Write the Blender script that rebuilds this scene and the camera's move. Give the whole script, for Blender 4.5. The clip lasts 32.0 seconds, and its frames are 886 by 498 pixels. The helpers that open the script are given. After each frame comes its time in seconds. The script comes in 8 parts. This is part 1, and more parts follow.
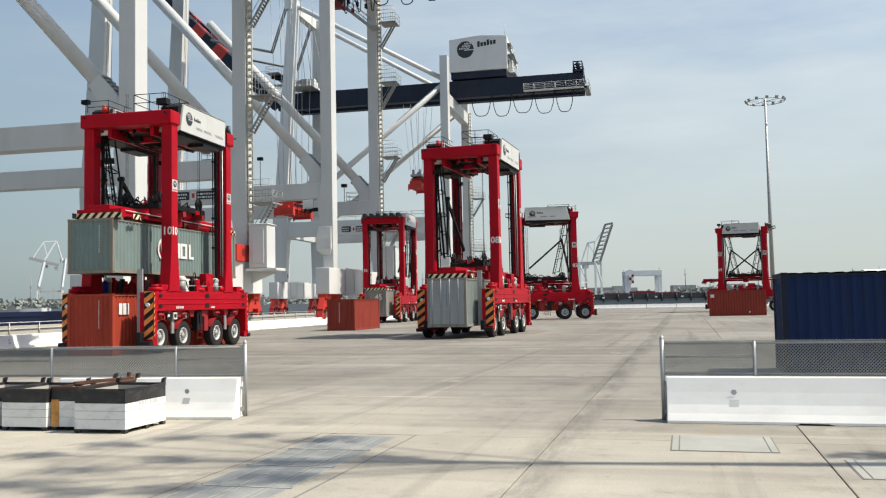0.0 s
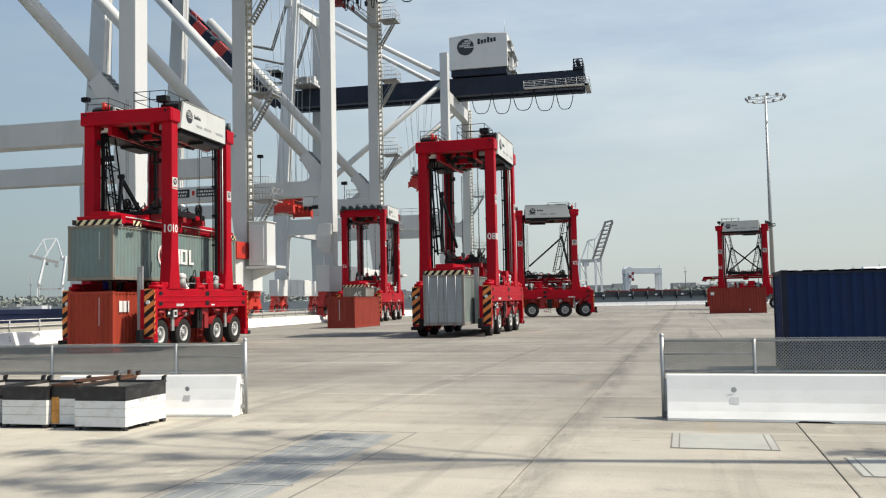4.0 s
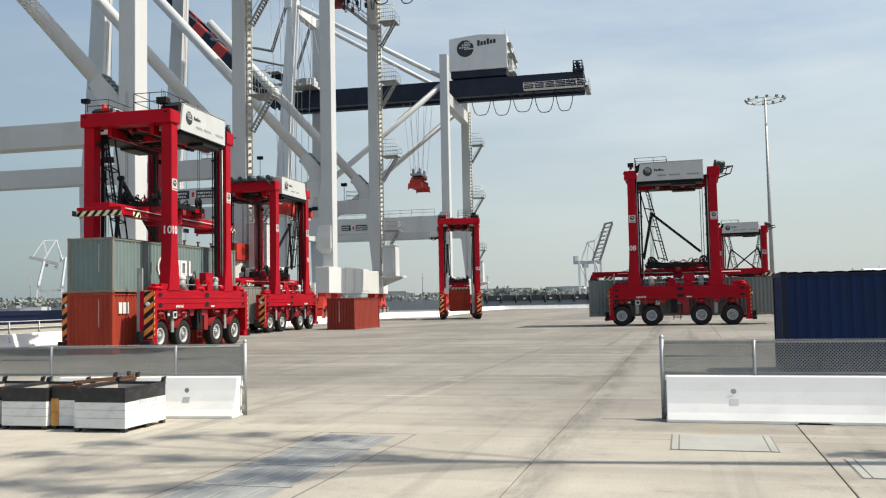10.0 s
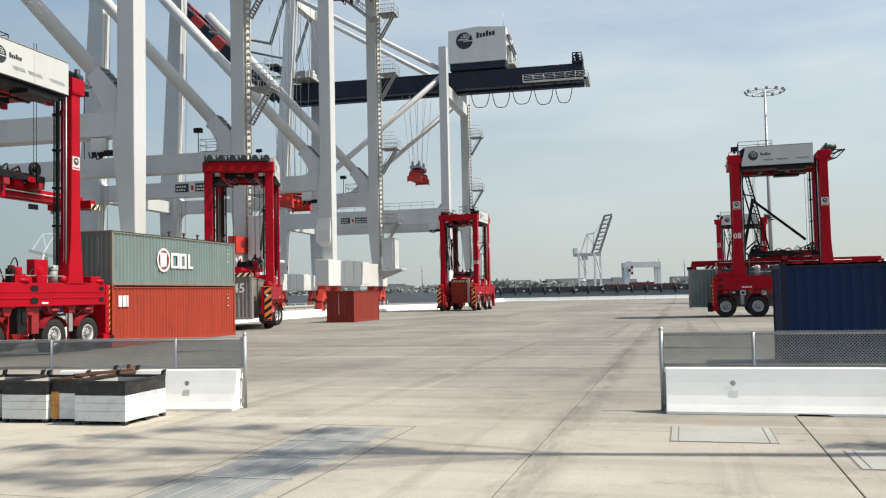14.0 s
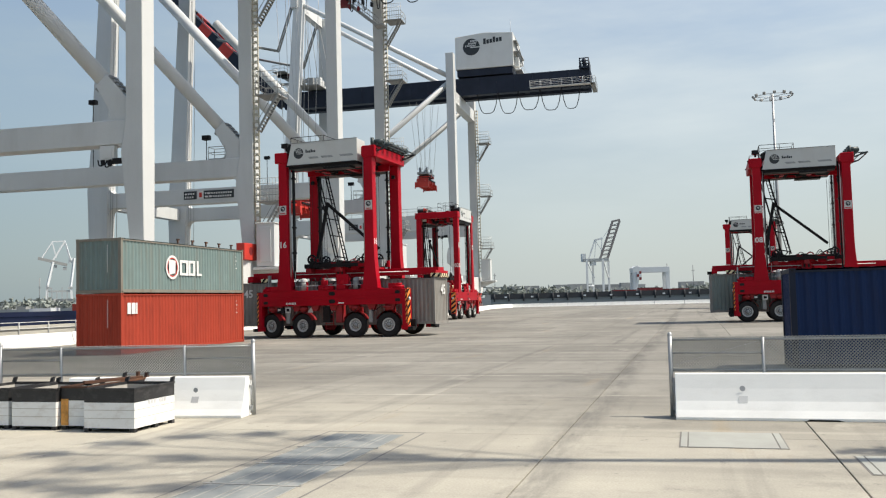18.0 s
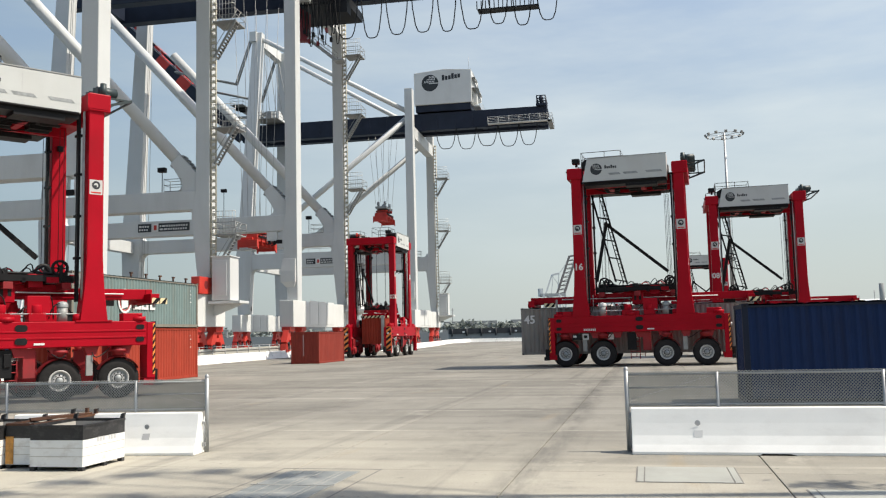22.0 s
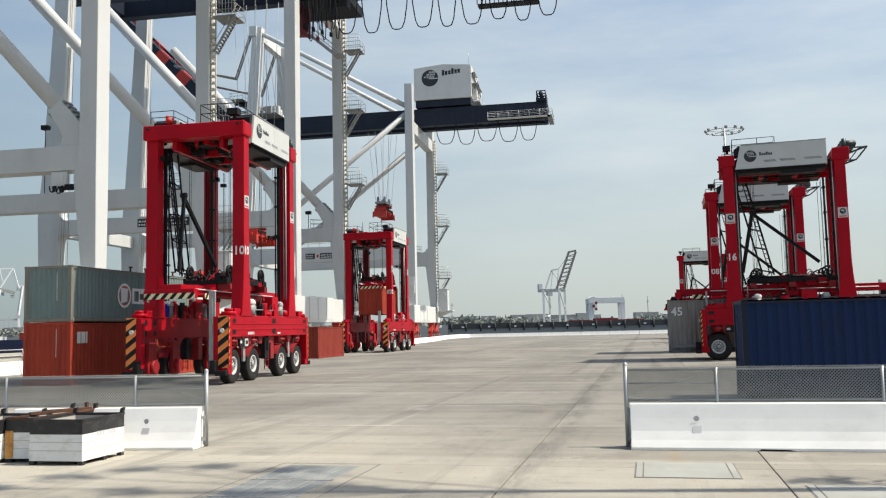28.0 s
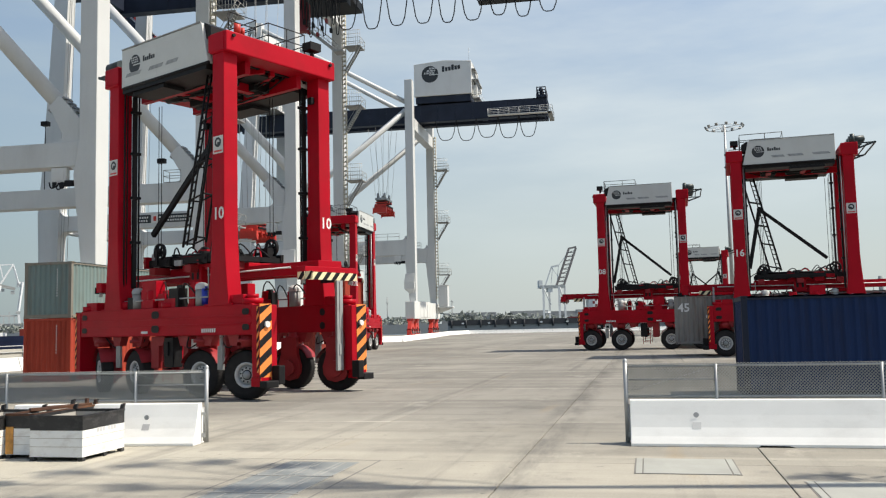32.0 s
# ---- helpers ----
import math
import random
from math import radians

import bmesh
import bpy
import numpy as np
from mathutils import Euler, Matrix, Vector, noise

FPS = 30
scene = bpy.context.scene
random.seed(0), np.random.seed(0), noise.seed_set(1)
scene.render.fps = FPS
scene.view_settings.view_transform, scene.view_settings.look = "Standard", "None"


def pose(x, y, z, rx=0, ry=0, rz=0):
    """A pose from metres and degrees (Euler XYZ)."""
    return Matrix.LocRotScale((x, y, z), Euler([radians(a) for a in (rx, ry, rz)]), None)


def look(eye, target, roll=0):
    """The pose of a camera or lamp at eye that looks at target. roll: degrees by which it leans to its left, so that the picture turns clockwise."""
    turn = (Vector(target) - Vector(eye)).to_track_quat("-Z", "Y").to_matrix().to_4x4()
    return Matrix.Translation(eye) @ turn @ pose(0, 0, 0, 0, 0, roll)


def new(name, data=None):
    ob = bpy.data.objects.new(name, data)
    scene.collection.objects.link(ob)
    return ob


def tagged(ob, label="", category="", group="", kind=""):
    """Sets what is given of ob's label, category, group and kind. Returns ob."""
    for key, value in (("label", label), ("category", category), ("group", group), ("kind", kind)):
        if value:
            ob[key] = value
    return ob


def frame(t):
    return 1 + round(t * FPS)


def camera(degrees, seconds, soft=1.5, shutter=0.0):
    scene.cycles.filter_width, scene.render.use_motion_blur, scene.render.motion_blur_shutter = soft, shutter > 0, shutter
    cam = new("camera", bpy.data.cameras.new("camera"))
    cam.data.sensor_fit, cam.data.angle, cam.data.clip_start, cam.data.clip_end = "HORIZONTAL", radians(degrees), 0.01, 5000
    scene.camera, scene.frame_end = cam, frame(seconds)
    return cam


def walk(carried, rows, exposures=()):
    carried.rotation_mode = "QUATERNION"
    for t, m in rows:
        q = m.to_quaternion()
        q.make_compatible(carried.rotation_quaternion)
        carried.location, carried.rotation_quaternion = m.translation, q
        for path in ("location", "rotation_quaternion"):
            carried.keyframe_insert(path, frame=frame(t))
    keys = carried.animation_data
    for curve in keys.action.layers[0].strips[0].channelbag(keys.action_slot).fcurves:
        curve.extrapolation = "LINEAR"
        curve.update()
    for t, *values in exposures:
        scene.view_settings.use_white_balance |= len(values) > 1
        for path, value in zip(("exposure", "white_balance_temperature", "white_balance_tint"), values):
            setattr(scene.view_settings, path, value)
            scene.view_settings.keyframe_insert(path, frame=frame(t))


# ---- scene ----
cam = camera(53.81, 32.0, 1.2)
EYE = (0.0, 0.0, 2.2)
PATH = [
    (0.0, pose(*EYE, 93.46, 1.15, 0.01)),
    (0.5, pose(*EYE, 93.45, 1.21, 0.02)),
    (1.0, pose(*EYE, 93.46, 1.14, 0.02)),
    (1.5, pose(*EYE, 93.38, 1.14, 0.00)),
    (2.0, pose(*EYE, 93.35, 1.15, 0.01)),
    (2.5, pose(*EYE, 93.35, 1.15, 0.01)),
    (3.0, pose(*EYE, 93.30, 1.15, 0.01)),
    (3.5, pose(*EYE, 93.30, 1.14, 0.02)),
    (5.5, pose(*EYE, 93.30, 1.15, 0.01)),
    (6.0, pose(*EYE, 93.26, 1.13, 0.01)),
    (6.5, pose(*EYE, 93.26, 1.13, 0.01)),
    (7.0, pose(*EYE, 93.24, 1.15, 0.01)),
    (7.5, pose(*EYE, 93.25, 1.20, 0.01)),
    (8.0, pose(*EYE, 93.33, 1.16, -0.00)),
    (8.5, pose(*EYE, 93.32, 1.16, -0.00)),
    (9.0, pose(*EYE, 93.26, 1.17, -0.00)),
    (9.5, pose(*EYE, 93.31, 1.16, 0.01)),
    (10.0, pose(*EYE, 93.40, 1.13, 0.00)),
    (10.5, pose(*EYE, 93.35, 1.17, 0.01)),
    (11.0, pose(*EYE, 93.26, 1.14, -0.01)),
    (11.5, pose(*EYE, 93.21, 1.14, -0.01)),
    (12.0, pose(*EYE, 93.23, 1.15, -0.01)),
    (12.5, pose(*EYE, 93.21, 1.15, -0.00)),
    (13.0, pose(*EYE, 93.28, 1.14, -0.01)),
    (13.5, pose(*EYE, 93.00, 1.13, -0.02)),
    (14.0, pose(*EYE, 92.91, 1.25, -0.03)),
    (14.5, pose(*EYE, 92.95, 1.19, -0.04)),
    (16.5, pose(*EYE, 92.94, 1.12, -0.01)),
    (17.0, pose(*EYE, 92.91, 1.14, -0.01)),
    (17.5, pose(*EYE, 92.96, 1.12, -0.01)),
    (17.8, pose(*EYE, 93.01, 1.33, 0.03)),
    (17.9, pose(*EYE, 93.12, 1.40, 0.11)),
    (18.0, pose(*EYE, 93.32, 1.46, 0.50)),
    (18.1, pose(*EYE, 93.84, 1.47, 0.96)),
    (18.2, pose(*EYE, 95.19, 1.48, 2.00)),
    (18.3, pose(*EYE, 96.55, 1.48, 3.10)),
    (18.4, pose(*EYE, 96.92, 1.49, 3.77)),
    (18.5, pose(*EYE, 96.53, 1.49, 4.69)),
    (18.6, pose(*EYE, 95.39, 1.46, 5.87)),
    (18.7, pose(*EYE, 94.54, 1.44, 7.36)),
    (18.8, pose(*EYE, 94.90, 1.41, 8.73)),
    (18.9, pose(*EYE, 94.89, 1.38, 9.22)),
    (19.0, pose(*EYE, 94.84, 1.35, 9.28)),
    (19.2, pose(*EYE, 94.68, 1.27, 9.18)),
    (19.5, pose(*EYE, 94.27, 1.15, 9.17)),
    (19.8, pose(*EYE, 94.46, 1.28, 8.86)),
    (20.0, pose(*EYE, 95.02, 1.37, 8.22)),
    (20.2, pose(*EYE, 95.41, 1.39, 7.47)),
    (20.4, pose(*EYE, 95.61, 1.41, 6.37)),
    (20.5, pose(*EYE, 95.74, 1.42, 5.78)),
    (20.7, pose(*EYE, 95.49, 1.40, 4.98)),
    (20.9, pose(*EYE, 95.35, 1.38, 4.16)),
    (21.0, pose(*EYE, 95.39, 1.37, 3.46)),
    (21.1, pose(*EYE, 96.06, 1.37, 2.54)),
    (21.2, pose(*EYE, 96.33, 1.37, 1.94)),
    (21.3, pose(*EYE, 95.91, 1.37, 1.48)),
    (21.4, pose(*EYE, 95.71, 1.37, 0.76)),
    (21.5, pose(*EYE, 95.75, 1.37, -0.25)),
    (21.6, pose(*EYE, 95.94, 1.38, -1.13)),
    (21.8, pose(*EYE, 95.92, 1.40, -2.15)),
    (22.0, pose(*EYE, 95.51, 1.42, -2.27)),
    (22.2, pose(*EYE, 95.34, 1.39, -2.23)),
    (22.5, pose(*EYE, 95.09, 1.33, -2.29)),
    (23.0, pose(*EYE, 94.91, 1.35, -2.31)),
    (23.5, pose(*EYE, 95.19, 1.34, -2.30)),
    (24.0, pose(*EYE, 95.12, 1.38, -2.29)),
    (24.5, pose(*EYE, 95.20, 1.37, -2.27)),
    (25.0, pose(*EYE, 95.05, 1.41, -2.32)),
    (25.5, pose(*EYE, 95.14, 1.28, -2.32)),
    (27.5, pose(*EYE, 95.14, 1.30, -2.31)),
    (28.0, pose(*EYE, 95.20, 1.30, -2.31)),
    (28.5, pose(*EYE, 95.17, 1.31, -2.31)),
    (29.0, pose(*EYE, 95.14, 1.30, -2.31)),
    (29.5, pose(*EYE, 95.11, 1.27, -2.31)),
    (30.0, pose(*EYE, 95.05, 1.28, -2.31)),
    (30.5, pose(*EYE, 95.09, 1.28, -2.31)),
    (31.0, pose(*EYE, 95.04, 1.28, -2.31)),
    (31.5, pose(*EYE, 94.93, 1.27, -2.33)),
    (32.0, pose(*EYE, 94.96, 1.28, -2.31)),
]
walk(cam, PATH, exposures=[(0.0, 0.34, 6880, 10), (32.0, 0.34, 6880, 10)])

# ---- world and sun ----
SUN_AZ, SUN_EL = -8.0, 54.0          # degrees from +x, and above the horizon
world = bpy.data.worlds.new("sky")
scene.world = world
world.use_nodes = True
wn, wl = world.node_tree.nodes, world.node_tree.links
wn.clear()
w_out = wn.new("ShaderNodeOutputWorld")
w_bg = wn.new("ShaderNodeBackground")
w_sky = wn.new("ShaderNodeTexSky")
w_sky.sky_type = "NISHITA"
w_sky.sun_disc = False
w_sky.sun_elevation = radians(SUN_EL)
w_sky.sun_rotation = radians(90 - SUN_AZ)
w_sky.air_density, w_sky.dust_density, w_sky.ozone_density = 1.0, 1.3, 1.3
w_tc = wn.new("ShaderNodeTexCoord")
w_map = wn.new("ShaderNodeMapping")
w_map.inputs["Scale"].default_value = (1.0, 1.6, 5.0)
w_map.inputs["Rotation"].default_value = (0.0, 0.25, 0.3)
w_noise = wn.new("ShaderNodeTexNoise")
w_noise.inputs["Scale"].default_value = 2.6
w_noise.inputs["Detail"].default_value = 6.0
w_noise.inputs["Roughness"].default_value = 0.55
w_ramp = wn.new("ShaderNodeValToRGB")
w_ramp.color_ramp.elements[0].position = 0.40
w_ramp.color_ramp.elements[0].color = (0, 0, 0, 1)
w_ramp.color_ramp.elements[1].position = 0.75
w_ramp.color_ramp.elements[1].color = (0.75, 0.75, 0.75, 1)
w_mix = wn.new("ShaderNodeMixRGB")
wl.new(w_tc.outputs["Generated"], w_map.inputs["Vector"])
wl.new(w_map.outputs["Vector"], w_noise.inputs["Vector"])
wl.new(w_noise.outputs["Fac"], w_ramp.inputs["Fac"])
w_sep = wn.new("ShaderNodeSeparateXYZ")
w_haze = wn.new("ShaderNodeMapRange")          # pale haze towards the horizon
w_haze.interpolation_type = "SMOOTHSTEP"
w_haze.inputs["From Min"].default_value = -0.02
w_haze.inputs["From Max"].default_value = 0.62
w_haze.inputs["To Min"].default_value = 0.88
w_haze.inputs["To Max"].default_value = 0.05
w_max = wn.new("ShaderNodeMath")
w_max.operation = "MAXIMUM"
wl.new(w_tc.outputs["Generated"], w_sep.inputs["Vector"])
wl.new(w_sep.outputs["Z"], w_haze.inputs["Value"])
w_side = wn.new("ShaderNodeMapRange")          # the haze is brighter on the sun's side
w_side.interpolation_type = "SMOOTHSTEP"
w_side.inputs["From Min"].default_value = -0.62
w_side.inputs["From Max"].default_value = 0.22
wl.new(w_sep.outputs["X"], w_side.inputs["Value"])
w_hc = wn.new("ShaderNodeMixRGB")
w_hc.inputs["Color1"].default_value = (1.40, 1.88, 2.16, 1)
w_hc.inputs["Color2"].default_value = (2.82, 3.24, 3.38, 1)
wl.new(w_side.outputs["Result"], w_hc.inputs["Fac"])
wl.new(w_hc.outputs["Color"], w_mix.inputs["Color2"])
wl.new(w_haze.outputs["Result"], w_mix.inputs["Fac"])
wl.new(w_sky.outputs["Color"], w_mix.inputs["Color1"])
w_cl = wn.new("ShaderNodeMixRGB")              # thin cloud, fading out towards the horizon
w_cc = wn.new("ShaderNodeMixRGB")
w_cc.inputs["Color1"].default_value = (1.95, 2.6, 3.05, 1)
w_cc.inputs["Color2"].default_value = (4.0, 4.5, 4.75, 1)
wl.new(w_side.outputs["Result"], w_cc.inputs["Fac"])
wl.new(w_cc.outputs["Color"], w_cl.inputs["Color2"])
w_up = wn.new("ShaderNodeMapRange")
w_up.inputs["From Min"].default_value = 0.04
w_up.inputs["From Max"].default_value = 0.22
wl.new(w_sep.outputs["Z"], w_up.inputs["Value"])
w_max.operation = "MULTIPLY"
w_top = wn.new("ShaderNodeMapRange")
w_top.inputs["From Min"].default_value = 0.35
w_top.inputs["From Max"].default_value = 0.7
w_top.inputs["To Min"].default_value = 1.0
w_top.inputs["To Max"].default_value = 0.1
wl.new(w_sep.outputs["Z"], w_top.inputs["Value"])
w_two = wn.new("ShaderNodeMath")
w_two.operation = "MULTIPLY"
wl.new(w_up.outputs["Result"], w_two.inputs[0])
wl.new(w_top.outputs["Result"], w_two.inputs[1])
wl.new(w_two.outputs[0], w_max.inputs[0])
wl.new(w_ramp.outputs["Color"], w_max.inputs[1])
wl.new(w_max.outputs[0], w_cl.inputs["Fac"])
wl.new(w_mix.outputs["Color"], w_cl.inputs["Color1"])
wl.new(w_cl.outputs["Color"], w_bg.inputs["Color"])
w_bg.inputs["Strength"].default_value = 0.15
wl.new(w_bg.outputs["Background"], w_out.inputs["Surface"])

sun = new("sun", bpy.data.lights.new("sun", "SUN"))
sun.data.energy, sun.data.angle, sun.data.color = 4.7, radians(0.6), (1.0, 0.95, 0.87)
_sd = Vector((math.cos(radians(SUN_EL)) * math.cos(radians(SUN_AZ)),
              math.cos(radians(SUN_EL)) * math.sin(radians(SUN_AZ)), math.sin(radians(SUN_EL))))
sun.matrix_world = look(_sd * 100, (0, 0, 0))


# ---- materials ----
def material(name, color, rough=0.5, metal=0.0, var=0.15, scale=3.0, fine=40.0, bump=0.0, dirt=None,
             dirt_amount=0.35, dirt_scale=(0.8, 0.8, 0.8), rand=0.0, spec=0.5, emit=0.0):
    """Painted or mineral surface: base colour with coarse and fine variation, optional stains and relief."""
    m = bpy.data.materials.new(name)
    m.use_nodes = True
    n, l = m.node_tree.nodes, m.node_tree.links
    b = n["Principled BSDF"]
    b.inputs["Roughness"].default_value = rough
    b.inputs["Metallic"].default_value = metal
    b.inputs["Specular IOR Level"].default_value = spec
    tc = n.new("ShaderNodeTexCoord")
    coarse = n.new("ShaderNodeTexNoise")
    coarse.inputs["Scale"].default_value = scale
    coarse.inputs["Detail"].default_value = 5.0
    l.new(tc.outputs["Object"], coarse.inputs["Vector"])
    grain = n.new("ShaderNodeTexNoise")
    grain.inputs["Scale"].default_value = fine
    grain.inputs["Detail"].default_value = 3.0
    l.new(tc.outputs["Object"], grain.inputs["Vector"])
    add = n.new("ShaderNodeMath")
    add.operation = "MULTIPLY_ADD"
    add.inputs[1].default_value = 0.35
    l.new(grain.outputs["Fac"], add.inputs[0])
    l.new(coarse.outputs["Fac"], add.inputs[2])
    ramp = n.new("ShaderNodeMapRange")
    ramp.inputs["From Min"].default_value = 0.4
    ramp.inputs["From Max"].default_value = 0.95
    ramp.inputs["To Min"].default_value = 1.0 - var
    ramp.inputs["To Max"].default_value = 1.0 + var
    l.new(add.outputs[0], ramp.inputs["Value"])
    fac = ramp.outputs["Result"]
    if rand:
        info = n.new("ShaderNodeObjectInfo")
        geo = n.new("ShaderNodeNewGeometry")
        s1 = n.new("ShaderNodeMath")
        s1.operation = "ADD"
        l.new(info.outputs["Random"], s1.inputs[0])
        l.new(geo.outputs["Random Per Island"], s1.inputs[1])
        s2 = n.new("ShaderNodeMath")
        s2.operation = "FRACT"
        l.new(s1.outputs[0], s2.inputs[0])
        s3 = n.new("ShaderNodeMapRange")
        s3.inputs["To Min"].default_value = 1.0 - rand
        s3.inputs["To Max"].default_value = 1.0 + rand
        l.new(s2.outputs[0], s3.inputs["Value"])
        s4 = n.new("ShaderNodeMath")
        s4.operation = "MULTIPLY"
        l.new(fac, s4.inputs[0])
        l.new(s3.outputs["Result"], s4.inputs[1])
        fac = s4.outputs[0]
    hsv = n.new("ShaderNodeHueSaturation")
    hsv.inputs["Color"].default_value = (*color, 1)
    l.new(fac, hsv.inputs["Value"])
    col = hsv.outputs["Color"]
    if dirt:
        mp = n.new("ShaderNodeMapping")
        mp.inputs["Scale"].default_value = dirt_scale
        l.new(tc.outputs["Object"], mp.inputs["Vector"])
        dn = n.new("ShaderNodeTexNoise")
        dn.inputs["Scale"].default_value = 1.0
        dn.inputs["Detail"].default_value = 8.0
        dn.inputs["Roughness"].default_value = 0.65
        l.new(mp.outputs["Vector"], dn.inputs["Vector"])
        dr = n.new("ShaderNodeMapRange")
        dr.inputs["From Min"].default_value = 0.5
        dr.inputs["From Max"].default_value = 0.78
        dr.inputs["To Max"].default_value = dirt_amount
        l.new(dn.outputs["Fac"], dr.inputs["Value"])
        mx = n.new("ShaderNodeMixRGB")
        mx.inputs["Color2"].default_value = (*dirt, 1)
        l.new(dr.outputs["Result"], mx.inputs["Fac"])
        l.new(col, mx.inputs["Color1"])
        col = mx.outputs["Color"]
        rr = n.new("ShaderNodeMapRange")
        rr.inputs["To Min"].default_value = rough
        rr.inputs["To Max"].default_value = min(1.0, rough + 0.3)
        l.new(dr.outputs["Result"], rr.inputs["Value"])
        l.new(rr.outputs["Result"], b.inputs["Roughness"])
    l.new(col, b.inputs["Base Color"])
    if bump:
        bp = n.new("ShaderNodeBump")
        bp.inputs["Strength"].default_value = bump
        bp.inputs["Distance"].default_value = 0.01
        l.new(add.outputs[0], bp.inputs["Height"])
        l.new(bp.outputs["Normal"], b.inputs["Normal"])
    if emit:
        b.inputs["Emission Color"].default_value = (*color, 1)
        b.inputs["Emission Strength"].default_value = emit
    return m


RED = material("carrier_red_paint", (0.36, 0.003, 0.013), 0.45, 0.0, 0.14, 0.7, 25, dirt=(0.16, 0.012, 0.014), dirt_amount=0.4, dirt_scale=(0.9, 0.9, 0.4), spec=0.12)
RED2 = material("fender_red_paint", (0.27, 0.006, 0.010), 0.6, 0.0, 0.18, 1.5, 30, dirt=(0.08, 0.03, 0.03), dirt_amount=0.5)
WHITE = material("white_painted_steel", (0.51, 0.525, 0.505), 0.45, 0.0, 0.05, 1.2, 30, dirt=(0.45, 0.44, 0.40), dirt_amount=0.35, dirt_scale=(0.6, 0.6, 0.25))
CRANE = material("crane_light_grey_paint", (0.55, 0.565, 0.555), 0.45, 0.0, 0.05, 0.25, 8, dirt=(0.35, 0.355, 0.34), dirt_amount=0.4, dirt_scale=(0.35, 0.35, 0.06))
CRANEW = material("crane_white_paint", (0.62, 0.63, 0.61), 0.5, 0.0, 0.05, 0.4, 8, dirt=(0.45, 0.44, 0.42), dirt_amount=0.35, dirt_scale=(0.4, 0.4, 0.1))
DEEPRED = material("dark_red_oxide_paint", (0.16, 0.012, 0.014), 0.6, 0.0, 0.25, 0.8, 10)
NAVY = material("dark_navy_girder_paint", (0.016, 0.022, 0.038), 0.5, 0.0, 0.25, 0.5, 12, spec=0.25)
CRANERED = material("crane_red_paint", (0.52, 0.035, 0.022), 0.5, 0.0, 0.2, 0.8, 10, dirt=(0.2, 0.04, 0.03), dirt_amount=0.4)
BLACK = material("black_painted_steel", (0.010, 0.010, 0.011), 0.55, 0.0, 0.3, 3, 40, spec=0.2)
RUBBER = material("tyre_rubber", (0.018, 0.017, 0.017), 0.85, 0.0, 0.3, 4, 60, bump=0.3, dirt=(0.07, 0.063, 0.056), dirt_amount=0.3, spec=0.25)
RIM = material("light_grey_wheel_rim", (0.50, 0.50, 0.485), 0.5, 0.0, 0.12, 4, 40, dirt=(0.12, 0.10, 0.09), dirt_amount=0.6, dirt_scale=(3, 3, 3))
WIRE = material("dull_grey_wire", (0.215, 0.228, 0.22), 0.6, 0.1, 0.15, 4, 60)
STEEL = material("grey_galvanised_steel", (0.36, 0.37, 0.37), 0.5, 0.5, 0.15, 4, 60)
GREYPAINT = material("grey_machine_paint", (0.30, 0.32, 0.32), 0.5, 0.1, 0.15, 3, 40)
YELLOW = material("hazard_yellow", (0.72, 0.62, 0.38), 0.5, 0.0, 0.08, 4, 40)
ORANGE = material("hazard_orange", (0.80, 0.24, 0.05), 0.5, 0.0, 0.1, 4, 40)
CONC = material("worn_pale_concrete", (0.44, 0.42, 0.375), 0.9, 0.0, 0.10, 0.28, 22, bump=0.25, rand=0.045,
                dirt=(0.24, 0.225, 0.20), dirt_amount=0.55, dirt_scale=(0.22, 0.55, 1))
JOINT = material("joint_filler_dark_concrete", (0.17, 0.16, 0.145), 0.95, 0.0, 0.2, 0.5, 20)
COVER = material("grey_steel_cover_plate", (0.205, 0.22, 0.212), 0.75, 0.0, 0.12, 1.5, 40, dirt=(0.42, 0.40, 0.36), dirt_amount=0.5, dirt_scale=(1.5, 1.5, 1))
BARRIER = material("white_painted_concrete", (0.87, 0.87, 0.83), 0.75, 0.0, 0.04, 1.5, 45, bump=0.2, dirt=(0.5, 0.48, 0.44), dirt_amount=0.3, dirt_scale=(0.9, 0.9, 2.0))
WATER = material("harbour_water", (0.07, 0.105, 0.12), 0.3, 0.0, 0.2, 0.05, 0.6)
RUST = material("rusty_brown_steel", (0.075, 0.035, 0.022), 0.85, 0.1, 0.4, 3, 30, bump=0.3, dirt=(0.22, 0.09, 0.03), dirt_amount=0.6, dirt_scale=(2, 2, 2))
BINWHITE = material("chipped_white_paint_on_steel", (0.74, 0.75, 0.73), 0.6, 0.0, 0.06, 2, 30, bump=0.15, dirt=(0.30, 0.22, 0.15), dirt_amount=0.55, dirt_scale=(2.5, 2.5, 5))
BINBLACK = material("scuffed_black_paint_on_steel", (0.016, 0.016, 0.017), 0.6, 0.0, 0.4, 2, 30, bump=0.2, dirt=(0.22, 0.21, 0.20), dirt_amount=0.3, dirt_scale=(4, 4, 8))


def box_paint(name, c, dirt, amount=0.4, var=0.1):
    return material(name, c, 0.65, 0.0, var, 0.8, 25, dirt=dirt, dirt_amount=amount, dirt_scale=(2.6, 2.6, 0.3), spec=0.22)


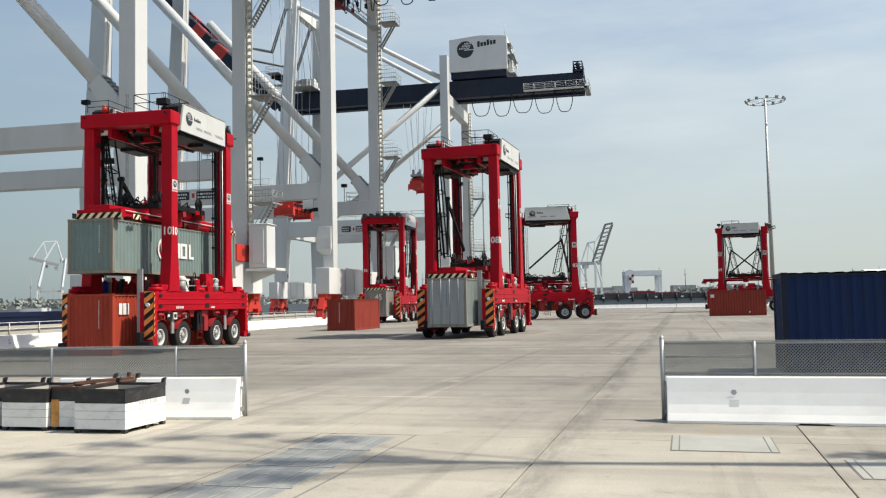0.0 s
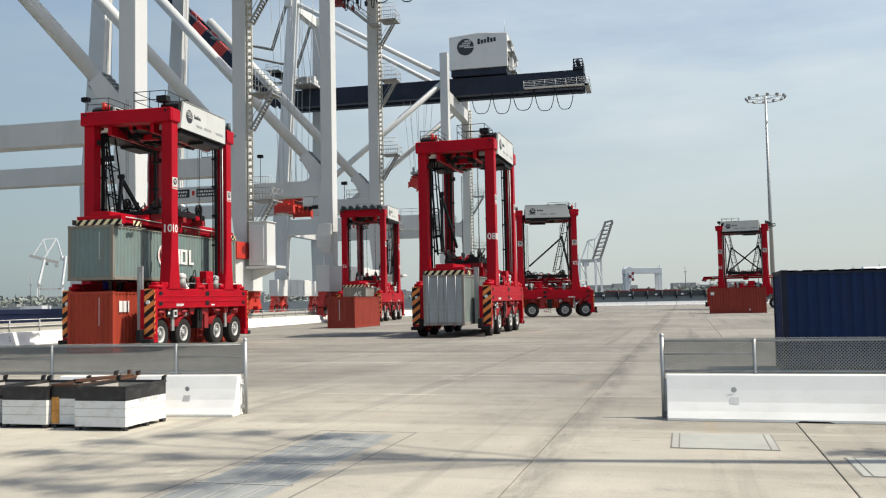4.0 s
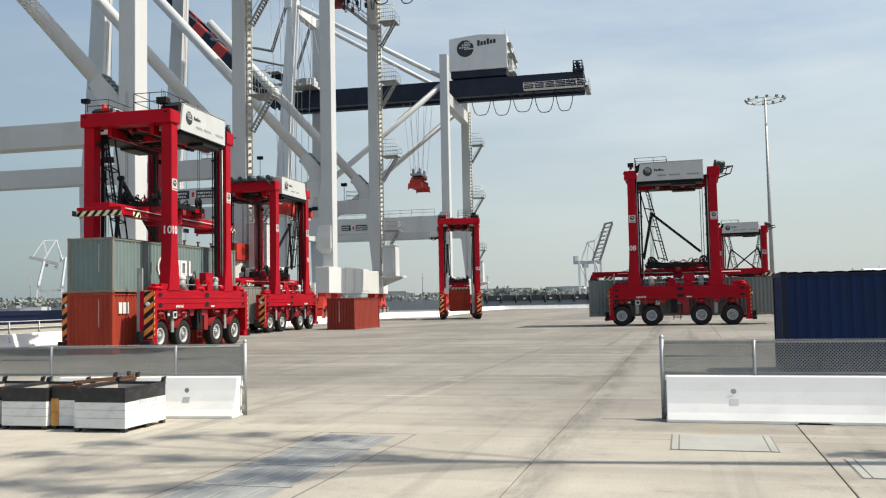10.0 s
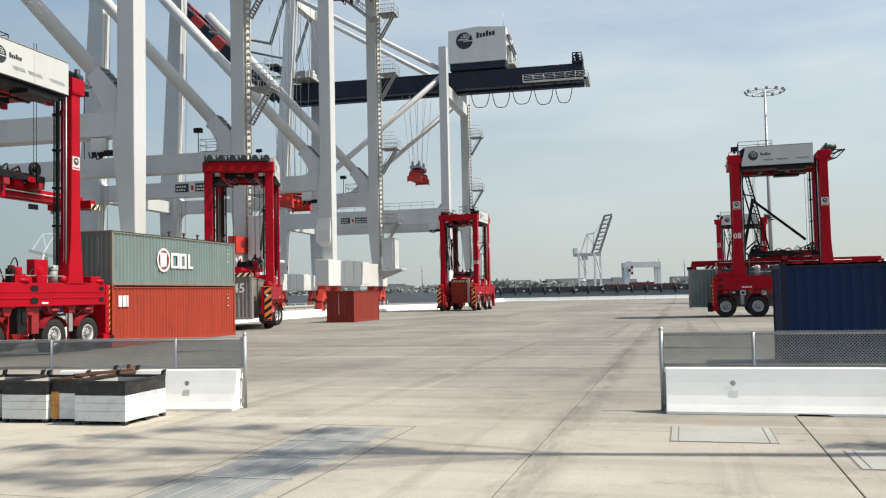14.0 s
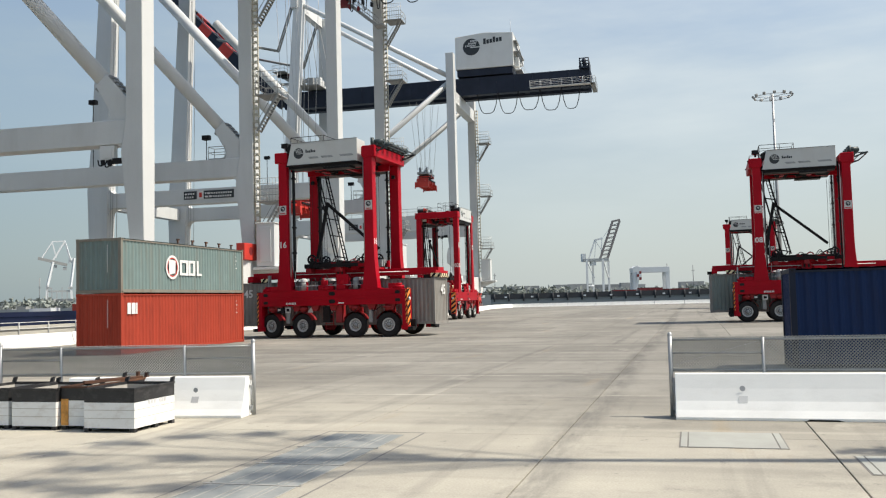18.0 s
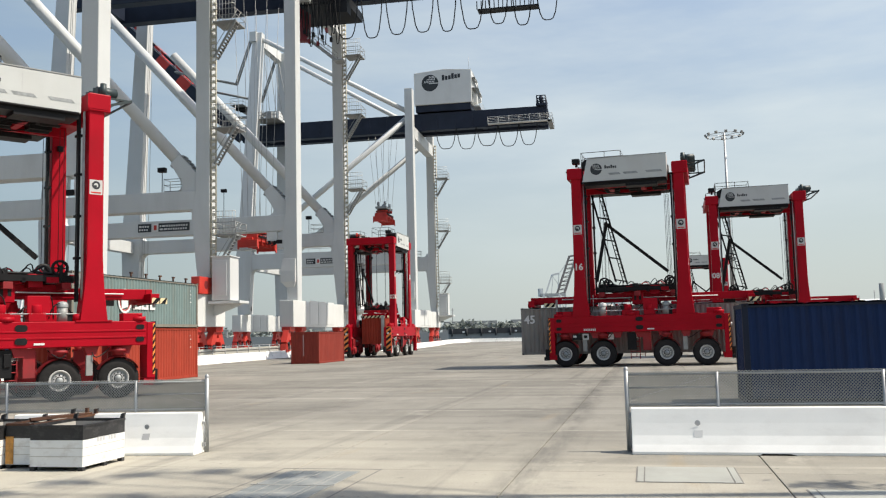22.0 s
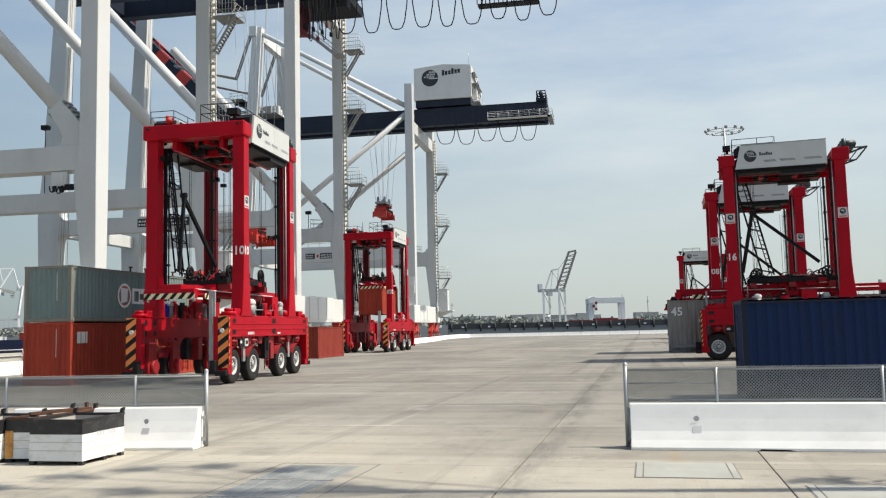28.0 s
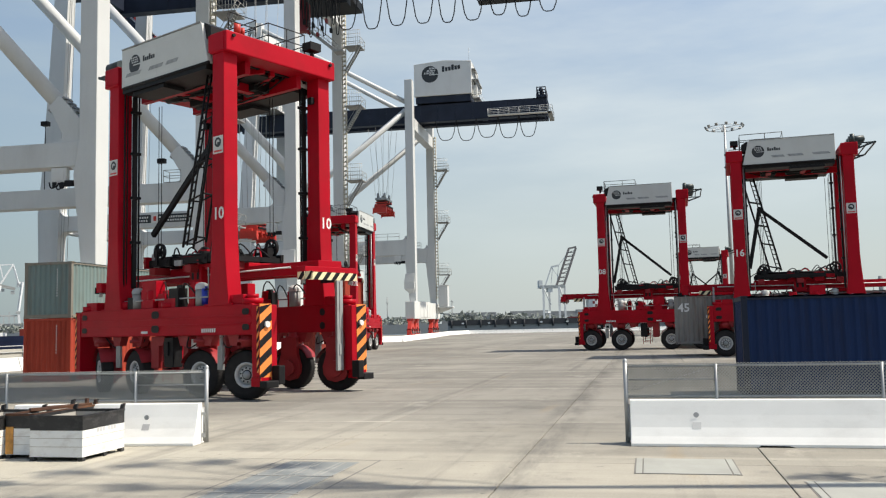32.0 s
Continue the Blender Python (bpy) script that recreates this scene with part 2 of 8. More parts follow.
C_CAI = box_paint("orange_red_container_paint", (0.33, 0.045, 0.024), (0.13, 0.025, 0.017), 0.6)
C_MOL = box_paint("grey_green_container_paint", (0.155, 0.215, 0.208), (0.16, 0.11, 0.07), 0.45)
C_LONE = box_paint("brick_red_container_paint", (0.24, 0.038, 0.026), (0.12, 0.024, 0.016), 0.45)
C_BLUE = box_paint("dark_blue_container_paint", (0.005, 0.022, 0.078), (0.02, 0.022, 0.034), 0.6)
C_GREY = box_paint("faded_grey_container_paint", (0.235, 0.225, 0.205), (0.10, 0.05, 0.028), 0.75)
C_GREEN = box_paint("faded_grey_green_container_paint", (0.165, 0.20, 0.188), (0.20, 0.15, 0.10), 0.35)
C_DARK = box_paint("rust_streaked_dark_edge_paint", (0.012, 0.018, 0.034), (0.06, 0.035, 0.026), 0.35)
C_EDGE = box_paint("rust_worn_grey_green_edge_paint", (0.20, 0.19, 0.16), (0.15, 0.075, 0.035), 0.75)
C_PALE = box_paint("pale_grey_door_paint", (0.30, 0.34, 0.35), (0.18, 0.12, 0.09), 0.3)
C_WHITE = material("white_container_lettering", (0.66, 0.66, 0.64), 0.6, 0.0, 0.06, 2, 30)
LOGO = material("dark_logo_paint", (0.022, 0.026, 0.03), 0.5, 0.0, 0.1, 2, 30)
PLATE = material("dull_grey_green_plate", (0.315, 0.32, 0.285), 0.8, 0.0, 0.1, 1.5, 40, dirt=(0.22, 0.215, 0.20), dirt_amount=0.4)
PALELINE = material("pale_grey_mortar_line", (0.31, 0.305, 0.28), 0.85, 0.0, 0.1, 2, 30)
STAIRGREY = material("weathered_grey_stair_steel", (0.27, 0.275, 0.265), 0.6, 0.2, 0.15, 3, 40)
SIGNGREY = material("weathered_white_sign", (0.52, 0.52, 0.50), 0.6, 0.0, 0.12, 3, 30)
TEAL = material("dark_teal_machine_paint", (0.022, 0.036, 0.038), 0.5, 0.1, 0.3, 3, 30)
SLOGAN = material("worn_grey_slogan_paint", (0.27, 0.285, 0.285), 0.6, 0.0, 0.3, 5, 40)
GREYTEXT = material("faded_grey_lettering", (0.5, 0.5, 0.5), 0.6, 0.0, 0.1, 2, 30)


# ---- mesh helpers ----
class Shape:
    """Collects faces for one mesh; slots of materials are given by index."""

    def __init__(self):
        self.v, self.f, self.m, self.s = [], [], [], []

    def poly(self, pts, faces, mat=0, smooth=False):
        k = len(self.v)
        self.v += [tuple(p) for p in pts]
        for f in faces:
            self.f.append([k + i for i in f])
            self.m.append(mat)
            self.s.append(smooth)
        return self

    def box(self, x0, x1, y0, y1, z0, z1, mat=0):
        p = [(x0, y0, z0), (x1, y0, z0), (x1, y1, z0), (x0, y1, z0), (x0, y0, z1), (x1, y0, z1), (x1, y1, z1), (x0, y1, z1)]
        return self.poly(p, [(0, 3, 2, 1), (4, 5, 6, 7), (0, 1, 5, 4), (1, 2, 6, 5), (2, 3, 7, 6), (3, 0, 4, 7)], mat)

    def cbox(self, c, s, mat=0):
        return self.box(c[0] - s[0] / 2, c[0] + s[0] / 2, c[1] - s[1] / 2, c[1] + s[1] / 2, c[2] - s[2] / 2, c[2] + s[2] / 2, mat)

    def taper(self, z0, a, z1, b, mat=0):
        """Prism between the rectangles a and b, each (x0, x1, y0, y1)."""
        p = [(a[0], a[2], z0), (a[1], a[2], z0), (a[1], a[3], z0), (a[0], a[3], z0), (b[0], b[2], z1), (b[1], b[2], z1), (b[1], b[3], z1), (b[0], b[3], z1)]
        return self.poly(p, [(0, 3, 2, 1), (4, 5, 6, 7), (0, 1, 5, 4), (1, 2, 6, 5), (2, 3, 7, 6), (3, 0, 4, 7)], mat)

    def loft(self, sections, mat=0):
        """One skin through rectangles (z, (x0, x1, y0, y1)), bottom to top."""
        vs, n = [], len(sections)
        for z, a in sections:
            vs += [(a[0], a[2], z), (a[1], a[2], z), (a[1], a[3], z), (a[0], a[3], z)]
        fs = [(0, 3, 2, 1), (4 * n - 4, 4 * n - 3, 4 * n - 2, 4 * n - 1)]
        for k in range(n - 1):
            fs += [(4 * k + i, 4 * k + (i + 1) % 4, 4 * k + 4 + (i + 1) % 4, 4 * k + 4 + i) for i in range(4)]
        return self.poly(vs, fs, mat)

    def prism(self, pts, axis, a, b, mat=0):
        """Polygon pts in the plane across axis ('x', 'y' or 'z'), from a to b along it."""
        def at(p, d):
            return {"x": (d, p[0], p[1]), "y": (p[0], d, p[1]), "z": (p[0], p[1], d)}[axis]
        n = len(pts)
        vs = [at(p, a) for p in pts] + [at(p, b) for p in pts]
        fs = [tuple(range(n))[::-1], tuple(range(n, 2 * n))] + [(i, (i + 1) % n, n + (i + 1) % n, n + i) for i in range(n)]
        return self.poly(vs, fs, mat)

    def beam(self, p, q, w, h, mat=0, up=(0, 0, 1)):
        p, q = Vector(p), Vector(q)
        d = (q - p).normalized()
        side = d.cross(Vector(up))
        side = side.normalized() if side.length > 1e-4 else Vector((1, 0, 0))
        top = side.cross(d)
        c = [side * (sx * w / 2) + top * (sz * h / 2) for sx, sz in ((-1, -1), (1, -1), (1, 1), (-1, 1))]
        return self.poly([p + o for o in c] + [q + o for o in c], [(0, 1, 2, 3), (7, 6, 5, 4), (0, 4, 5, 1), (1, 5, 6, 2), (2, 6, 7, 3), (3, 7, 4, 0)], mat)

    def tube(self, p, q, r, n=8, mat=0, r2=None, cap=True):
        p, q = Vector(p), Vector(q)
        r2 = r if r2 is None else r2
        d = (q - p).normalized()
        a = d.orthogonal().normalized()
        b = d.cross(a)
        ring = [a * math.cos(2 * math.pi * i / n) + b * math.sin(2 * math.pi * i / n) for i in range(n)]
        k = len(self.v)
        self.v += [tuple(p + o * r) for o in ring] + [tuple(q + o * r2) for o in ring]
        for i in range(n):
            self.f.append([k + i, k + (i + 1) % n, k + n + (i + 1) % n, k + n + i])
            self.m.append(mat)
            self.s.append(True)
        if cap:
            self.f += [[k + i for i in range(n)][::-1], [k + n + i for i in range(n)]]
            self.m += [mat, mat]
            self.s += [False, False]
        return self

    def path(self, pts, r, n=6, mat=0):
        """Bent tube through the points, one connected skin."""
        ps = [Vector(p) for p in pts]
        k, ref = len(self.v), None
        for i, p in enumerate(ps):
            d = (ps[min(i + 1, len(ps) - 1)] - ps[max(i - 1, 0)])
            d = d.normalized() if d.length > 1e-6 else Vector((0, 0, 1))
            a = d.orthogonal() if ref is None else ref - d * ref.dot(d)
            a = a.normalized() if a.length > 1e-4 else d.orthogonal().normalized()
            ref = a
            b = d.cross(a)
            self.v += [tuple(p + (a * math.cos(2 * math.pi * j / n) + b * math.sin(2 * math.pi * j / n)) * r) for j in range(n)]
        for i in range(len(ps) - 1):
            for j in range(n):
                o, m = k + i * n, (j + 1) % n
                self.f.append([o + j, o + m, o + n + m, o + n + j])
                self.m.append(mat)
                self.s.append(True)
        return self

    def turn(self, profile, n=24, axis="y", mat=0, c=(0, 0, 0), a0=0.0, a1=2 * math.pi):
        """Sweeps (radius, along) round an axis through c."""
        full = abs(a1 - a0 - 2 * math.pi) < 1e-6
        m = n if full else n + 1
        k, w = len(self.v), len(profile)
        for i in range(m):
            t = a0 + (a1 - a0) * i / n
            for r, h in profile:
                p = {"y": (r * math.cos(t), h, r * math.sin(t)), "z": (r * math.cos(t), r * math.sin(t), h), "x": (h, r * math.cos(t), r * math.sin(t))}[axis]
                self.v.append((p[0] + c[0], p[1] + c[1], p[2] + c[2]))
        for i in range(n):
            j = (i + 1) % m
            for q in range(w - 1):
                self.f.append([k + i * w + q, k + j * w + q, k + j * w + q + 1, k + i * w + q + 1])
                self.m.append(mat)
                self.s.append(True)
        return self


def mesh_of(name, shape, mats):
    me = bpy.data.meshes.new(name)
    me.from_pydata(shape.v, [], shape.f)
    for mt in (mats if isinstance(mats, (list, tuple)) else [mats]):
        me.materials.append(mt)
    me.polygons.foreach_set("material_index", shape.m)
    me.polygons.foreach_set("use_smooth", shape.s)
    bm = bmesh.new()
    bm.from_mesh(me)
    bmesh.ops.recalc_face_normals(bm, faces=bm.faces)
    bm.to_mesh(me)
    bm.free()
    return me


def part(name, shape, mats, parent=None, label="", bevel=0.0, at=None):
    me = shape if isinstance(shape, bpy.types.Mesh) else mesh_of(name, shape, mats)
    ob = new(name, me)
    if parent:
        ob.parent = parent
    if at is not None:
        ob.matrix_basis = at
    if bevel:
        md = ob.modifiers.new("edge", "BEVEL")
        md.width, md.segments, md.limit_method, md.angle_limit = bevel, 2, "ANGLE", radians(40)
    return tagged(ob, label)


def base(name, m, label, category, group="", kind=""):
    ob = new(name)
    ob.empty_display_size = 0.5
    ob.matrix_basis = m
    return tagged(ob, label, category, group, kind)


def letters(name, text, size, mat, parent, m, label=""):
    """Raised lettering as a mesh; it lies in its x-y plane, centred."""
    cu = bpy.data.curves.new(name, "FONT")
    cu.body, cu.size, cu.align_x, cu.align_y, cu.extrude, cu.resolution_u = text, size, "CENTER", "CENTER", 0.004, 2
    cu.offset = size * 0.02
    tmp = bpy.data.objects.new(name, cu)
    me = bpy.data.meshes.new_from_object(tmp)
    bpy.data.objects.remove(tmp)
    me.materials.clear()
    me.materials.append(mat)
    return part(name, me, None, parent, label, at=m)


YARD = 15.5                                # heading of the joints and rails, degrees right of +y
UX, UY = math.sin(radians(YARD)), math.cos(radians(YARD))


def uv(u, v, z=0.0):
    """A place from metres along the quay and across it (to the right)."""
    return (u * UX + v * UY, u * UY - v * UX, z)


def along(u, v, z=0.0, turn=0.0):
    """Pose whose x axis runs along the quay."""
    x, y, zz = uv(u, v, z)
    return pose(x, y, zz, 0, 0, 90 - YARD + turn)


# ---- ground, water and quay ----
g = Shape()
quay_v, far_u = -76.0, 206.0
g.poly([uv(-300, quay_v, -0.025), uv(-300, 420, -0.025), uv(far_u, 420, -0.025), uv(far_u, quay_v, -0.025)], [(0, 1, 2, 3)])
g.poly([uv(-300, quay_v, -4), uv(-300, quay_v, -0.025), uv(far_u, quay_v, -0.025), uv(far_u, quay_v, -4)], [(0, 1, 2, 3)])
g.poly([uv(far_u, quay_v, -4), uv(far_u, quay_v, -0.025), uv(far_u, 420, -0.025), uv(far_u, 420, -4)], [(0, 1, 2, 3)])
part("ground", g, JOINT).matrix_basis = Matrix()
tagged(bpy.data.objects["ground"], "dark jointed base under the concrete paving of the pier", "ground", kind="structure")
w = Shape()
w.poly([(-4500, -900, -3.2), (4500, -900, -3.2), (4500, 4800, -3.2), (-4500, 4800, -3.2)], [(0, 1, 2, 3)])
tagged(part("water", w, WATER), "flat grey-blue harbour water round the pier", "water", kind="structure")


# ---- containers ----
def corrugated(length, height, pitch=0.28, depth=0.046):
    """Wall in its x-z plane, facing -y."""
    s = Shape()
    n = max(2, int(length / pitch))
    p = length / n
    xs = []
    for i in range(n):
        a = -length / 2 + i * p
        xs += [(a, 0.0), (a + p * 0.27, 0.0), (a + p * 0.5, depth), (a + p * 0.77, depth)]
    xs.append((length / 2, 0.0))
    vs = [(x, y, 0.0) for x, y in xs] + [(x, y, height) for x, y in xs]
    k = len(xs)
    s.poly(vs, [(i, i + 1, k + i + 1, k + i) for i in range(k - 1)])
    return s


def container(name, length, height, paint, label, m, doors=0, door_paint=None, group="", trim=None):
    """Freight container, its long axis along x, origin under its middle."""
    W = 2.438
    root = base(name, m, label, "container", group)
    trim = trim or paint
    for sgn in (-1, 1):
        part("side_panel", corrugated(length - 0.26, height - 0.28), paint, root,
             at=pose(0, sgn * (W / 2 - 0.022), 0.16, 0, 0, 0 if sgn < 0 else 180))
        s = Shape().box(-length / 2 + 0.1, length / 2 - 0.1, -0.05, 0.05, 0.02, 0.17)
        part("bottom_rail", s, trim, root, at=pose(0, sgn * (W / 2 - 0.05), 0))
        s = Shape().box(-length / 2 + 0.1, length / 2 - 0.1, -0.035, 0.035, -0.06, 0.0)
        part("top_rail", s, trim, root, at=pose(0, sgn * (W / 2 - 0.036), height - 0.06))
    for ex in (-1, 1):
        for sgn in (-1, 1):
            part("corner_post", Shape().box(-0.08, 0.08, -0.08, 0.08, 0.1, height - 0.1), trim, root, bevel=0.012,
                 at=pose(ex * (length / 2 - 0.085), sgn * (W / 2 - 0.085), 0))
            for z in (0.0, height - 0.118):
                c = Shape().box(-0.09, 0.09, -0.085, 0.085, 0, 0.118)
                c.box(-0.035, 0.035, -0.088, 0.088, 0.03, 0.09, 1)
                part("corner_casting", c, [trim, BLACK], root, at=pose(ex * (length / 2 - 0.088), sgn * (W / 2 - 0.083), z))
        part("end_sill", Shape().box(-0.05, 0.05, -W / 2 + 0.16, W / 2 - 0.16, 0.0, 0.16), trim, root, at=pose(ex * (length / 2 - 0.06), 0, 0.01))
        part("end_header", Shape().box(-0.05, 0.05, -W / 2 + 0.16, W / 2 - 0.16, -0.12, 0.0), trim, root, at=pose(ex * (length / 2 - 0.06), 0, height - 0.01))
        if ex == doors:
            for sgn in (-1, 1):
                d = Shape().box(-0.025, 0.025, 0.012, W / 2 - 0.17, 0.18, height - 0.14)
                for zc in (0.45, 0.95, 1.45, 1.95):
                    d.box(-0.04, 0.0, 0.1, W / 2 - 0.26, zc - 0.02, zc + 0.2)
                leaf = part("door", d, door_paint or paint, root, at=pose(ex * (length / 2 - 0.045), 0, 0, 0, 0, 0 if ex < 0 else 180) @ (Matrix() if sgn > 0 else pose(0, -W / 2 + 0.158, 0)))
                for k in (0.28, 0.72):
                    r = Shape().tube((-0.055, W / 2 * k, 0.1), (-0.055, W / 2 * k, height - 0.06), 0.022, 6)
                    r.box(-0.07, -0.04, W / 2 * k - 0.05, W / 2 * k + 0.25, 1.05, 1.1)
                    part("lock_rod", r, STEEL, leaf)
        else:
            e = corrugated(W - 0.32, height - 0.28, 0.24, 0.04)
            part("end_panel", e, paint, root, at=pose(ex * (length / 2 - 0.035), 0, 0.16, 0, 0, -90 if ex < 0 else 90))
    n = int(length / 0.4)
    step = (length - 0.2) / n
    xs = []
    for i in range(n):
        a = -length / 2 + 0.1 + i * step
        xs += [(a, 0.0), (a + 0.12, 0.02), (a + step - 0.08, 0.02)]
    xs.append((length / 2 - 0.1, 0.0))
    k = len(xs)
    r = Shape().poly([(x, -W / 2 + 0.06, z) for x, z in xs] + [(x, W / 2 - 0.06, z) for x, z in xs], [(i, i + 1, k + i + 1, k + i) for i in range(k - 1)])
    part("roof", r, paint, root, at=pose(0, 0, height - 0.03))
    part("floor", Shape().box(-length / 2 + 0.1, length / 2 - 0.1, -W / 2 + 0.1, W / 2 - 0.1, 0.12, 0.15), BLACK, root)
    return root


def bars(shape, x, z, w, h, y=0.0):
    shape.box(x, x + w, y - 0.004, y, z, z + h)


# two stacked boxes, the upper one is lowered by the carrier
STACK, STACK_TURN = (-15.06, 46.79), 76.2
cai = container("shipping_container", 12.19, 2.896, C_CAI, "orange-red corrugated steel freight container with white lettering, bottom of a stack",
                pose(STACK[0], STACK[1], 0, 0, 0, STACK_TURN), group="stacked containers")
mol = container("shipping_container", 12.19, 2.591, C_MOL, "grey-green corrugated steel freight container with white lettering and rusty edges",
                pose(STACK[0], STACK[1], 3.85, 0, 0, STACK_TURN), group="stacked containers", trim=C_EDGE)
s = Shape()
for k, wd in enumerate((0.27, 0.31, 0.11)):                      # white blocks of the lettering
    bars(s, -5.62 + (0, 0.33, 0.69)[k], 1.9, wd, 0.53)
part("lettering", s, C_WHITE, cai, "white painted letter blocks", at=pose(0, -1.226, 0))
s = Shape()
for k in range(3):                                              # pale blocks with a notch, in place of the letters
    a, wd = -1.02 + k * 0.85, (0.82, 0.68, 0.52)[k]
    s.box(a, a + wd, -0.004, 0, 0.92, 1.05).box(a, a + 0.2, -0.004, 0, 1.05, 1.72)
    s.box(a + wd - 0.2, a + wd, -0.004, 0, 1.05, 1.72) if k < 2 else None
    s.box(a + 0.2, a + wd - 0.2, -0.004, 0, 1.58, 1.72) if k < 2 else None
part("lettering", s, C_WHITE, mol, "white painted letter blocks", at=pose(0, -1.226, 0))
s = Shape().turn([(0.5, -0.004), (0.62, -0.004)], 28, "y", 0, (0, 0, 0)).turn([(0.44, -0.003), (0.5, -0.003)], 28, "y", 1, (0, 0, 0))
s.poly([(-0.3, -0.004, -0.4), (0.25, -0.004, -0.3), (0.3, -0.004, 0.35), (-0.35, -0.004, 0.4)], [(0, 1, 2, 3)], 0)
part("emblem", s, [C_WHITE, CRANERED], mol, "round white and red emblem", at=pose(-1.72, -1.226, 1.32))
for c_, h_ in ((cai, 2.9), (mol, 2.59)):
    s = Shape()
    for q in range(4):
        s.box(5.1, 5.15 + 0.1 * (q % 2), -0.004, 0, h_ - 0.5 - q * 0.22, h_ - 0.45 - q * 0.22)
    tagged(part("marking", s, C_WHITE, c_, "small white marks", at=pose(0, -1.226, 0)), kind="stuff")
    s = Shape()
    for q in range(11):
        s.box(-6.102, -6.098, -0.51, -0.47, h_ - 0.4 - q * 0.12, h_ - 0.33 - q * 0.12)
    tagged(part("marking", s, C_WHITE, c_, "small white marks"), kind="stuff")
s = Shape()
for q in range(5):                                              # twist locks and lashings left on the roof edge
    s.tube((-1.0 + q * 1.45, -1.1, 2.59), (-1.0 + q * 1.45, -1.1, 2.78), 0.05, 6)
    s.box(-1.08 + q * 1.45, -0.86 + q * 1.45, -1.15, -1.05, 2.76, 2.84)
tagged(part("twist_lock", s, RUST, mol, "rusty fittings along the roof edge"), kind="stuff")

LX, LY = -7.24, 71.5
lone = container("shipping_container", 6.06, 2.591, C_LONE, "brick-red short freight container standing alone on the concrete",
                 pose(LX + UX * 3.03 - UY * 1.22, LY + UY * 3.03 + UX * 1.22, 0, 0, 0, 90 - YARD))
s = Shape()
for q in range(10):
    s.box(-3.036, -3.03, 0.1, 0.16, 2.2 - q * 0.17, 2.3 - q * 0.17)
tagged(part("marking", s, C_WHITE, lone, "faded small white marks"), kind="stuff")
BX, BY = 9.38, 24.26
blue = container("shipping_container", 12.19, 2.82, C_BLUE, "dark blue corrugated freight container behind the chain-link fence",
                 pose(BX + UY * 6.1 + UX * 1.22, BY - UX * 6.1 + UY * 1.22, 0, 0, 0, -YARD), trim=C_DARK)
far_box = container("shipping_container", 6.06, 2.896, C_LONE, "dull red freight container in front of a far straddle carrier",
                    pose(33.1, 98.5, 0, 0, 0, -17))
s = Shape()
s.poly([(-2.85, -1.228, 2.05), (-2.45, -1.228, 2.05), (-2.45, -1.228, 2.4), (-2.85, -1.228, 2.4)], [(0, 1, 2, 3)])
s.poly([(1.2, -1.228, 0.3), (1.32, -1.228, 0.3), (1.32, -1.228, 0.5), (1.2, -1.228, 0.5)], [(0, 1, 2, 3)])
tagged(part("marking", s, C_WHITE, far_box, "small white marks"), kind="stuff")
box_b = container("shipping_container", 13.72, 2.896, C_GREEN, "faded grey-green freight container with pale double doors",
                  pose(2.4, 60.7, 0.75, 0, 0, -107.4), doors=1, door_paint=C_PALE, trim=C_GREY)
box_c = container("shipping_container", 13.72, 2.896, C_GREY, "long weathered grey freight container streaked with rust, marked 45",
                  pose(-6.6, 106.5, 0.8, 0, 0, 79))
for ex in (-1, 1):
    letters("length_mark", "45", 0.85, C_WHITE, box_c, Matrix.Translation((ex * 6.864, -0.35, 2.1)) @ pose(0, 0, 0, 90, 0, 90 * ex), "white painted number")
letters("length_mark", "45", 0.7, C_WHITE, box_c, Matrix.Translation((6.3, 1.235, 2.15)) @ pose(0, 0, 0, 90, 0, 180), "white painted number")
box_d = container("shipping_container", 6.06, 2.591, C_CAI, "orange-red short freight container hanging under a carrier",
                  pose(12, 104, 0.8, 0, 0, -4))


# ---- straddle carriers ----
# x runs towards the end with the fleet number, y to its left, z up; origin on the ground under the middle
WHEEL_X = (4.43, 2.1, -1.68, -3.99)
LEG_N, LEG_P = 3.36, -2.87
TYRE_R = 0.80
CAR_SIZE = 0.965                           # the carriers are built a little large and set to this size


def stripes(w, h, step, slope, a, b):
    """Slanted stripes in the x-z plane from (0, 0) to (w, h); slots a and b in turn."""
    s = Shape()
    s.poly([(0, 0, 0), (w, 0, 0), (w, 0, h), (0, 0, h)], [(0, 1, 2, 3)], b)
    long_up = h > w
    span = h if long_up else w
    cross = w if long_up else h
    k = -cross * slope
    while k < span:
        lo, hi = k, k + step / 2
        pts = []
        for c, o in ((0, lo), (cross, lo + cross * slope), (cross, hi + cross * slope), (0, hi)):
            o = min(max(o, 0), span)
            pts.append((c, -0.004, o) if long_up else (o, -0.004, c))
        if abs(pts[0][2 if long_up else 0] - pts[3][2 if long_up else 0]) + abs(pts[1][2 if long_up else 0] - pts[2][2 if long_up else 0]) > 1e-3:
            s.poly(pts, [(0, 1, 2, 3)], a)
        k += step
    return s


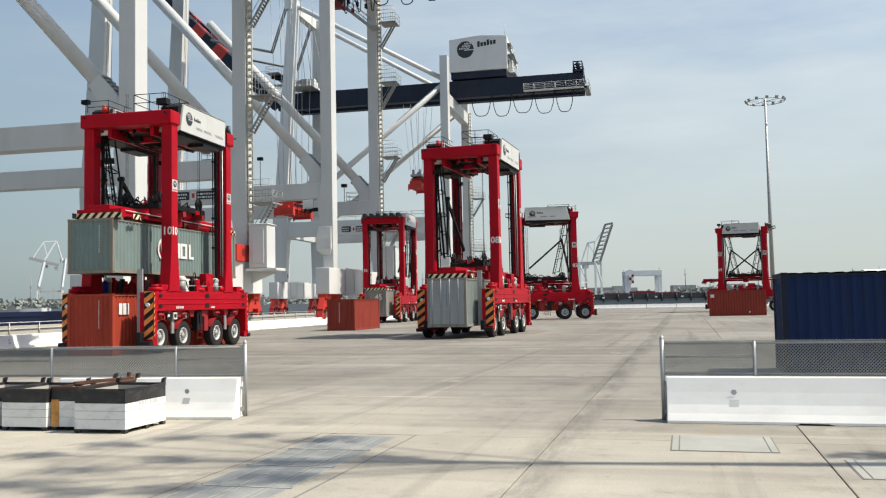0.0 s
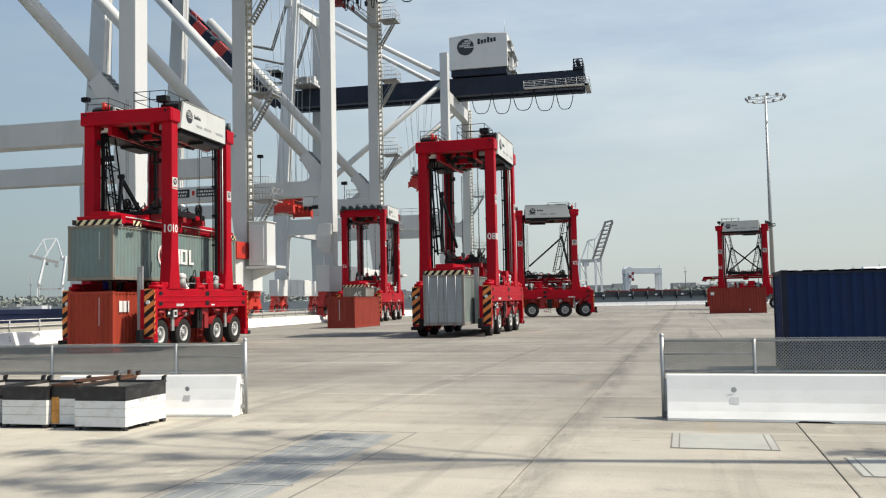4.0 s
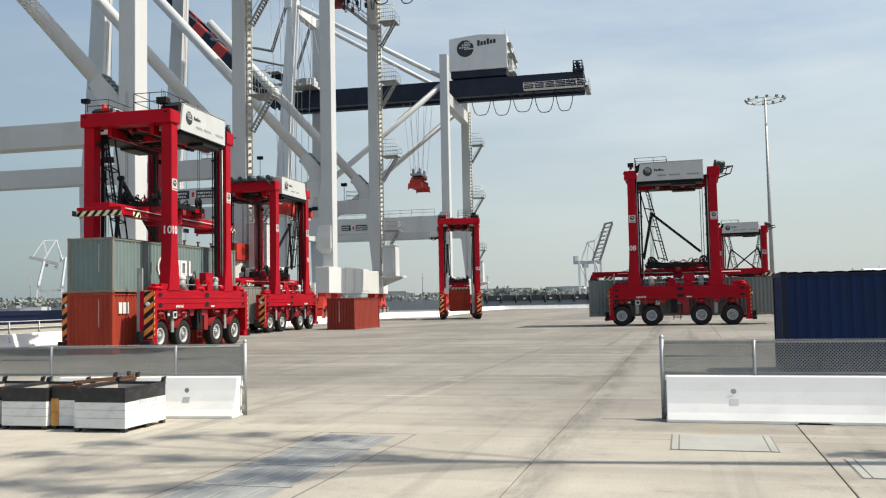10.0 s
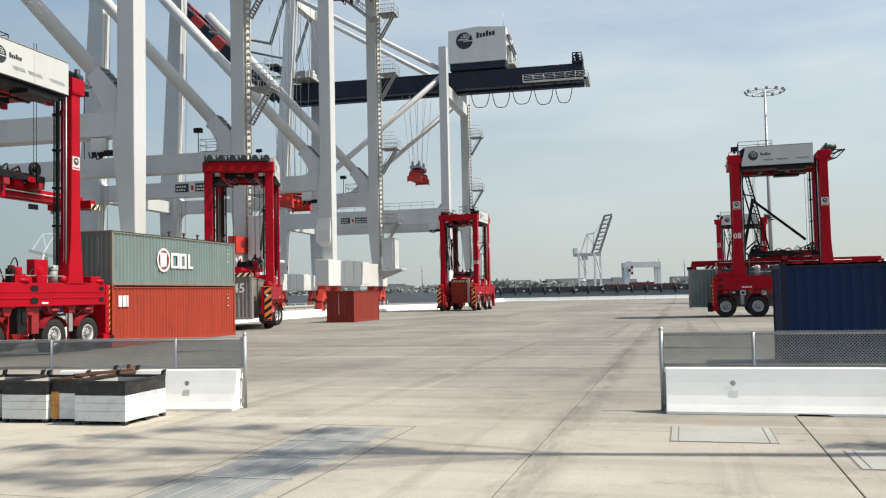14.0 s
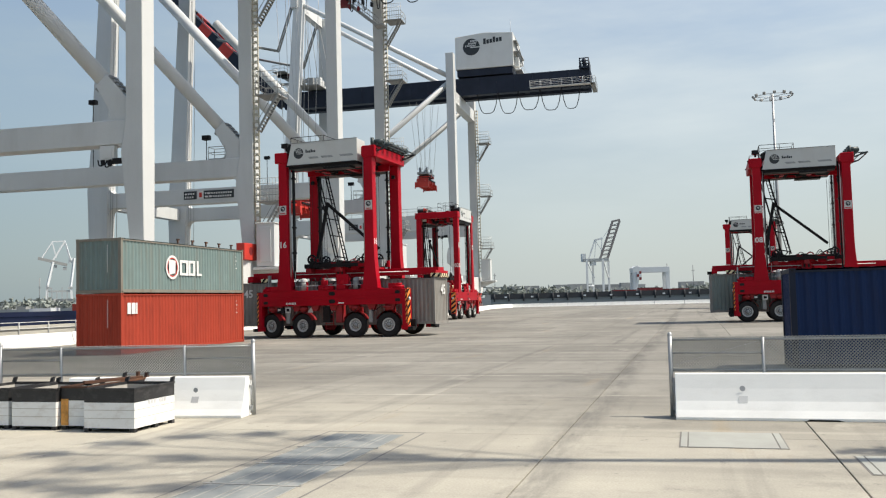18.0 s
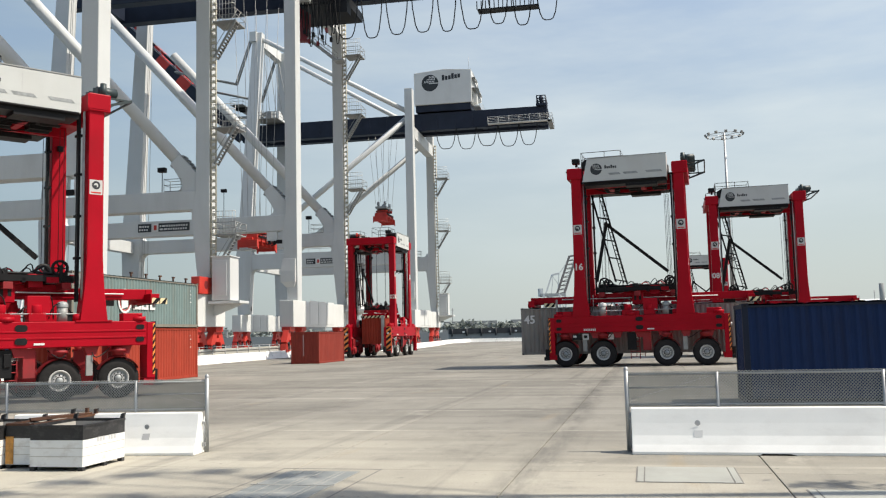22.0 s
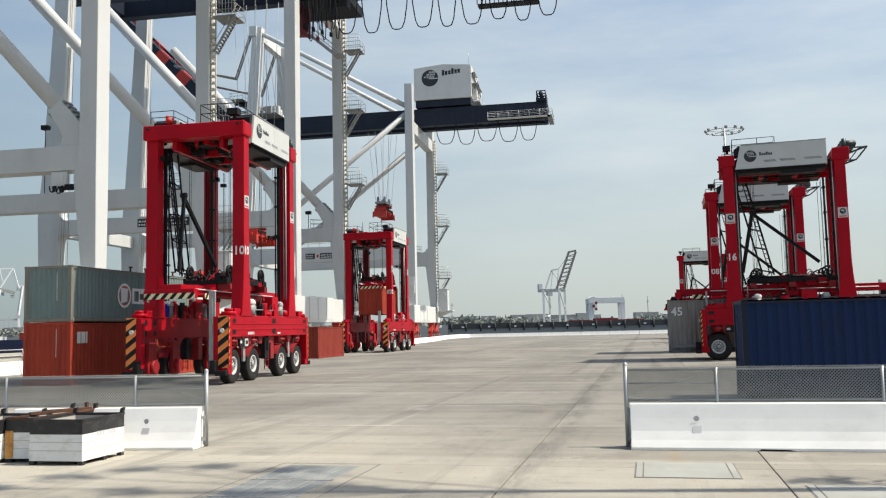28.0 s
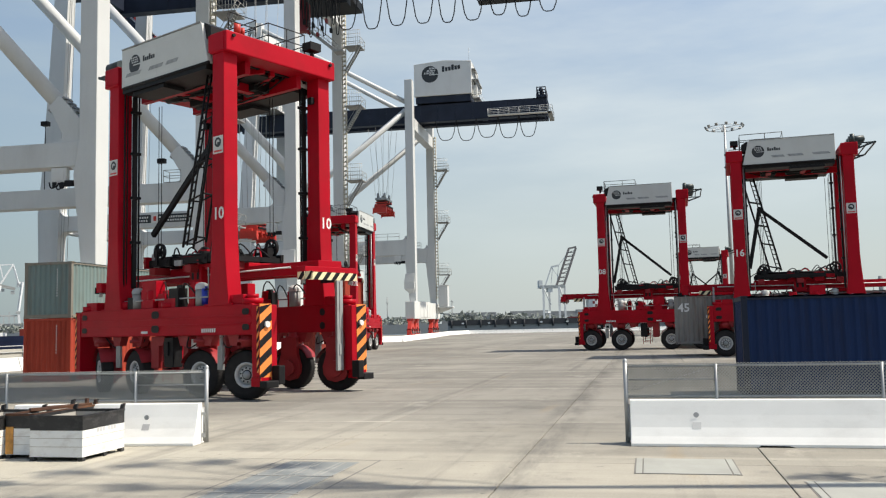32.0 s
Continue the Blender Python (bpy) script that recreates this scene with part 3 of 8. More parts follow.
def wheel_meshes():
    t = Shape()
    R = TYRE_R
    t.turn([(0.41, -0.19), (0.58, -0.215), (R - 0.06, -0.2), (R - 0.01, -0.16), (R, -0.08), (R, 0.08), (R - 0.01, 0.16), (R - 0.06, 0.2), (0.58, 0.215), (0.41, 0.19)], 30, "y")
    for i in range(44):
        a = 2 * math.pi * (i + 0.5) / 44
        for sgn in (-1, 1):
            t.beam((math.cos(a) * (R + 0.002), sgn * 0.04, math.sin(a) * (R + 0.002)), (math.cos(a + 0.05) * (R + 0.002), sgn * 0.19, math.sin(a + 0.05) * (R + 0.002)), 0.045, 0.006,
                   up=(math.cos(a), 0, math.sin(a)))
    r = Shape()
    for o in (-1, 1):
        r.turn([(0.37, o * 0.185), (0.365, o * 0.2), (0.33, o * 0.2), (0.295, o * 0.13)], 28, "y")
        r.turn([(0.295, o * 0.13), (0.28, o * 0.07), (0.235, o * 0.07)], 28, "y", 1)
        r.turn([(0.235, o * 0.07), (0.225, o * 0.13), (0.15, o * 0.14)], 26, "y")
        r.turn([(0.15, o * 0.14), (0.12, o * 0.15)], 20, "y", 2)
        r.turn([(0.12, o * 0.15), (0.11, o * 0.19), (0.0, o * 0.2)], 20, "y", 1)
    for i in range(10):
        a = 2 * math.pi * i / 10
        for sgn in (-1, 1):
            r.tube((math.cos(a) * 0.2, sgn * 0.12, math.sin(a) * 0.2), (math.cos(a) * 0.2, sgn * 0.16, math.sin(a) * 0.2), 0.024, 6, 2)
    r.v = [(x * 1.13, y, z * 1.13) for x, y, z in r.v]
    return mesh_of("tyre", t, RUBBER), mesh_of("rim", r, [RIM, GREYPAINT, BLACK])


TYRE, RIMMESH = wheel_meshes()


def house_box(sgn):
    s = Shape()
    y0, y1 = 1.35 * sgn, 2.62 * sgn
    s.prism([(-2.2, 11.42), (2.95, 11.42), (2.6, 12.88), (-2.2, 12.88)], "y", y0, y1)
    return s


def carrier(number, m, label, half_spread=5.95, both_ladders=False):
    root = base("straddle_carrier", m, label, "straddle carrier", "red straddle carriers on the yard")
    root.scale = (CAR_SIZE,) * 3
    wheels = []
    for sgn in (1, -1):
        # sill with its down-turned ends
        s = Shape().box(-5.05, 5.05, sgn * 1.98, sgn * 2.48, 2.1, 3.1)
        part("sill_beam", s, RED, root, bevel=0.03)
        for z in (2.42, 2.68):
            part("sill_rib", Shape().box(-5.0, 5.0, sgn * 2.478, sgn * 2.502, z, z + 0.07), RED, root, bevel=0.008)
        for ex in (1, -1):
            s = Shape().box(ex * 5.05, ex * 5.4, sgn * 1.75, sgn * 2.5, 0.75, 3.05)
            s.box(ex * 4.95, ex * 5.42, sgn * 2.0, sgn * 2.46, 0.45, 0.75)
            part("end_post", s, RED, root, bevel=0.02)
            part("head_lamp", Shape().tube((ex * 5.41, sgn * 2.2, 2.42), (ex * 5.49, sgn * 2.2, 2.42), 0.1, 14), C_WHITE, root, "small round head lamp")
            part("rubber_bumper", Shape().box(ex * 5.4, ex * 5.75, sgn * 1.72, sgn * 1.98, 0.5, 1.1).box(ex * 5.4, ex * 5.75, sgn * 1.98, sgn * 2.5, 0.42, 0.64), BLACK, root, bevel=0.03)
            h = stripes(0.5, 2.42, 0.54, 0.75, 0, 1)
            hz = part("hazard_panel", h, [ORANGE, BLACK], root, "orange and black hazard stripes",
                      at=Matrix.Translation((ex * 5.412, sgn * 2.24 - ex * 0.25, 0.66)) @ pose(0, 0, 0, 0, 0, 90 * ex))
        for x in (-4.75, -0.15, 4.75):
            for z in (2.35, 2.85):
                r_ = 0.1 if abs(x) > 1 else 0.13
                part("lightening_hole", Shape().prism([(x - r_ * 1.7, z - r_ * 0.5), (x - r_ * 1.1, z - r_), (x + r_ * 1.1, z - r_), (x + r_ * 1.7, z - r_ * 0.5), (x + r_ * 1.7, z + r_ * 0.5), (x + r_ * 1.1, z + r_), (x - r_ * 1.1, z + r_), (x - r_ * 1.7, z + r_ * 0.5)], "y", sgn * 2.5, sgn * 2.507), BLACK, root)
        for i, x in enumerate(WHEEL_X):
            wh = part("wheel", TYRE, None, root, at=pose(x, sgn * 2.1, TYRE_R))
            part("rim", RIMMESH, None, wh)
            yc = sgn * 2.1                                # fork and mudguard turn with the wheel
            f = Shape()
            f.turn([(0.87, sgn * 1.78 - yc), (0.9, 0.0), (0.87, sgn * 2.38 - yc)], 10, "y", 0, (0, 0, 0), radians(25), radians(155))
            f.turn([(0.84, sgn * 1.78 - yc), (0.87, 0.0), (0.84, sgn * 2.38 - yc)], 10, "y", 0, (0, 0, 0), radians(25), radians(155))
            out = [(-0.45, -0.2), (-0.3, -0.4), (0, -0.48), (0.3, -0.4), (0.45, -0.2), (0.48, 0.08), (0.36, 0.48), (0.34, 1.12), (-0.34, 1.12), (-0.36, 0.48), (-0.48, 0.08)]
            f.prism(out, "y", sgn * 1.68 - yc, sgn * 1.86 - yc)
            f.tube((0, sgn * 1.5 - yc, 0), (0, sgn * 1.7 - yc, 0), 0.3, 14).tube((0, sgn * 1.85 - yc, 0), (0, sgn * 2.05 - yc, 0), 0.2, 10)
            fork = part("wheel_fork", f, RED2, root, at=pose(x, yc, TYRE_R))
            wheels.append((wh, fork))
            part("steering_pivot", Shape().tube((x, sgn * 2.1, 1.72), (x, sgn * 2.1, 2.12), 0.26, 12).tube((x, sgn * 2.1, 1.86), (x, sgn * 2.1, 1.98), 0.36, 12), RED2, root)
        # legs
        for lx in (LEG_N, LEG_P):
            s = Shape()
            prof = [(0.55, 3.08), (0.49, 3.6), (0.41, 4.3), (0.355, 5.0), (0.32, 5.8), (0.30, 12.0)]
            s.prism([(lx - a, z) for a, z in prof] + [(lx + a, z) for a, z in prof[::-1]], "y", sgn * 1.92, sgn * 2.5)
            part("leg", s, RED, root, bevel=0.025)
            part("sign_plate", Shape().box(lx - 0.26, lx + 0.26, sgn * 2.498, sgn * 2.506, 8.2, 8.8).turn([(0.09, sgn * 2.51), (0.17, sgn * 2.51)], 18, "y", 1, (lx, 0, 8.58)).box(lx - 0.03, lx + 0.1, sgn * 2.5, sgn * 2.512, 8.46, 8.58, 1).box(lx - 0.2, lx + 0.2, sgn * 2.5, sgn * 2.51, 8.25, 8.31, 2), [SIGNGREY, LOGO, CRANERED], root, "small white warning plate")
            g_ = Shape()
            ix = lx - 0.5 if lx > 0 else lx + 0.5
            g_.box(ix - 0.05, ix + 0.05, sgn * 1.84, sgn * 2.0, 3.9, 11.7).tube((ix, sgn * 1.74, 3.9), (ix, sgn * 1.74, 11.6), 0.035, 6)
            for z in (5.6, 7.3, 9.0, 10.6):
                g_.box(ix - 0.1, ix + 0.1, sgn * 1.7, sgn * 2.05, z, z + 0.1)
            part("guide_rail", g_, BLACK, root)
        # machinery house
        hs = part("machinery_house", house_box(sgn), WHITE, root, "white box with a round dark logo", bevel=0.03)
        l = Shape()
        yy = sgn * 2.626
        x0 = 2.05 if sgn > 0 else -1.35
        part("emblem", Shape().turn([(0.0, yy), (0.36, yy)], 22, "y", 0, (x0, 0, 12.2)), LOGO, hs, "dark round emblem")
        d_ = -1 if sgn > 0 else 1
        for k in range(3):                             # pale dashes over the upper half of the emblem, a gap to its edge
            for q in range(4):
                a = x0 + d_ * (-0.2 + 0.03 * k + q * 0.11)
                l.box(a - 0.035, a + 0.035, yy - 0.004, yy + 0.004, 12.42 - k * 0.085, 12.47 - k * 0.085, 1)
        l.box(min(x0 - d_ * 0.1, x0 + d_ * 0.36), max(x0 - d_ * 0.1, x0 + d_ * 0.36), yy - 0.004, yy + 0.004, 12.15, 12.19, 1)
        for k in range(6):
            a = x0 + d_ * (0.52 + k * 0.125)
            l.box(min(a, a + d_ * 0.1), max(a, a + d_ * 0.1), yy - 0.002, yy + 0.002, 12.2, 12.34 + (0.07 if k in (0, 3) else 0))
        for a, b_ in ((-1.95, -0.9), (-0.5, 0.45), (0.55, 1.35)):
            l.poly([(a, yy + 0.002 * sgn, 11.78), (b_ - 0.12, yy + 0.002 * sgn, 11.78), (b_, yy + 0.002 * sgn, 11.92), (a + 0.12, yy + 0.002 * sgn, 11.92)], [(0, 1, 2, 3)], 2)
        part("panel_seam", Shape().box(0.02, 0.035, min(yy, yy - 0.003 * sgn), max(yy, yy - 0.003 * sgn), 11.46, 12.84), GREYTEXT, hs)
        part("roof_rail", Shape().box(-2.2, 2.55, min(sgn * 2.58, sgn * 2.64), max(sgn * 2.58, sgn * 2.64), 12.885, 12.93), STAIRGREY, hs)
        part("end_cap", Shape().prism([(2.62, 12.9), (2.62, 12.3), (2.98, 12.3), (2.98, 12.7)], "y", min(sgn * 1.5, sgn * 2.5), max(sgn * 1.5, sgn * 2.5)), BLACK, hs)
        tagged(part("lettering", l, [LOGO, WHITE, SLOGAN], hs, "dark and grey lettering bars"), kind="stuff")
        part("inner_panel", Shape().box(-2.15, 2.55, min(sgn * 1.3, sgn * 1.345), max(sgn * 1.3, sgn * 1.345), 11.45, 12.8), BLACK, hs)
        part("house_rib", Shape().box(-2.15, 2.85, min(sgn * 1.4, sgn * 2.6), max(sgn * 1.4, sgn * 2.5), 11.2, 11.445), BLACK, hs)
        part("top_side_beam", Shape().box(LEG_P, LEG_N, min(sgn * 1.1, sgn * 1.32), max(sgn * 1.1, sgn * 1.32), 11.2, 11.9), RED, root)
        if sgn > 0:
            part("guide_bar", Shape().box(4.95, 5.05, 1.38, 1.68, 0.75, 4.2).box(5.04, 5.075, 1.46, 1.6, 1.3, 1.7).box(5.04, 5.075, 1.5, 1.56, 2.2, 3.9), GREYPAINT, root, "grey upright guide bar", bevel=0.01)
        # drive gear on the sills
        for x, k in ((0.55, 0), (-0.75, 1), (4.2, 2), (-4.4, 2)):
            s = Shape().box(x - 0.32, x + 0.32, sgn * 1.95, sgn * 2.4, 3.1, 3.42).tube((x, sgn * 2.15, 3.42), (x, sgn * 2.15, 3.75 if k < 2 else 3.3), 0.24, 12)
            if k == 1:
                s.box(x - 0.5, x + 0.35, sgn * 1.9, sgn * 2.3, 3.3, 4.1)
            part("drive_unit", s, RED, root, bevel=0.02)
        part("oil_tank", Shape().tube((2.05, sgn * 2.15, 3.1), (2.05, sgn * 2.15, 3.68), 0.22, 16).turn([(0.24, 3.68), (0.24, 3.78), (0.2, 3.86), (0.12, 3.91), (0.0, 3.93)], 16, "z", 1, (2.05, sgn * 2.15, 0)), [STAIRGREY, SIGNGREY], root, "grey cylindrical tank")
        part("oil_tank", Shape().tube((-1.75, sgn * 2.15, 3.1), (-1.75, sgn * 2.15, 3.66), 0.2, 16).turn([(0.22, 3.66), (0.22, 3.76), (0.19, 3.83), (0.12, 3.88), (0.0, 3.9)], 16, "z", 1, (-1.75, sgn * 2.15, 0)), [STAIRGREY, GREYPAINT], root, "grey cylindrical tank")
        for x0_, x1_ in ((1.45, 1.55), (-0.15, -0.05)):
            part("data_plate", Shape().box(x0_, x1_ + 0.25, sgn * 2.1, sgn * 2.14, 1.65, 1.98), C_WHITE, root, "small white plate under the sill")
        s = Shape()                                    # access ladder between the wheels
        for yx in (-0.1, 0.45):
            s.tube((yx, sgn * 2.2, 0.45), (yx, sgn * 2.2, 2.1), 0.025, 5)
        for z in (0.6, 0.9, 1.2, 1.5, 1.8):
            s.tube((-0.1, sgn * 2.2, z), (0.45, sgn * 2.2, z), 0.02, 5)
        part("step_ladder", s, RED2, root)
        l = Shape()
        for k in range(7):
            l.box(3.15 - sgn * 0.0 - 0.11 * k, 3.22 - 0.11 * k, sgn * 2.5, sgn * 2.506, 2.2, 2.33)
        part("maker_mark", l, C_WHITE, root, "worn white lettering bars")
    # cross beams
    s = Shape().box(LEG_N - 0.36, LEG_N + 0.54, -2.58, 2.58, 11.66, 12.36)
    part("cross_beam", s, RED, root, bevel=0.04)
    part("cross_beam", Shape().box(LEG_P - 0.54, LEG_P + 0.36, -2.58, 2.58, 11.62, 12.36), RED, root, bevel=0.04)
    for x in (1.4, -0.6):
        part("deck_beam", Shape().box(x - 0.15, x + 0.15, -1.1, 1.1, 11.2, 11.7), RED, root)
    part("deck", Shape().box(LEG_P + 0.4, LEG_N - 0.4, -1.35, 1.35, 11.75, 11.9), BLACK, root, "dark grating deck")
    s = Shape()
    for yy in (-0.75, 0.75):
        s.box(-2.2, 2.6, yy - 0.3, yy + 0.3, 11.9, 12.5)
        s.tube((-1.8, yy, 12.4), (1.8, yy, 12.4), 0.28, 10)
    part("hoist_drum", s, BLACK, root)
    # engines and exhausts at the far end
    s = Shape()
    for k in range(6):
        y = -2.1 + k * 0.82
        s.tube((LEG_P - 0.95, y, 12.6), (LEG_P - 0.15, y, 12.6), 0.21, 12)
        s.tube((LEG_P - 1.0, y, 12.6), (LEG_P - 0.95, y, 12.6), 0.12, 10)
        s.tube((LEG_P - 0.3, y + 0.35, 12.3), (LEG_P - 0.3, y + 0.35, 12.86), 0.13, 8)
    s.box(LEG_P - 0.6, LEG_P - 0.2, -2.3, 2.3, 12.38, 12.5).beam((LEG_P - 0.5, 2.2, 12.0), (LEG_P - 1.55, 2.2, 12.35), 0.1, 0.1).beam((LEG_P - 0.5, -2.2, 12.0), (LEG_P - 1.55, -2.2, 12.35), 0.1, 0.1)
    for y in (-2.2, 2.2):
        s.beam((LEG_P - 1.55, y, 12.33), (LEG_P - 0.4, y, 12.33), 0.07, 0.07)
    s.beam((LEG_P - 1.55, -2.2, 12.33), (LEG_P - 1.55, 2.2, 12.33), 0.07, 0.07).beam((LEG_P - 1.15, -2.2, 12.33), (LEG_P - 1.15, 2.2, 12.33), 0.05, 0.05)
    part("exhaust_bank", s, TEAL, root, "row of dark exhausts and fans")
    # railings, lamps and aerials
    s = Shape()
    for z in (13.0, 13.45):
        s.path([(LEG_N - 0.3, 0.0, z), (LEG_N - 0.3, 1.8, z), (0.6, 1.8, z), (0.6, 0.0, z), (LEG_N - 0.3, 0.0, z)], 0.022, 5)
    for x, y in ((LEG_N - 0.3, 0), (LEG_N - 0.3, 1.8), (0.6, 1.8), (0.6, 0.0), (1.6, 1.8), (LEG_N - 0.3, 0.9)):
        s.tube((x, y, 12.4), (x, y, 13.45), 0.022, 5)
    for z in (12.8, 13.1):
        s.path([(LEG_N + 0.3, -2.3, z), (LEG_N + 0.3, -1.1, z), (1.5, -1.1, z)], 0.02, 5)
    for x, y in ((LEG_N + 0.3, -2.3), (LEG_N + 0.3, -1.1), (2.2, -1.1)):
        s.tube((x, y, 12.5), (x, y, 13.1), 0.02, 5)
    tagged(part("railing", s, BLACK, root, "thin black handrail"), kind="stuff")
    part("lamp_box", Shape().box(LEG_N - 0.2, LEG_N + 0.25, 1.6, 2.15, 12.75, 13.05).tube((LEG_N, 1.9, 12.55), (LEG_N, 1.9, 12.8), 0.08, 8), BLACK, root)
    part("beacon", Shape().tube((LEG_N - 0.1, -1.6, 12.6), (LEG_N - 0.1, -1.6, 12.95), 0.12, 10).tube((LEG_N - 0.1, -1.35, 12.6), (LEG_N - 0.1, -1.35, 12.85), 0.07, 8), CRANERED, root)
    if number == "1010":
        part("canister", Shape().tube((2.3, -2.15, 3.15), (2.3, -2.15, 3.7), 0.17, 14).tube((2.3, -2.15, 3.7), (2.3, -2.15, 3.78), 0.06, 8), material("bright_blue_plastic", (0.01, 0.03, 0.35), 0.4, 0, 0.1, 3, 30), root, "bright blue plastic canister")
    # hanging ladders and cable arms
    for flip in ((1, -1) if both_ladders else (1,)):
        s = Shape()
        y = -2.05 * flip
        a, b = Vector((2.6 * flip, y, 11.3)), Vector((1.2 * flip, y, 5.3))
        side, thick = Vector((0.36 * flip, 0, 0.08)), Vector((0, 0.22 * flip, 0))
        for o in (side, -side, side + thick * 2, -side + thick * 2):
            s.tube(a + o, b + o, 0.048, 5)
        s.tube(a - side * 0.35, b - side * 0.35, 0.035, 5)
        for k in range(20):
            p = a.lerp(b, (k + 0.5) / 20)
            s.tube(p - side * 0.35, p - side, 0.034, 4)
            if k in (5, 10, 14, 19):
                s.path([p + side * 1.15, p + side + thick * 2, p - side + thick * 2, p - side * 1.15, p + side * 1.15], 0.035, 5)
        part("hanging_ladder", s, BLACK, root)
        s = Shape()
        y = -1.45 * flip
        s.beam((2.0 * flip, y, 9.2), (-1.85 * flip, y, 5.9), 0.14, 0.2).beam((2.0 * flip, y + 0.08 * flip, 9.2), (2.75 * flip, y + 0.2 * flip, 5.4), 0.14, 0.22)
        s.tube((2.0 * flip, y - 0.1, 9.2), (2.0 * flip, y + 0.2, 9.2), 0.14, 8)
        part("cable_arm", s, BLACK, root)
    # spreader
    sp = base_part("spreader", root)
    sp.location = (0.0, 0.0, 4.2)
    s = Shape().box(-2.6, 2.6, -0.55, 0.55, 0.35, 0.85)
    s.box(-3.2, 3.2, 0.2, 0.55, 0.3, 0.6).box(-3.2, 3.2, -0.55, -0.2, 0.3, 0.6)
    part("main_frame", s, RED, sp, bevel=0.02)
    for ex in (1, -1):
        for y in (-0.38, 0.38):
            part("telescopic_beam", Shape().box(min(ex * 0.5, ex * half_spread), max(ex * 0.5, ex * half_spread), y - 0.15, y + 0.15, 0.28, 0.72), RED, sp, bevel=0.015)
        part("cylinder_rod", Shape().tube((ex * 0.6, 0, 0.62), (ex * (half_spread - 0.4), 0, 0.55), 0.05, 8), STEEL, sp)
        s = Shape().box(ex * half_spread - 0.2, ex * half_spread + 0.2, -1.2, 1.2, 0.1, 0.5)
        s.box(ex * half_spread - 0.15, ex * half_spread + 0.15, -0.55, 0.55, 0.45, 0.72)
        eb = part("end_beam", s, RED, sp, bevel=0.015)
        h = stripes(2.5, 0.26, 0.42, 0.9, 0, 1)
        part("hazard_strip", h, [YELLOW, BLACK], eb, "pale yellow and black stripes", at=Matrix.Translation((ex * (half_spread + 0.206), -1.25 * ex, 0.06)) @ pose(0, 0, 0, 0, 0, 90 * ex))
        for sgn in (1, -1):
            h = stripes(0.7, 0.26, 0.42, 0.9, 0, 1)
            part("hazard_strip", h, [YELLOW, BLACK], eb, "pale yellow and black stripes",
                 at=Matrix.Translation((ex * half_spread - 0.5 * ex - 0.35 * -sgn * -1, sgn * 1.21, 0.06)) @ pose(0, 0, 0, 0, 0, 0 if sgn < 0 else 180))
        for sgn in (1, -1):
            part("twist_lock", Shape().tube((ex * half_spread, sgn * 1.1, -0.06), (ex * half_spread, sgn * 1.1, 0.12), 0.07, 8), STEEL, eb)
    s = Shape()
    for sgn in (1, -1):
        s.box(-2.55, 2.55, sgn * 1.0, sgn * 1.14, 0.95, 1.2).tube((-2.4, sgn * 0.75, 1.28), (2.4, sgn * 0.75, 1.28), 0.06, 8).tube((-1.8, sgn * 0.55, 1.12), (1.9, sgn * 0.55, 1.12), 0.045, 8)
    for x in (-2.45, -1.5, -0.6, 0.6, 1.5, 2.45):
        s.box(x - 0.07, x + 0.07, -1.14, 1.14, 0.9, 1.08)
    s.box(-2.1, -1.1, -0.45, 0.45, 0.9, 1.3).box(1.0, 1.7, -0.5, 0.35, 0.9, 1.22)
    part("head_block", s, BLACK, sp)
    for ex in (1, -1):
        for sgn in (1, -1):
            w_ = Shape().turn([(0.24, sgn * 1.0), (0.34, sgn * 0.98), (0.34, sgn * 1.1), (0.24, sgn * 1.08), (0.24, sgn * 1.0)], 20, "y", 0, (ex * 2.0, 0, 1.5))
            w_.tube((ex * 2.0, sgn * 0.94, 1.5), (ex * 2.0, sgn * 1.16, 1.5), 0.09, 10)
            for k in range(6):
                a = math.pi * k / 3
                w_.beam((ex * 2.0, sgn * 1.04, 1.5), (ex * 2.0 + 0.27 * math.cos(a), sgn * 1.04, 1.5 + 0.27 * math.sin(a)), 0.06, 0.06)
            w_.box(ex * 2.0 - 0.07, ex * 2.0 + 0.07, sgn * 1.16, sgn * 1.22, 1.0, 1.6)
            part("rope_sheave", w_, BLACK, sp, "open spoked black sheave")
    for x, y in ((0.4, 0.7), (-0.5, -0.7), (0.9, -0.75), (-1.1, 0.75)):
        part("valve_box", Shape().box(x - 0.28, x + 0.28, y - 0.2, y + 0.2, 0.7, 1.25), RED, sp, bevel=0.015)
    part("hose", Shape().path([(2.2, -0.5, 1.2), (1.7, -0.7, 1.5), (1.0, -0.6, 1.25), (0.2, -0.4, 1.05)], 0.05, 6), BLACK, sp)
    part("hose", Shape().path([(-2.0, 0.4, 1.15), (-1.5, 0.6, 1.6), (-0.8, 0.5, 1.2)], 0.05, 6), BLACK, sp)
    for ex in (1, -1):
        for sgn in (1, -1):
            for k in (-0.09, 0.09):
                part("hoist_rope", Shape().tube((ex * 2.0 + k, sgn * 1.05, 1.6), (ex * 2.0 + k, sgn * 1.05, 11.4 - 4.2), 0.014, 5), BLACK, sp)
    clutter(root, sp)
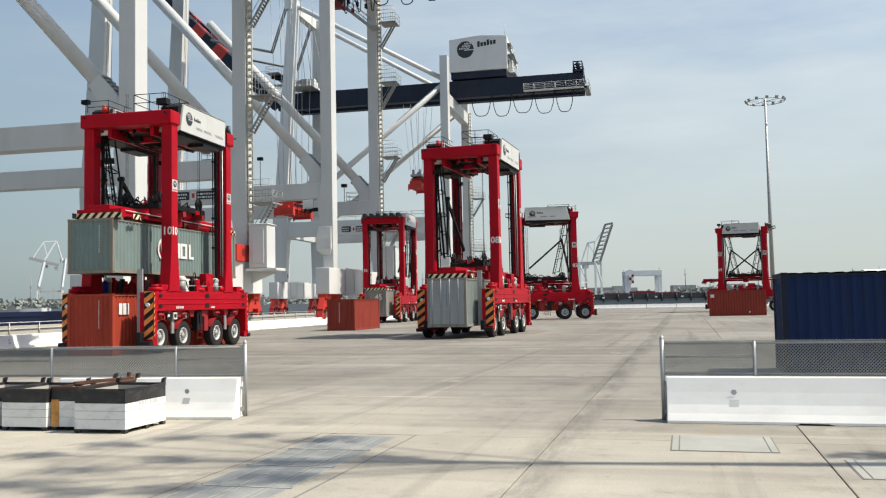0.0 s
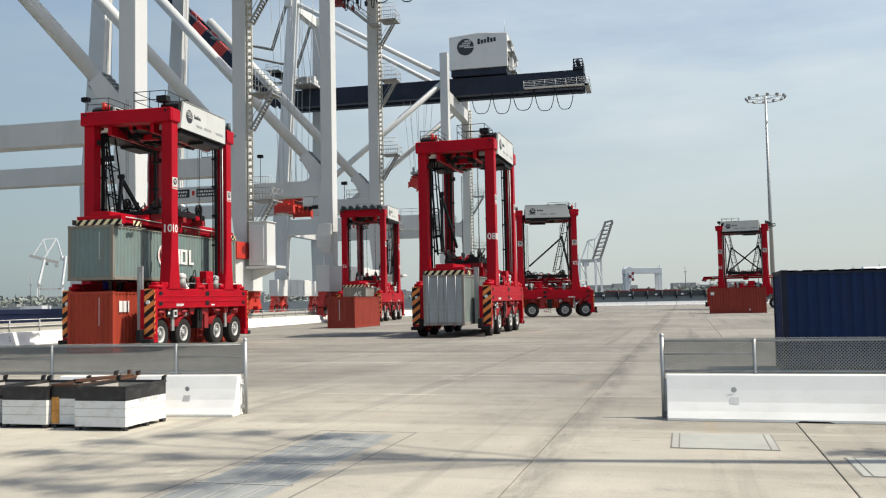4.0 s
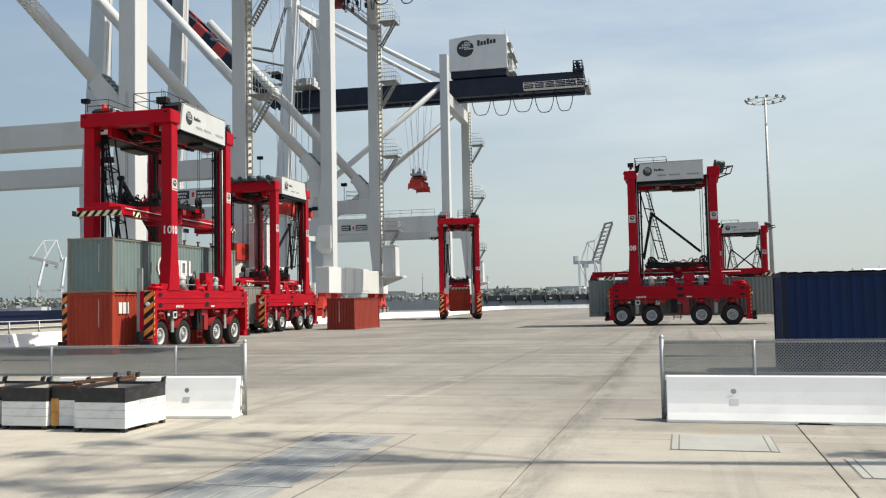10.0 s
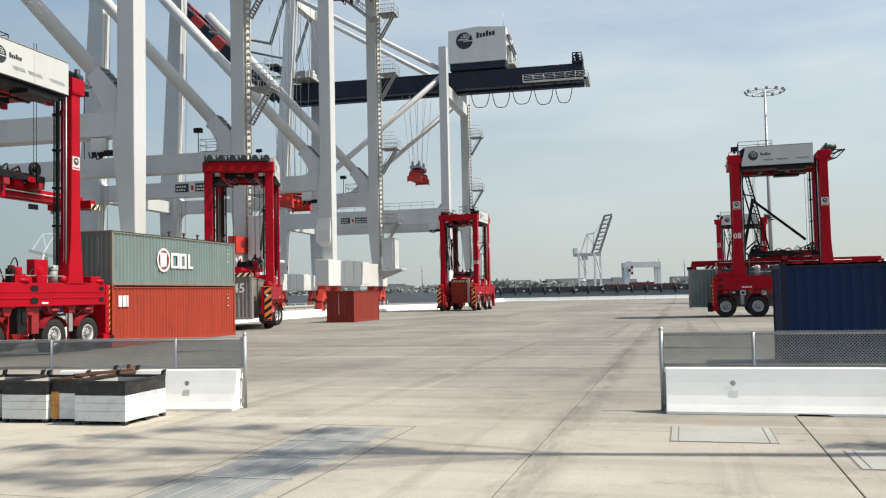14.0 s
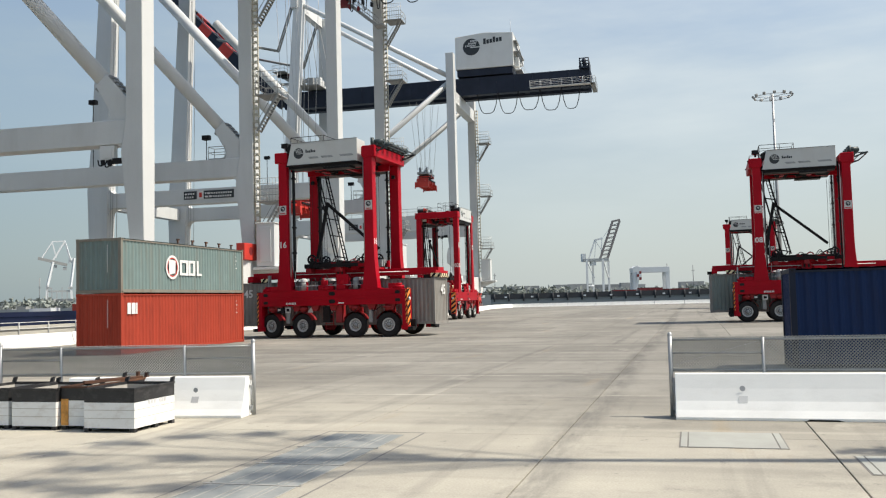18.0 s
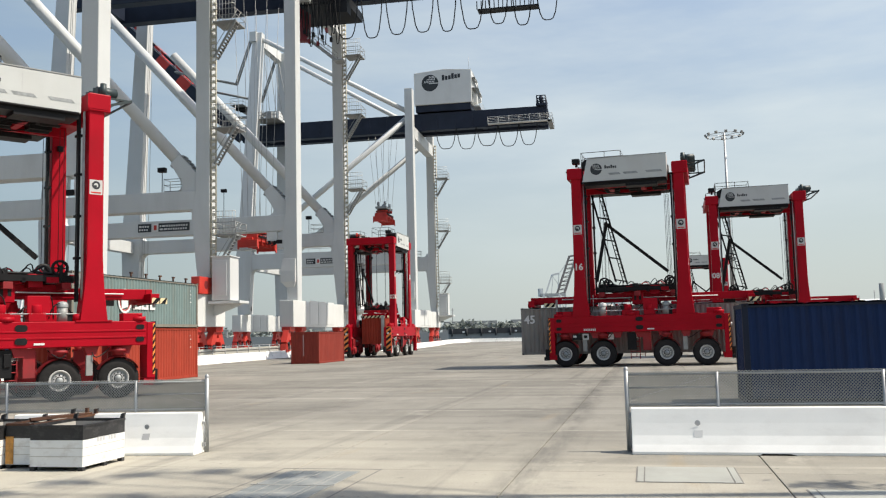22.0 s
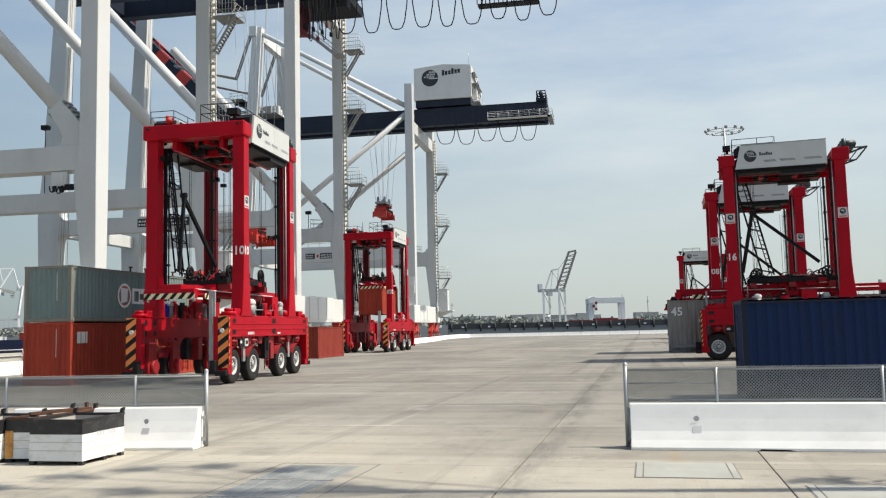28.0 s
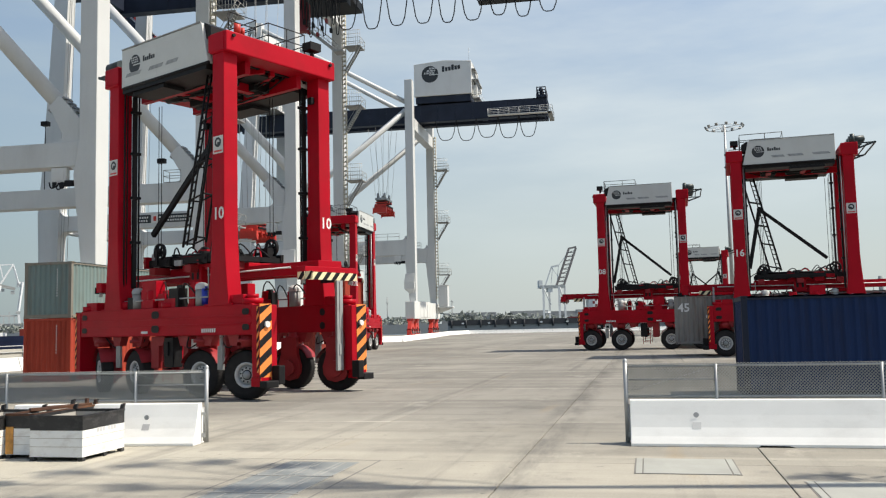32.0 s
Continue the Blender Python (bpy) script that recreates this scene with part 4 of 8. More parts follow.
    # fleet number on the legs
    for sgn in (1, -1):
        letters("fleet_number", number[:2], 0.57, C_WHITE, root, Matrix.Translation((LEG_N + 0.03, sgn * 2.506, 6.15)) @ pose(0, 0, 0, 90, 0, 180 if sgn > 0 else 0), "white painted number")
        if sgn > 0:
            letters("fleet_number", number[:2], 0.57, C_WHITE, root, Matrix.Translation((LEG_N + 0.316, sgn * 2.25, 6.15)) @ pose(0, 0, 0, 90, 0, 90), "white painted number")
            letters("fleet_number", number[:2], 0.54, C_WHITE, root, Matrix.Translation((LEG_P - 0.316, sgn * 2.2, 6.15)) @ pose(0, 0, 0, 90, 0, -90), "white painted number")
    return root, sp, wheels


HOSE_SEED = 40


def hose(rnd, p, q, sag, r=0.03):
    """Slack hose between two points."""
    p, q = Vector(p), Vector(q)
    bow = Vector((rnd.uniform(-0.25, 0.25), rnd.uniform(-0.2, 0.2), -sag))
    return Shape().path([p.lerp(q, f) + bow * (4 * f * (1 - f)) for f in (0, 0.17, 0.34, 0.5, 0.66, 0.83, 1)], r, 5)


def clutter(root, sp):
    """Hoses, valves, motors and brackets on the sills, under the deck and on the spreader."""
    rnd = random.Random(HOSE_SEED)
    for sgn in (1, -1):
        for k in range(5):                                # along the top of the sill between the legs
            x = -2.0 + k * 0.95 + rnd.uniform(-0.2, 0.2)
            w_, h = rnd.uniform(0.14, 0.3), rnd.uniform(0.25, 0.8)
            part("valve_block", Shape().box(x - w_, x + w_, sgn * 1.98, sgn * rnd.uniform(2.2, 2.4), 3.1, 3.1 + h).box(x - w_ * 0.5, x + w_ * 0.6, sgn * 2.0, sgn * 2.15, 3.1 + h, 3.22 + h), RED if k % 3 else BLACK, root, bevel=0.012)
        for k in range(6):
            x = -2.3 + k * 0.85
            part("hose", hose(rnd, (x, sgn * 2.05, 3.2), (x + rnd.uniform(0.5, 1.1), sgn * 2.2, 3.15 + rnd.uniform(0, 0.4)), -rnd.uniform(0.4, 0.8), 0.028), BLACK, root)
        part("pipe_run", Shape().path([(-2.4, sgn * 2.3, 3.2), (-2.4, sgn * 2.3, 3.4), (2.6, sgn * 2.3, 3.4), (2.6, sgn * 2.3, 4.4)], 0.03, 6), STEEL, root)
        for ex in (1, -1):
            h = stripes(0.1, 2.1, 0.3, 1.6, 0, 1)
            part("hazard_strip", h, [ORANGE, BLACK], root, "narrow orange and black stripes",
                 at=Matrix.Translation((ex * 5.34 + 0.05 * sgn, sgn * 2.506, 0.9)) @ pose(0, 0, 0, 0, 0, 0 if sgn < 0 else 180))
        for x in (3.2, -2.78):
            part("grey_strut", Shape().box(x - 0.13, x + 0.13, sgn * 2.2, sgn * 2.3, 0.95, 1.75).box(x - 0.05, x + 0.05, sgn * 2.2, sgn * 2.28, 1.7, 2.1), STAIRGREY, root, "grey strut between the wheels", bevel=0.01)
        for x in (0.35, -4.75, 4.75):
            part("motor_cap", Shape().tube((x, sgn * 2.2, 3.1), (x, sgn * 2.2, 3.28), 0.34, 14).tube((x, sgn * 2.2, 3.28), (x, sgn * 2.2, 3.42), 0.2, 12), RED, root)
        for x in (4.55, 3.7, -4.4):                       # round holes on the inner side
            for z in (2.35, 2.85):
                part("lightening_hole", Shape().tube((x, sgn * 1.972, z), (x, sgn * 1.98, z), 0.14, 14), BLACK, root)
        for k in range(7):                                # under the sill between the wheels
            x = -4.2 + k * 1.35
            part("bracket", Shape().prism([(x - 0.3, 2.1), (x + 0.3, 2.1), (x + 0.16, 1.75), (x - 0.16, 1.75)], "y", sgn * 2.0, sgn * 2.3), RED2, root)
        part("control_box", Shape().box(0.1, 0.62, sgn * 1.9, sgn * 2.3, 1.0, 2.05).box(0.15, 0.4, sgn * 1.9, sgn * 2.36, 1.4, 1.9), BLACK, root, bevel=0.015)
        part("battery_box", Shape().box(-0.75, -0.3, sgn * 1.7, sgn * 2.25, 0.95, 2.08), RED2, root, bevel=0.02)
        for k in range(5):
            x = -3.6 + k * 1.7
            part("hose", hose(rnd, (x, sgn * 2.28, 2.05), (x + 0.7, sgn * 2.2, 2.0), 0.35, 0.024), BLACK, root)
        if sgn > 0:
            part("data_screen", Shape().box(2.95, 3.33, sgn * 2.34, sgn * 2.4, 1.66, 2.02).box(3.03, 3.25, sgn * 2.4, sgn * 2.406, 1.75, 1.93, 1), [SIGNGREY, BLACK], root, "square white plate with a dark centre")
        if sgn > 0:
            part("junction_box", Shape().box(3.46, 3.95, sgn * 2.3, sgn * 2.4, 1.66, 2.0).box(3.7, 3.9, sgn * 2.4, sgn * 2.406, 1.8, 1.93, 1), [BLACK, SIGNGREY], root, "small dark box with a pale plate under the sill")
        part("small_plate", Shape().box(-1.0, -0.6, sgn * 2.5, sgn * 2.505, 2.2, 2.28), C_WHITE, root)
        for lx in (LEG_N, LEG_P):                         # cable trays, pulleys and lamps on the legs
            ix = lx - 0.42 if lx > 0 else lx + 0.42
            part("cable_tray", Shape().tube((ix, sgn * 2.3, 3.2), (ix, sgn * 2.3, 11.6), 0.035, 6).tube((ix, sgn * 2.18, 3.2), (ix, sgn * 2.18, 11.6), 0.025, 6), STEEL if sgn > 0 else BLACK, root)
            part("work_lamp", Shape().box(lx - 0.12, lx + 0.12, sgn * 1.74, sgn * 1.9, 10.7, 10.95), BLACK, root, bevel=0.02)
            part("leg_flange", Shape().box(lx - 0.72, lx + 0.72, sgn * 1.94, sgn * 2.52, 3.085, 3.14), RED, root)
            s = Shape().tube((lx + 0.55, sgn * 2.2, 3.1), (lx + 0.55, sgn * 2.2, 3.4), 0.22, 10)
            part("motor_cap", s, RED, root)
        for k in range(4):                                # under the deck
            y = sgn * (0.35 + 0.3 * k)
            part("deck_hose", hose(rnd, (2.9, y, 11.65), (-2.4, y + rnd.uniform(-0.2, 0.2), 11.6), rnd.uniform(0.15, 0.55), 0.035), BLACK, root)
        for k in range(3):
            x = -1.6 + k * 1.5
            part("winch", Shape().box(x - 0.45, x + 0.45, sgn * 0.35, sgn * 1.1, 11.25, 11.75).tube((x - 0.4, sgn * 0.7, 11.3), (x + 0.4, sgn * 0.7, 11.3), 0.14, 10), BLACK, root)
    for k in range(14):
        x = LEG_P + 0.6 + k * 0.4
        part("deck_slat", Shape().box(x - 0.05, x + 0.05, -1.3, 1.3, 11.64, 11.74), BLACK, root)
    for sgn in (1, -1):
        part("lower_casing", Shape().box(-1.6, 0.3, min(sgn * 1.6, sgn * 2.52), max(sgn * 1.6, sgn * 2.52), 11.05, 11.19), BLACK, root, "dark lower casing")
        part("edge_pipe", Shape().tube((-2.1, sgn * 2.6, 11.4), (3.0, sgn * 2.6, 11.4), 0.06, 6), BLACK, root)
        part("diagonal_member", Shape().beam((LEG_N - 0.3, sgn * 0.2, 11.6), (0.6, sgn * 1.3, 11.6), 0.16, 0.2), RED, root)
        for x, z in ((LEG_N, 12.25), (LEG_P, 12.2)):
            part("beam_bolt", Shape().tube((x + (0.62 if x > 0 else -0.62), sgn * 2.3, z - 0.05), (x + (0.53 if x > 0 else -0.53), sgn * 2.3, z - 0.05), 0.06, 10), BLACK, root)
            part("beam_end_plate", Shape().box(x - 0.4, x + 0.4, sgn * 2.575, sgn * 2.595, 11.72, 12.3), RED, root)
    part("walkway_grating", Shape().box(-2.4, 2.8, -0.35, 0.35, 11.5, 11.56), BLACK, root)
    # spreader gear
    for k in range(38):
        x, y = rnd.uniform(-3.1, 3.1), rnd.uniform(-1.15, 1.15)
        a, b, h = rnd.uniform(0.06, 0.26), rnd.uniform(0.05, 0.18), rnd.uniform(0.05, 0.42)
        part("gear_block", Shape().box(x - a, x + a, y - b, y + b, 0.9, 1.05 + h).tube((x, y - b - 0.05, 1.0 + h * 0.5), (x, y + b + 0.05, 1.0 + h * 0.5), min(a, h) * 0.45, 8), (GREYPAINT, BLACK, RED, BLACK)[k % 4], sp)
    for k in range(14):
        x, y = rnd.uniform(-2.8, 2.2), rnd.uniform(-1.1, 1.1)
        part("hose", hose(rnd, (x, y, 1.1), (x + rnd.uniform(0.3, 1.0), y + rnd.uniform(-0.4, 0.4), 1.05), -rnd.uniform(0.25, 0.7), 0.03), BLACK if k % 5 else RED, sp)
    for sgn in (1, -1):
        part("cylinder_rod", Shape().tube((-4.8, sgn * 0.6, 0.5), (4.8, sgn * 0.6, 0.55), 0.03, 6), C_WHITE, sp, "thin bright rod")
        part("centre_casing", Shape().box(-0.35, 0.35, sgn * 0.5, sgn * 0.9, 0.1, 1.15), RED, sp, bevel=0.02)
        for k in range(2):
            part("slot", Shape().box(-0.22 + k * 0.3, -0.08 + k * 0.3, sgn * 0.9, sgn * 0.906, 0.35, 0.75), BLACK, sp)
        for k in range(3):
            x = -2.2 + k * 2.2
            part("side_lug", Shape().box(x - 0.18, x + 0.18, sgn * 0.55, sgn * 1.25, 0.62, 0.9), RED2, sp, bevel=0.012)


def base_part(name, parent):
    ob = part(name, Shape().box(-0.6, 0.6, -0.9, 0.9, 0.82, 1.0), RED, parent, "red telescopic spreader with striped ends")
    return ob


car_a, spread_a, wheels_a = carrier("1010", pose(-15.6, 49.2, 0, 0, 0, -103.6), "tall bright red straddle carrier numbered 1010, setting down a container")
car_b, spread_b, wheels_b = carrier("08", pose(2.4, 60.7, 0, 0, 0, -107), "red straddle carrier numbered 08 carrying a grey-green container", 6.7)
car_c, spread_c, wheels_c = carrier("16", pose(-6.6, 106.5, 0, 0, 0, 79), "red straddle carrier numbered 16 carrying a long grey container", 6.7)
car_d, spread_d, wheels_d = carrier("02", pose(12.2, 104, 0, 0, 0, -4), "red straddle carrier numbered 02 carrying a short red container", 2.95)
car_e, spread_e, wheels_e = carrier("03", pose(43.6, 125.7, 0, 0, 0, 158), "distant red straddle carrier parked beside the light mast", 5.9, True)


# ---- quay cranes ----
# x along the quay from the near land-side leg, y towards the water, z up
GAUGE, FRAME, CRANE_HEAD = 30.5, 18.2, 12.5


def loop(s, x, y0, y1, z, sag, r=0.05, mat=0):
    pts = []
    for k in range(11):
        f = k / 10
        pts.append((x, y0 + (y1 - y0) * f, z - sag * (1 - (2 * f - 1) ** 4)))
    s.path(pts, r, 5, mat)


def gallery(parent, x0, x1, y0, y1, z, mat=None):
    """Small platform with handrails."""
    mat = mat or CRANEW
    floor = part("gallery", Shape().box(x0, x1, y0, y1, z - 0.1, z), mat, parent)
    s = Shape()
    for h in (0.55, 1.1):
        s.path([(x0, y0, z + h), (x1, y0, z + h), (x1, y1, z + h), (x0, y1, z + h), (x0, y0, z + h)], 0.03, 4)
    n = max(1, int((y1 - y0) / 1.6))
    posts = [(x, y0 + (y1 - y0) * k / n) for k in range(n + 1) for x in (x0, x1)]
    for x, y in posts:
        s.tube((x, y, z), (x, y, z + 1.1), 0.03, 4)
    tagged(part("railing", s, mat, floor), kind="stuff")


def crane(m, label, style, height=38.0, hoist=None, lift=None):
    root = base("quay_crane", m, label, "quay crane", "quay cranes along the pier")
    beam_z0, beam_z1 = 14.05, 15.83
    back, deep = {"a": (25.0, 3.2), "b": (32.0, 3.0), "c": (23.2, 3.05)}[style]
    if style == "c":
        beam_z0, beam_z1 = 14.0, 16.6
    for ix, x in enumerate((0.0, FRAME)):
        # land-side leg, narrower towards the ground
        s = Shape().loft([(6.2, (x - 0.7, x + 0.7, -0.7, 0.38)), (13.4, (x - 0.8, x + 0.8, -0.7, 1.08)), (beam_z1 + 0.2, (x - 0.8, x + 0.8, -0.7, 0.66)),
                          (height + (4 if style != "c" else 6.2), (x - 0.8, x + 0.8, -0.7, 0.64))])
        part("landside_leg", s, CRANE, root, bevel=0.05)
        lean = 0 if style != "c" else (3 if ix == 0 else -3)
        s = Shape().loft([(6.2, (x - 0.7, x + 0.7, GAUGE - 1.7, GAUGE + 0.5)), (16.2, (x - 0.8, x + 0.8, GAUGE - 2.05, GAUGE + 0.75)), (21.5, (x - 0.8, x + 0.8, GAUGE - 2.05, GAUGE + 0.25)),
                          (height + (19.5 if style == "c" else 3), (x - 0.75 + lean, x + 0.75 + lean, GAUGE - 3.0, GAUGE - 1.3))])
        part("waterside_leg", s, CRANE, root, bevel=0.05)
        for o in ((0.0, 0.32, 0.9) if style != "c" else ()):
            part("conduit", Shape().tube((x - 0.86, GAUGE - 2.3 - o, 9.0), (x - 0.86, GAUGE - 3.3 - o * 0.6, height + 2.5), 0.03, 5), STAIRGREY, root)
        # portal beam and its gussets
        s = Shape().box(x - 0.7, x + 0.7, 0.66, GAUGE - 2.0, beam_z0, beam_z1)
        part("portal_beam", s, CRANE, root, bevel=0.05)
        for y0, d, r in ((1.0, 1, 0.7), (GAUGE - 2.0, -1, 0.9)):
            for z_, up in ((beam_z1, 1), (beam_z0, -1)):
                if up > 0 and d > 0 and style != "c":
                    continue
                pts = [(y0 - d * 0.3, z_)]
                for k in range(7):
                    a = math.pi / 2 * k / 6
                    pts.append((y0 + d * r * (1 - math.sin(a)), z_ + up * r * (1 - math.cos(a))))
                part("gusset", Shape().prism(pts, "x", x - 0.6, x + 0.6), CRANE, root)
        # braces
        s = Shape()
        if style == "c":
            s.tube((x, 0.6, height + 1.0), (x, GAUGE - 0.9, 16.6), 0.5, 14)
        else:
            s.tube((x, 2.85, 18.93), (x, 24.0, 18.93 + 1.087 * 21.15), 0.585, 18)
            part("brace_foot", Shape().prism([(0.62, 15.7), (0.62, 17.36), (1.3, 18.14), (2.43, 19.34), (3.3, 18.52), (2.75, 17.6), (2.3, 16.85), (2.14, 16.45), (2.2, 16.15), (2.5, 15.94), (3.1, 15.8)], "x", x - 0.56, x + 0.56), CRANE, root, bevel=0.04)
            for o in range(4):                        # bolted splice on the upper edge, one pair below
                yb, zb = 1.2 + o * 0.31, 18.12 + o * 0.335
                part("bolt_lug", Shape().beam((x - 0.5, yb, zb), (x + 0.5, yb, zb), 0.24, 0.2, up=(0, -0.74, 0.68)), STAIRGREY, root)
            part("bolt_lug", Shape().beam((x - 0.5, 3.2, 18.25), (x + 0.5, 3.2, 18.25), 0.3, 0.16, up=(0, 0.74, -0.68)), STAIRGREY, root)
        part("brace", s, CRANE, root)
        # land rail and bogies
        for y in (0.0, GAUGE):
            for k in (-1.85, 1.85):
                c = Shape().box(x + k - 0.75, x + k + 0.75, y - 0.5, y + 0.5, 2.85, 3.3)
                for b in (-1, 1):                         # slanting equaliser arms down to the two trucks
                    c.beam((x + k + b * 0.3, y, 3.0), (x + k + b * 1.15, y, 1.5), 0.75, 0.62, up=(0, 1, 0))
                c.box(x + k - 0.5, x + k + 0.5, y - 0.3, y + 0.3, 1.9, 2.3)
                bogie = part("bogie", c, CRANERED, root, "red slanting wheel bogie")
                for b in (-0.9, 0.9):
                    part("truck", Shape().prism([(x + k + b - 0.8, 0.5), (x + k + b + 0.8, 0.5), (x + k + b + 0.6, 1.5), (x + k + b - 0.6, 1.5)], "y", y - 0.35, y + 0.35), CRANERED, bogie, bevel=0.02)
                    part("pivot_pin", Shape().tube((x + k + b * 1.1, y - 0.5, 1.45), (x + k + b * 1.1, y + 0.5, 1.45), 0.22, 10), BLACK, bogie)
                    part("drive_motor", Shape().box(x + k + b - 0.2, x + k + b + 0.2, y - 0.62, y - 0.36, 0.85, 1.3), STAIRGREY, bogie)
                    for q in (-0.4, 0.4):
                        part("rail_wheel", Shape().turn([(0.0, y - 0.1), (0.34, y - 0.1), (0.34, y + 0.1), (0.0, y + 0.1)], 12, "y", 0, (x + k + b + q, 0, 0.35)), BLACK, bogie)
    for y in (0.0, GAUGE):
        s = Shape().prism([(-2.4, y - 0.8), (2.2, y - 0.8), (3.7, y - 0.3), (FRAME - 3.7, y - 0.3), (FRAME - 2.2, y - 0.8), (FRAME + 2.4, y - 0.8), (FRAME + 2.4, y + 0.8), (-2.4, y + 0.8)], "z", 3.3, 6.2)
        part("sill_beam", s, CRANEW, root, "white sill beam with a recessed middle over the bogies", bevel=0.05)
        for x in (4.4, 7.6, 10.8):
            part("sill_panel", Shape().box(x, x + 2.9, y - 0.36, y - 0.305, 3.6, 6.35), CRANEW, root, bevel=0.02)
        if y > 1:
            part("tie_beam", Shape().box(0.9, FRAME - 0.9, y - 1.2, y, beam_z0 + 0.1, beam_z1 - 0.1), CRANE, root, bevel=0.04)
        if y < 1:
            part("top_tie_beam", Shape().box(0.9, FRAME - 0.9, y - 0.7, y + 0.7, height - 2.2, height - 0.2), CRANE, root)
    # trolley girder with the back reach
    for x in (FRAME / 2 - 3.2, FRAME / 2 + (3.2 if style != "c" else 0.4)):
        s = Shape().box(x - 0.75, x + 0.75, -back, GAUGE + 2.0, height, height + deep)
        for k in range(18):
            y = -back + 0.5 + k * 3.1
            s.box(x - 0.8, x + 0.8, y, y + 0.12, height - 0.03, height + deep + 0.03)
        part("trolley_girder", s, NAVY, root, "dark navy box girder", bevel=0.04)
    for y in (1.0 - back, -12.0, 0.0, 14.0, 28.0):
        part("girder_tie", Shape().box(FRAME / 2 - 2.5, FRAME / 2 + 2.5, y - 0.4, y + 0.4, height + 0.3, height + 2.2), NAVY, root)
    gallery(root, FRAME / 2 - 5.2, FRAME / 2 - 4.1, -back - 0.6, -13.0, height + 0.3, CRANEW)
    gallery(root, FRAME / 2 - 5.2, FRAME / 2 + 2.2, -back - 0.9, -back - 0.1, height + 0.3, STAIRGREY)
    bk = 24.0 - back
    s = Shape().box(FRAME / 2 - 4.5, FRAME / 2 + 4.5, -back, 1.8 - back, height + deep, height + deep + 0.4)
    for k in range(4):
        xk = FRAME / 2 - 3.9 + k * 1.9
        for yk in (bk - 23.8, bk - 22.3):
            s.tube((xk, yk, height + deep), (xk, yk, height + deep + 1.9), 0.08, 6)
        s.beam((xk, bk - 23.8, height + deep + 1.85), (xk, bk - 22.3, height + deep + 1.85), 0.14, 0.14).beam((xk, bk - 23.8, height + deep + 0.9), (xk, bk - 22.3, height + deep + 0.9), 0.1, 0.1)
        s.turn([(0.0, xk - 0.1), (0.42, xk - 0.1), (0.42, xk + 0.1), (0.0, xk + 0.1)], 14, "x", 0, (0, bk - 23.05, height + deep + 1.35))
    for yk in (bk - 23.8, bk - 22.3):
        s.beam((FRAME / 2 - 4.0, yk, height + deep + 1.85), (FRAME / 2 + 1.9, yk, height + deep + 1.85), 0.14, 0.14)
    part("sheave_frame", s, NAVY, root)
    # festoon
    random.seed(int(height * 10))
    y = {"a": -22.0, "b": -30.5, "c": -21.5}[style]
    while y < (4.0 if style == "a" else -5.2):
        wd = {"c": random.uniform(3.1, 3.7), "a": random.uniform(1.5, 3.4), "b": random.uniform(2.2, 3.3)}[style]
        s = Shape()
        loop(s, FRAME / 2 - 4.4, y, y + wd, height - 0.1, {"c": random.uniform(3.3, 3.8), "a": random.uniform(3.8, 6.2), "b": height - 37.5 + random.uniform(-0.25, 0.25)}[style], 0.07)
        part("festoon_cable", s, BLACK, root, "black cable loop hanging under the girder")
        y += wd + 0.1
    if style != "c":
        ht = 43.4 if style == "b" else height
        t_ = Shape().box(FRAME / 2 - 3.6, FRAME / 2 + 3.6, -5.0, 2.5, ht - 1.2, ht - 0.1, 1)
        dx = FRAME / 2 - 4.1
        t_.prism([(2.6, ht - 0.4), (2.6, ht - 4.6), (1.4, ht - 5.6), (-0.3, ht - 5.7), (-0.3, ht - 2.2)], "x", dx, dx + 0.9, 2)
        for o in (0.0, 1.3):                              # sloping gallery below the trolley
            t_.beam((dx + o, -0.2, ht - 5.4), (dx + o, -3.6, ht - 8.3), 0.12, 0.3, 3).tube((dx + o, -0.2, ht - 4.3), (dx + o, -3.6, ht - 7.2), 0.04, 4, 3).tube((dx + o, -0.2, ht - 4.85), (dx + o, -3.6, ht - 7.75), 0.03, 4, 3)
            for k in range(6):
                t_.tube((dx + o, -0.3 - k * 0.64, ht - 5.45 - k * 0.55), (dx + o, -0.3 - k * 0.64, ht - 4.35 - k * 0.55), 0.03, 4, 3)
        t_.box(dx - 0.1, dx + 1.4, -4.6, -3.4, ht - 8.5, ht - 8.3, 3).box(dx - 0.1, dx + 1.4, -5.2, -3.0, ht - 2.6, ht - 1.4, 1)
        for k in range(12):                               # slack cables of uneven length
            y = 0.9 - k * 0.42
            loop(t_, dx - 0.1 - 0.04 * (k % 3), y - 0.42 - 0.18 * (k % 2), y, ht - 0.6 - 0.2 * (k % 2), 2.4 + 1.1 * ((k * 5) % 4), 0.06, 1)
        for k in range(7):
            y = 0.2 - k * 0.55
            t_.tube((dx - 0.15, y, ht - 0.3), (dx - 0.15, y - 0.15, ht - 4.4 - (k * 3 % 5) * 0.55), 0.05, 5, 1)
            t_.box(dx - 0.2, dx + 0.3, y - 0.16, y + 0.1, ht - 4.9 - (k * 3 % 5) * 0.4, ht - 4.4 - (k * 3 % 5) * 0.4, 1 + (k % 2))
        part("trolley", t_, [CRANERED, BLACK, DEEPRED, STAIRGREY], root, "dark red trolley with hanging cables under the girder")
        c_ = Shape().box(FRAME / 2 - 5.0, FRAME / 2 - 3.6, -28.0, -21.0, 39.2, 39.35)
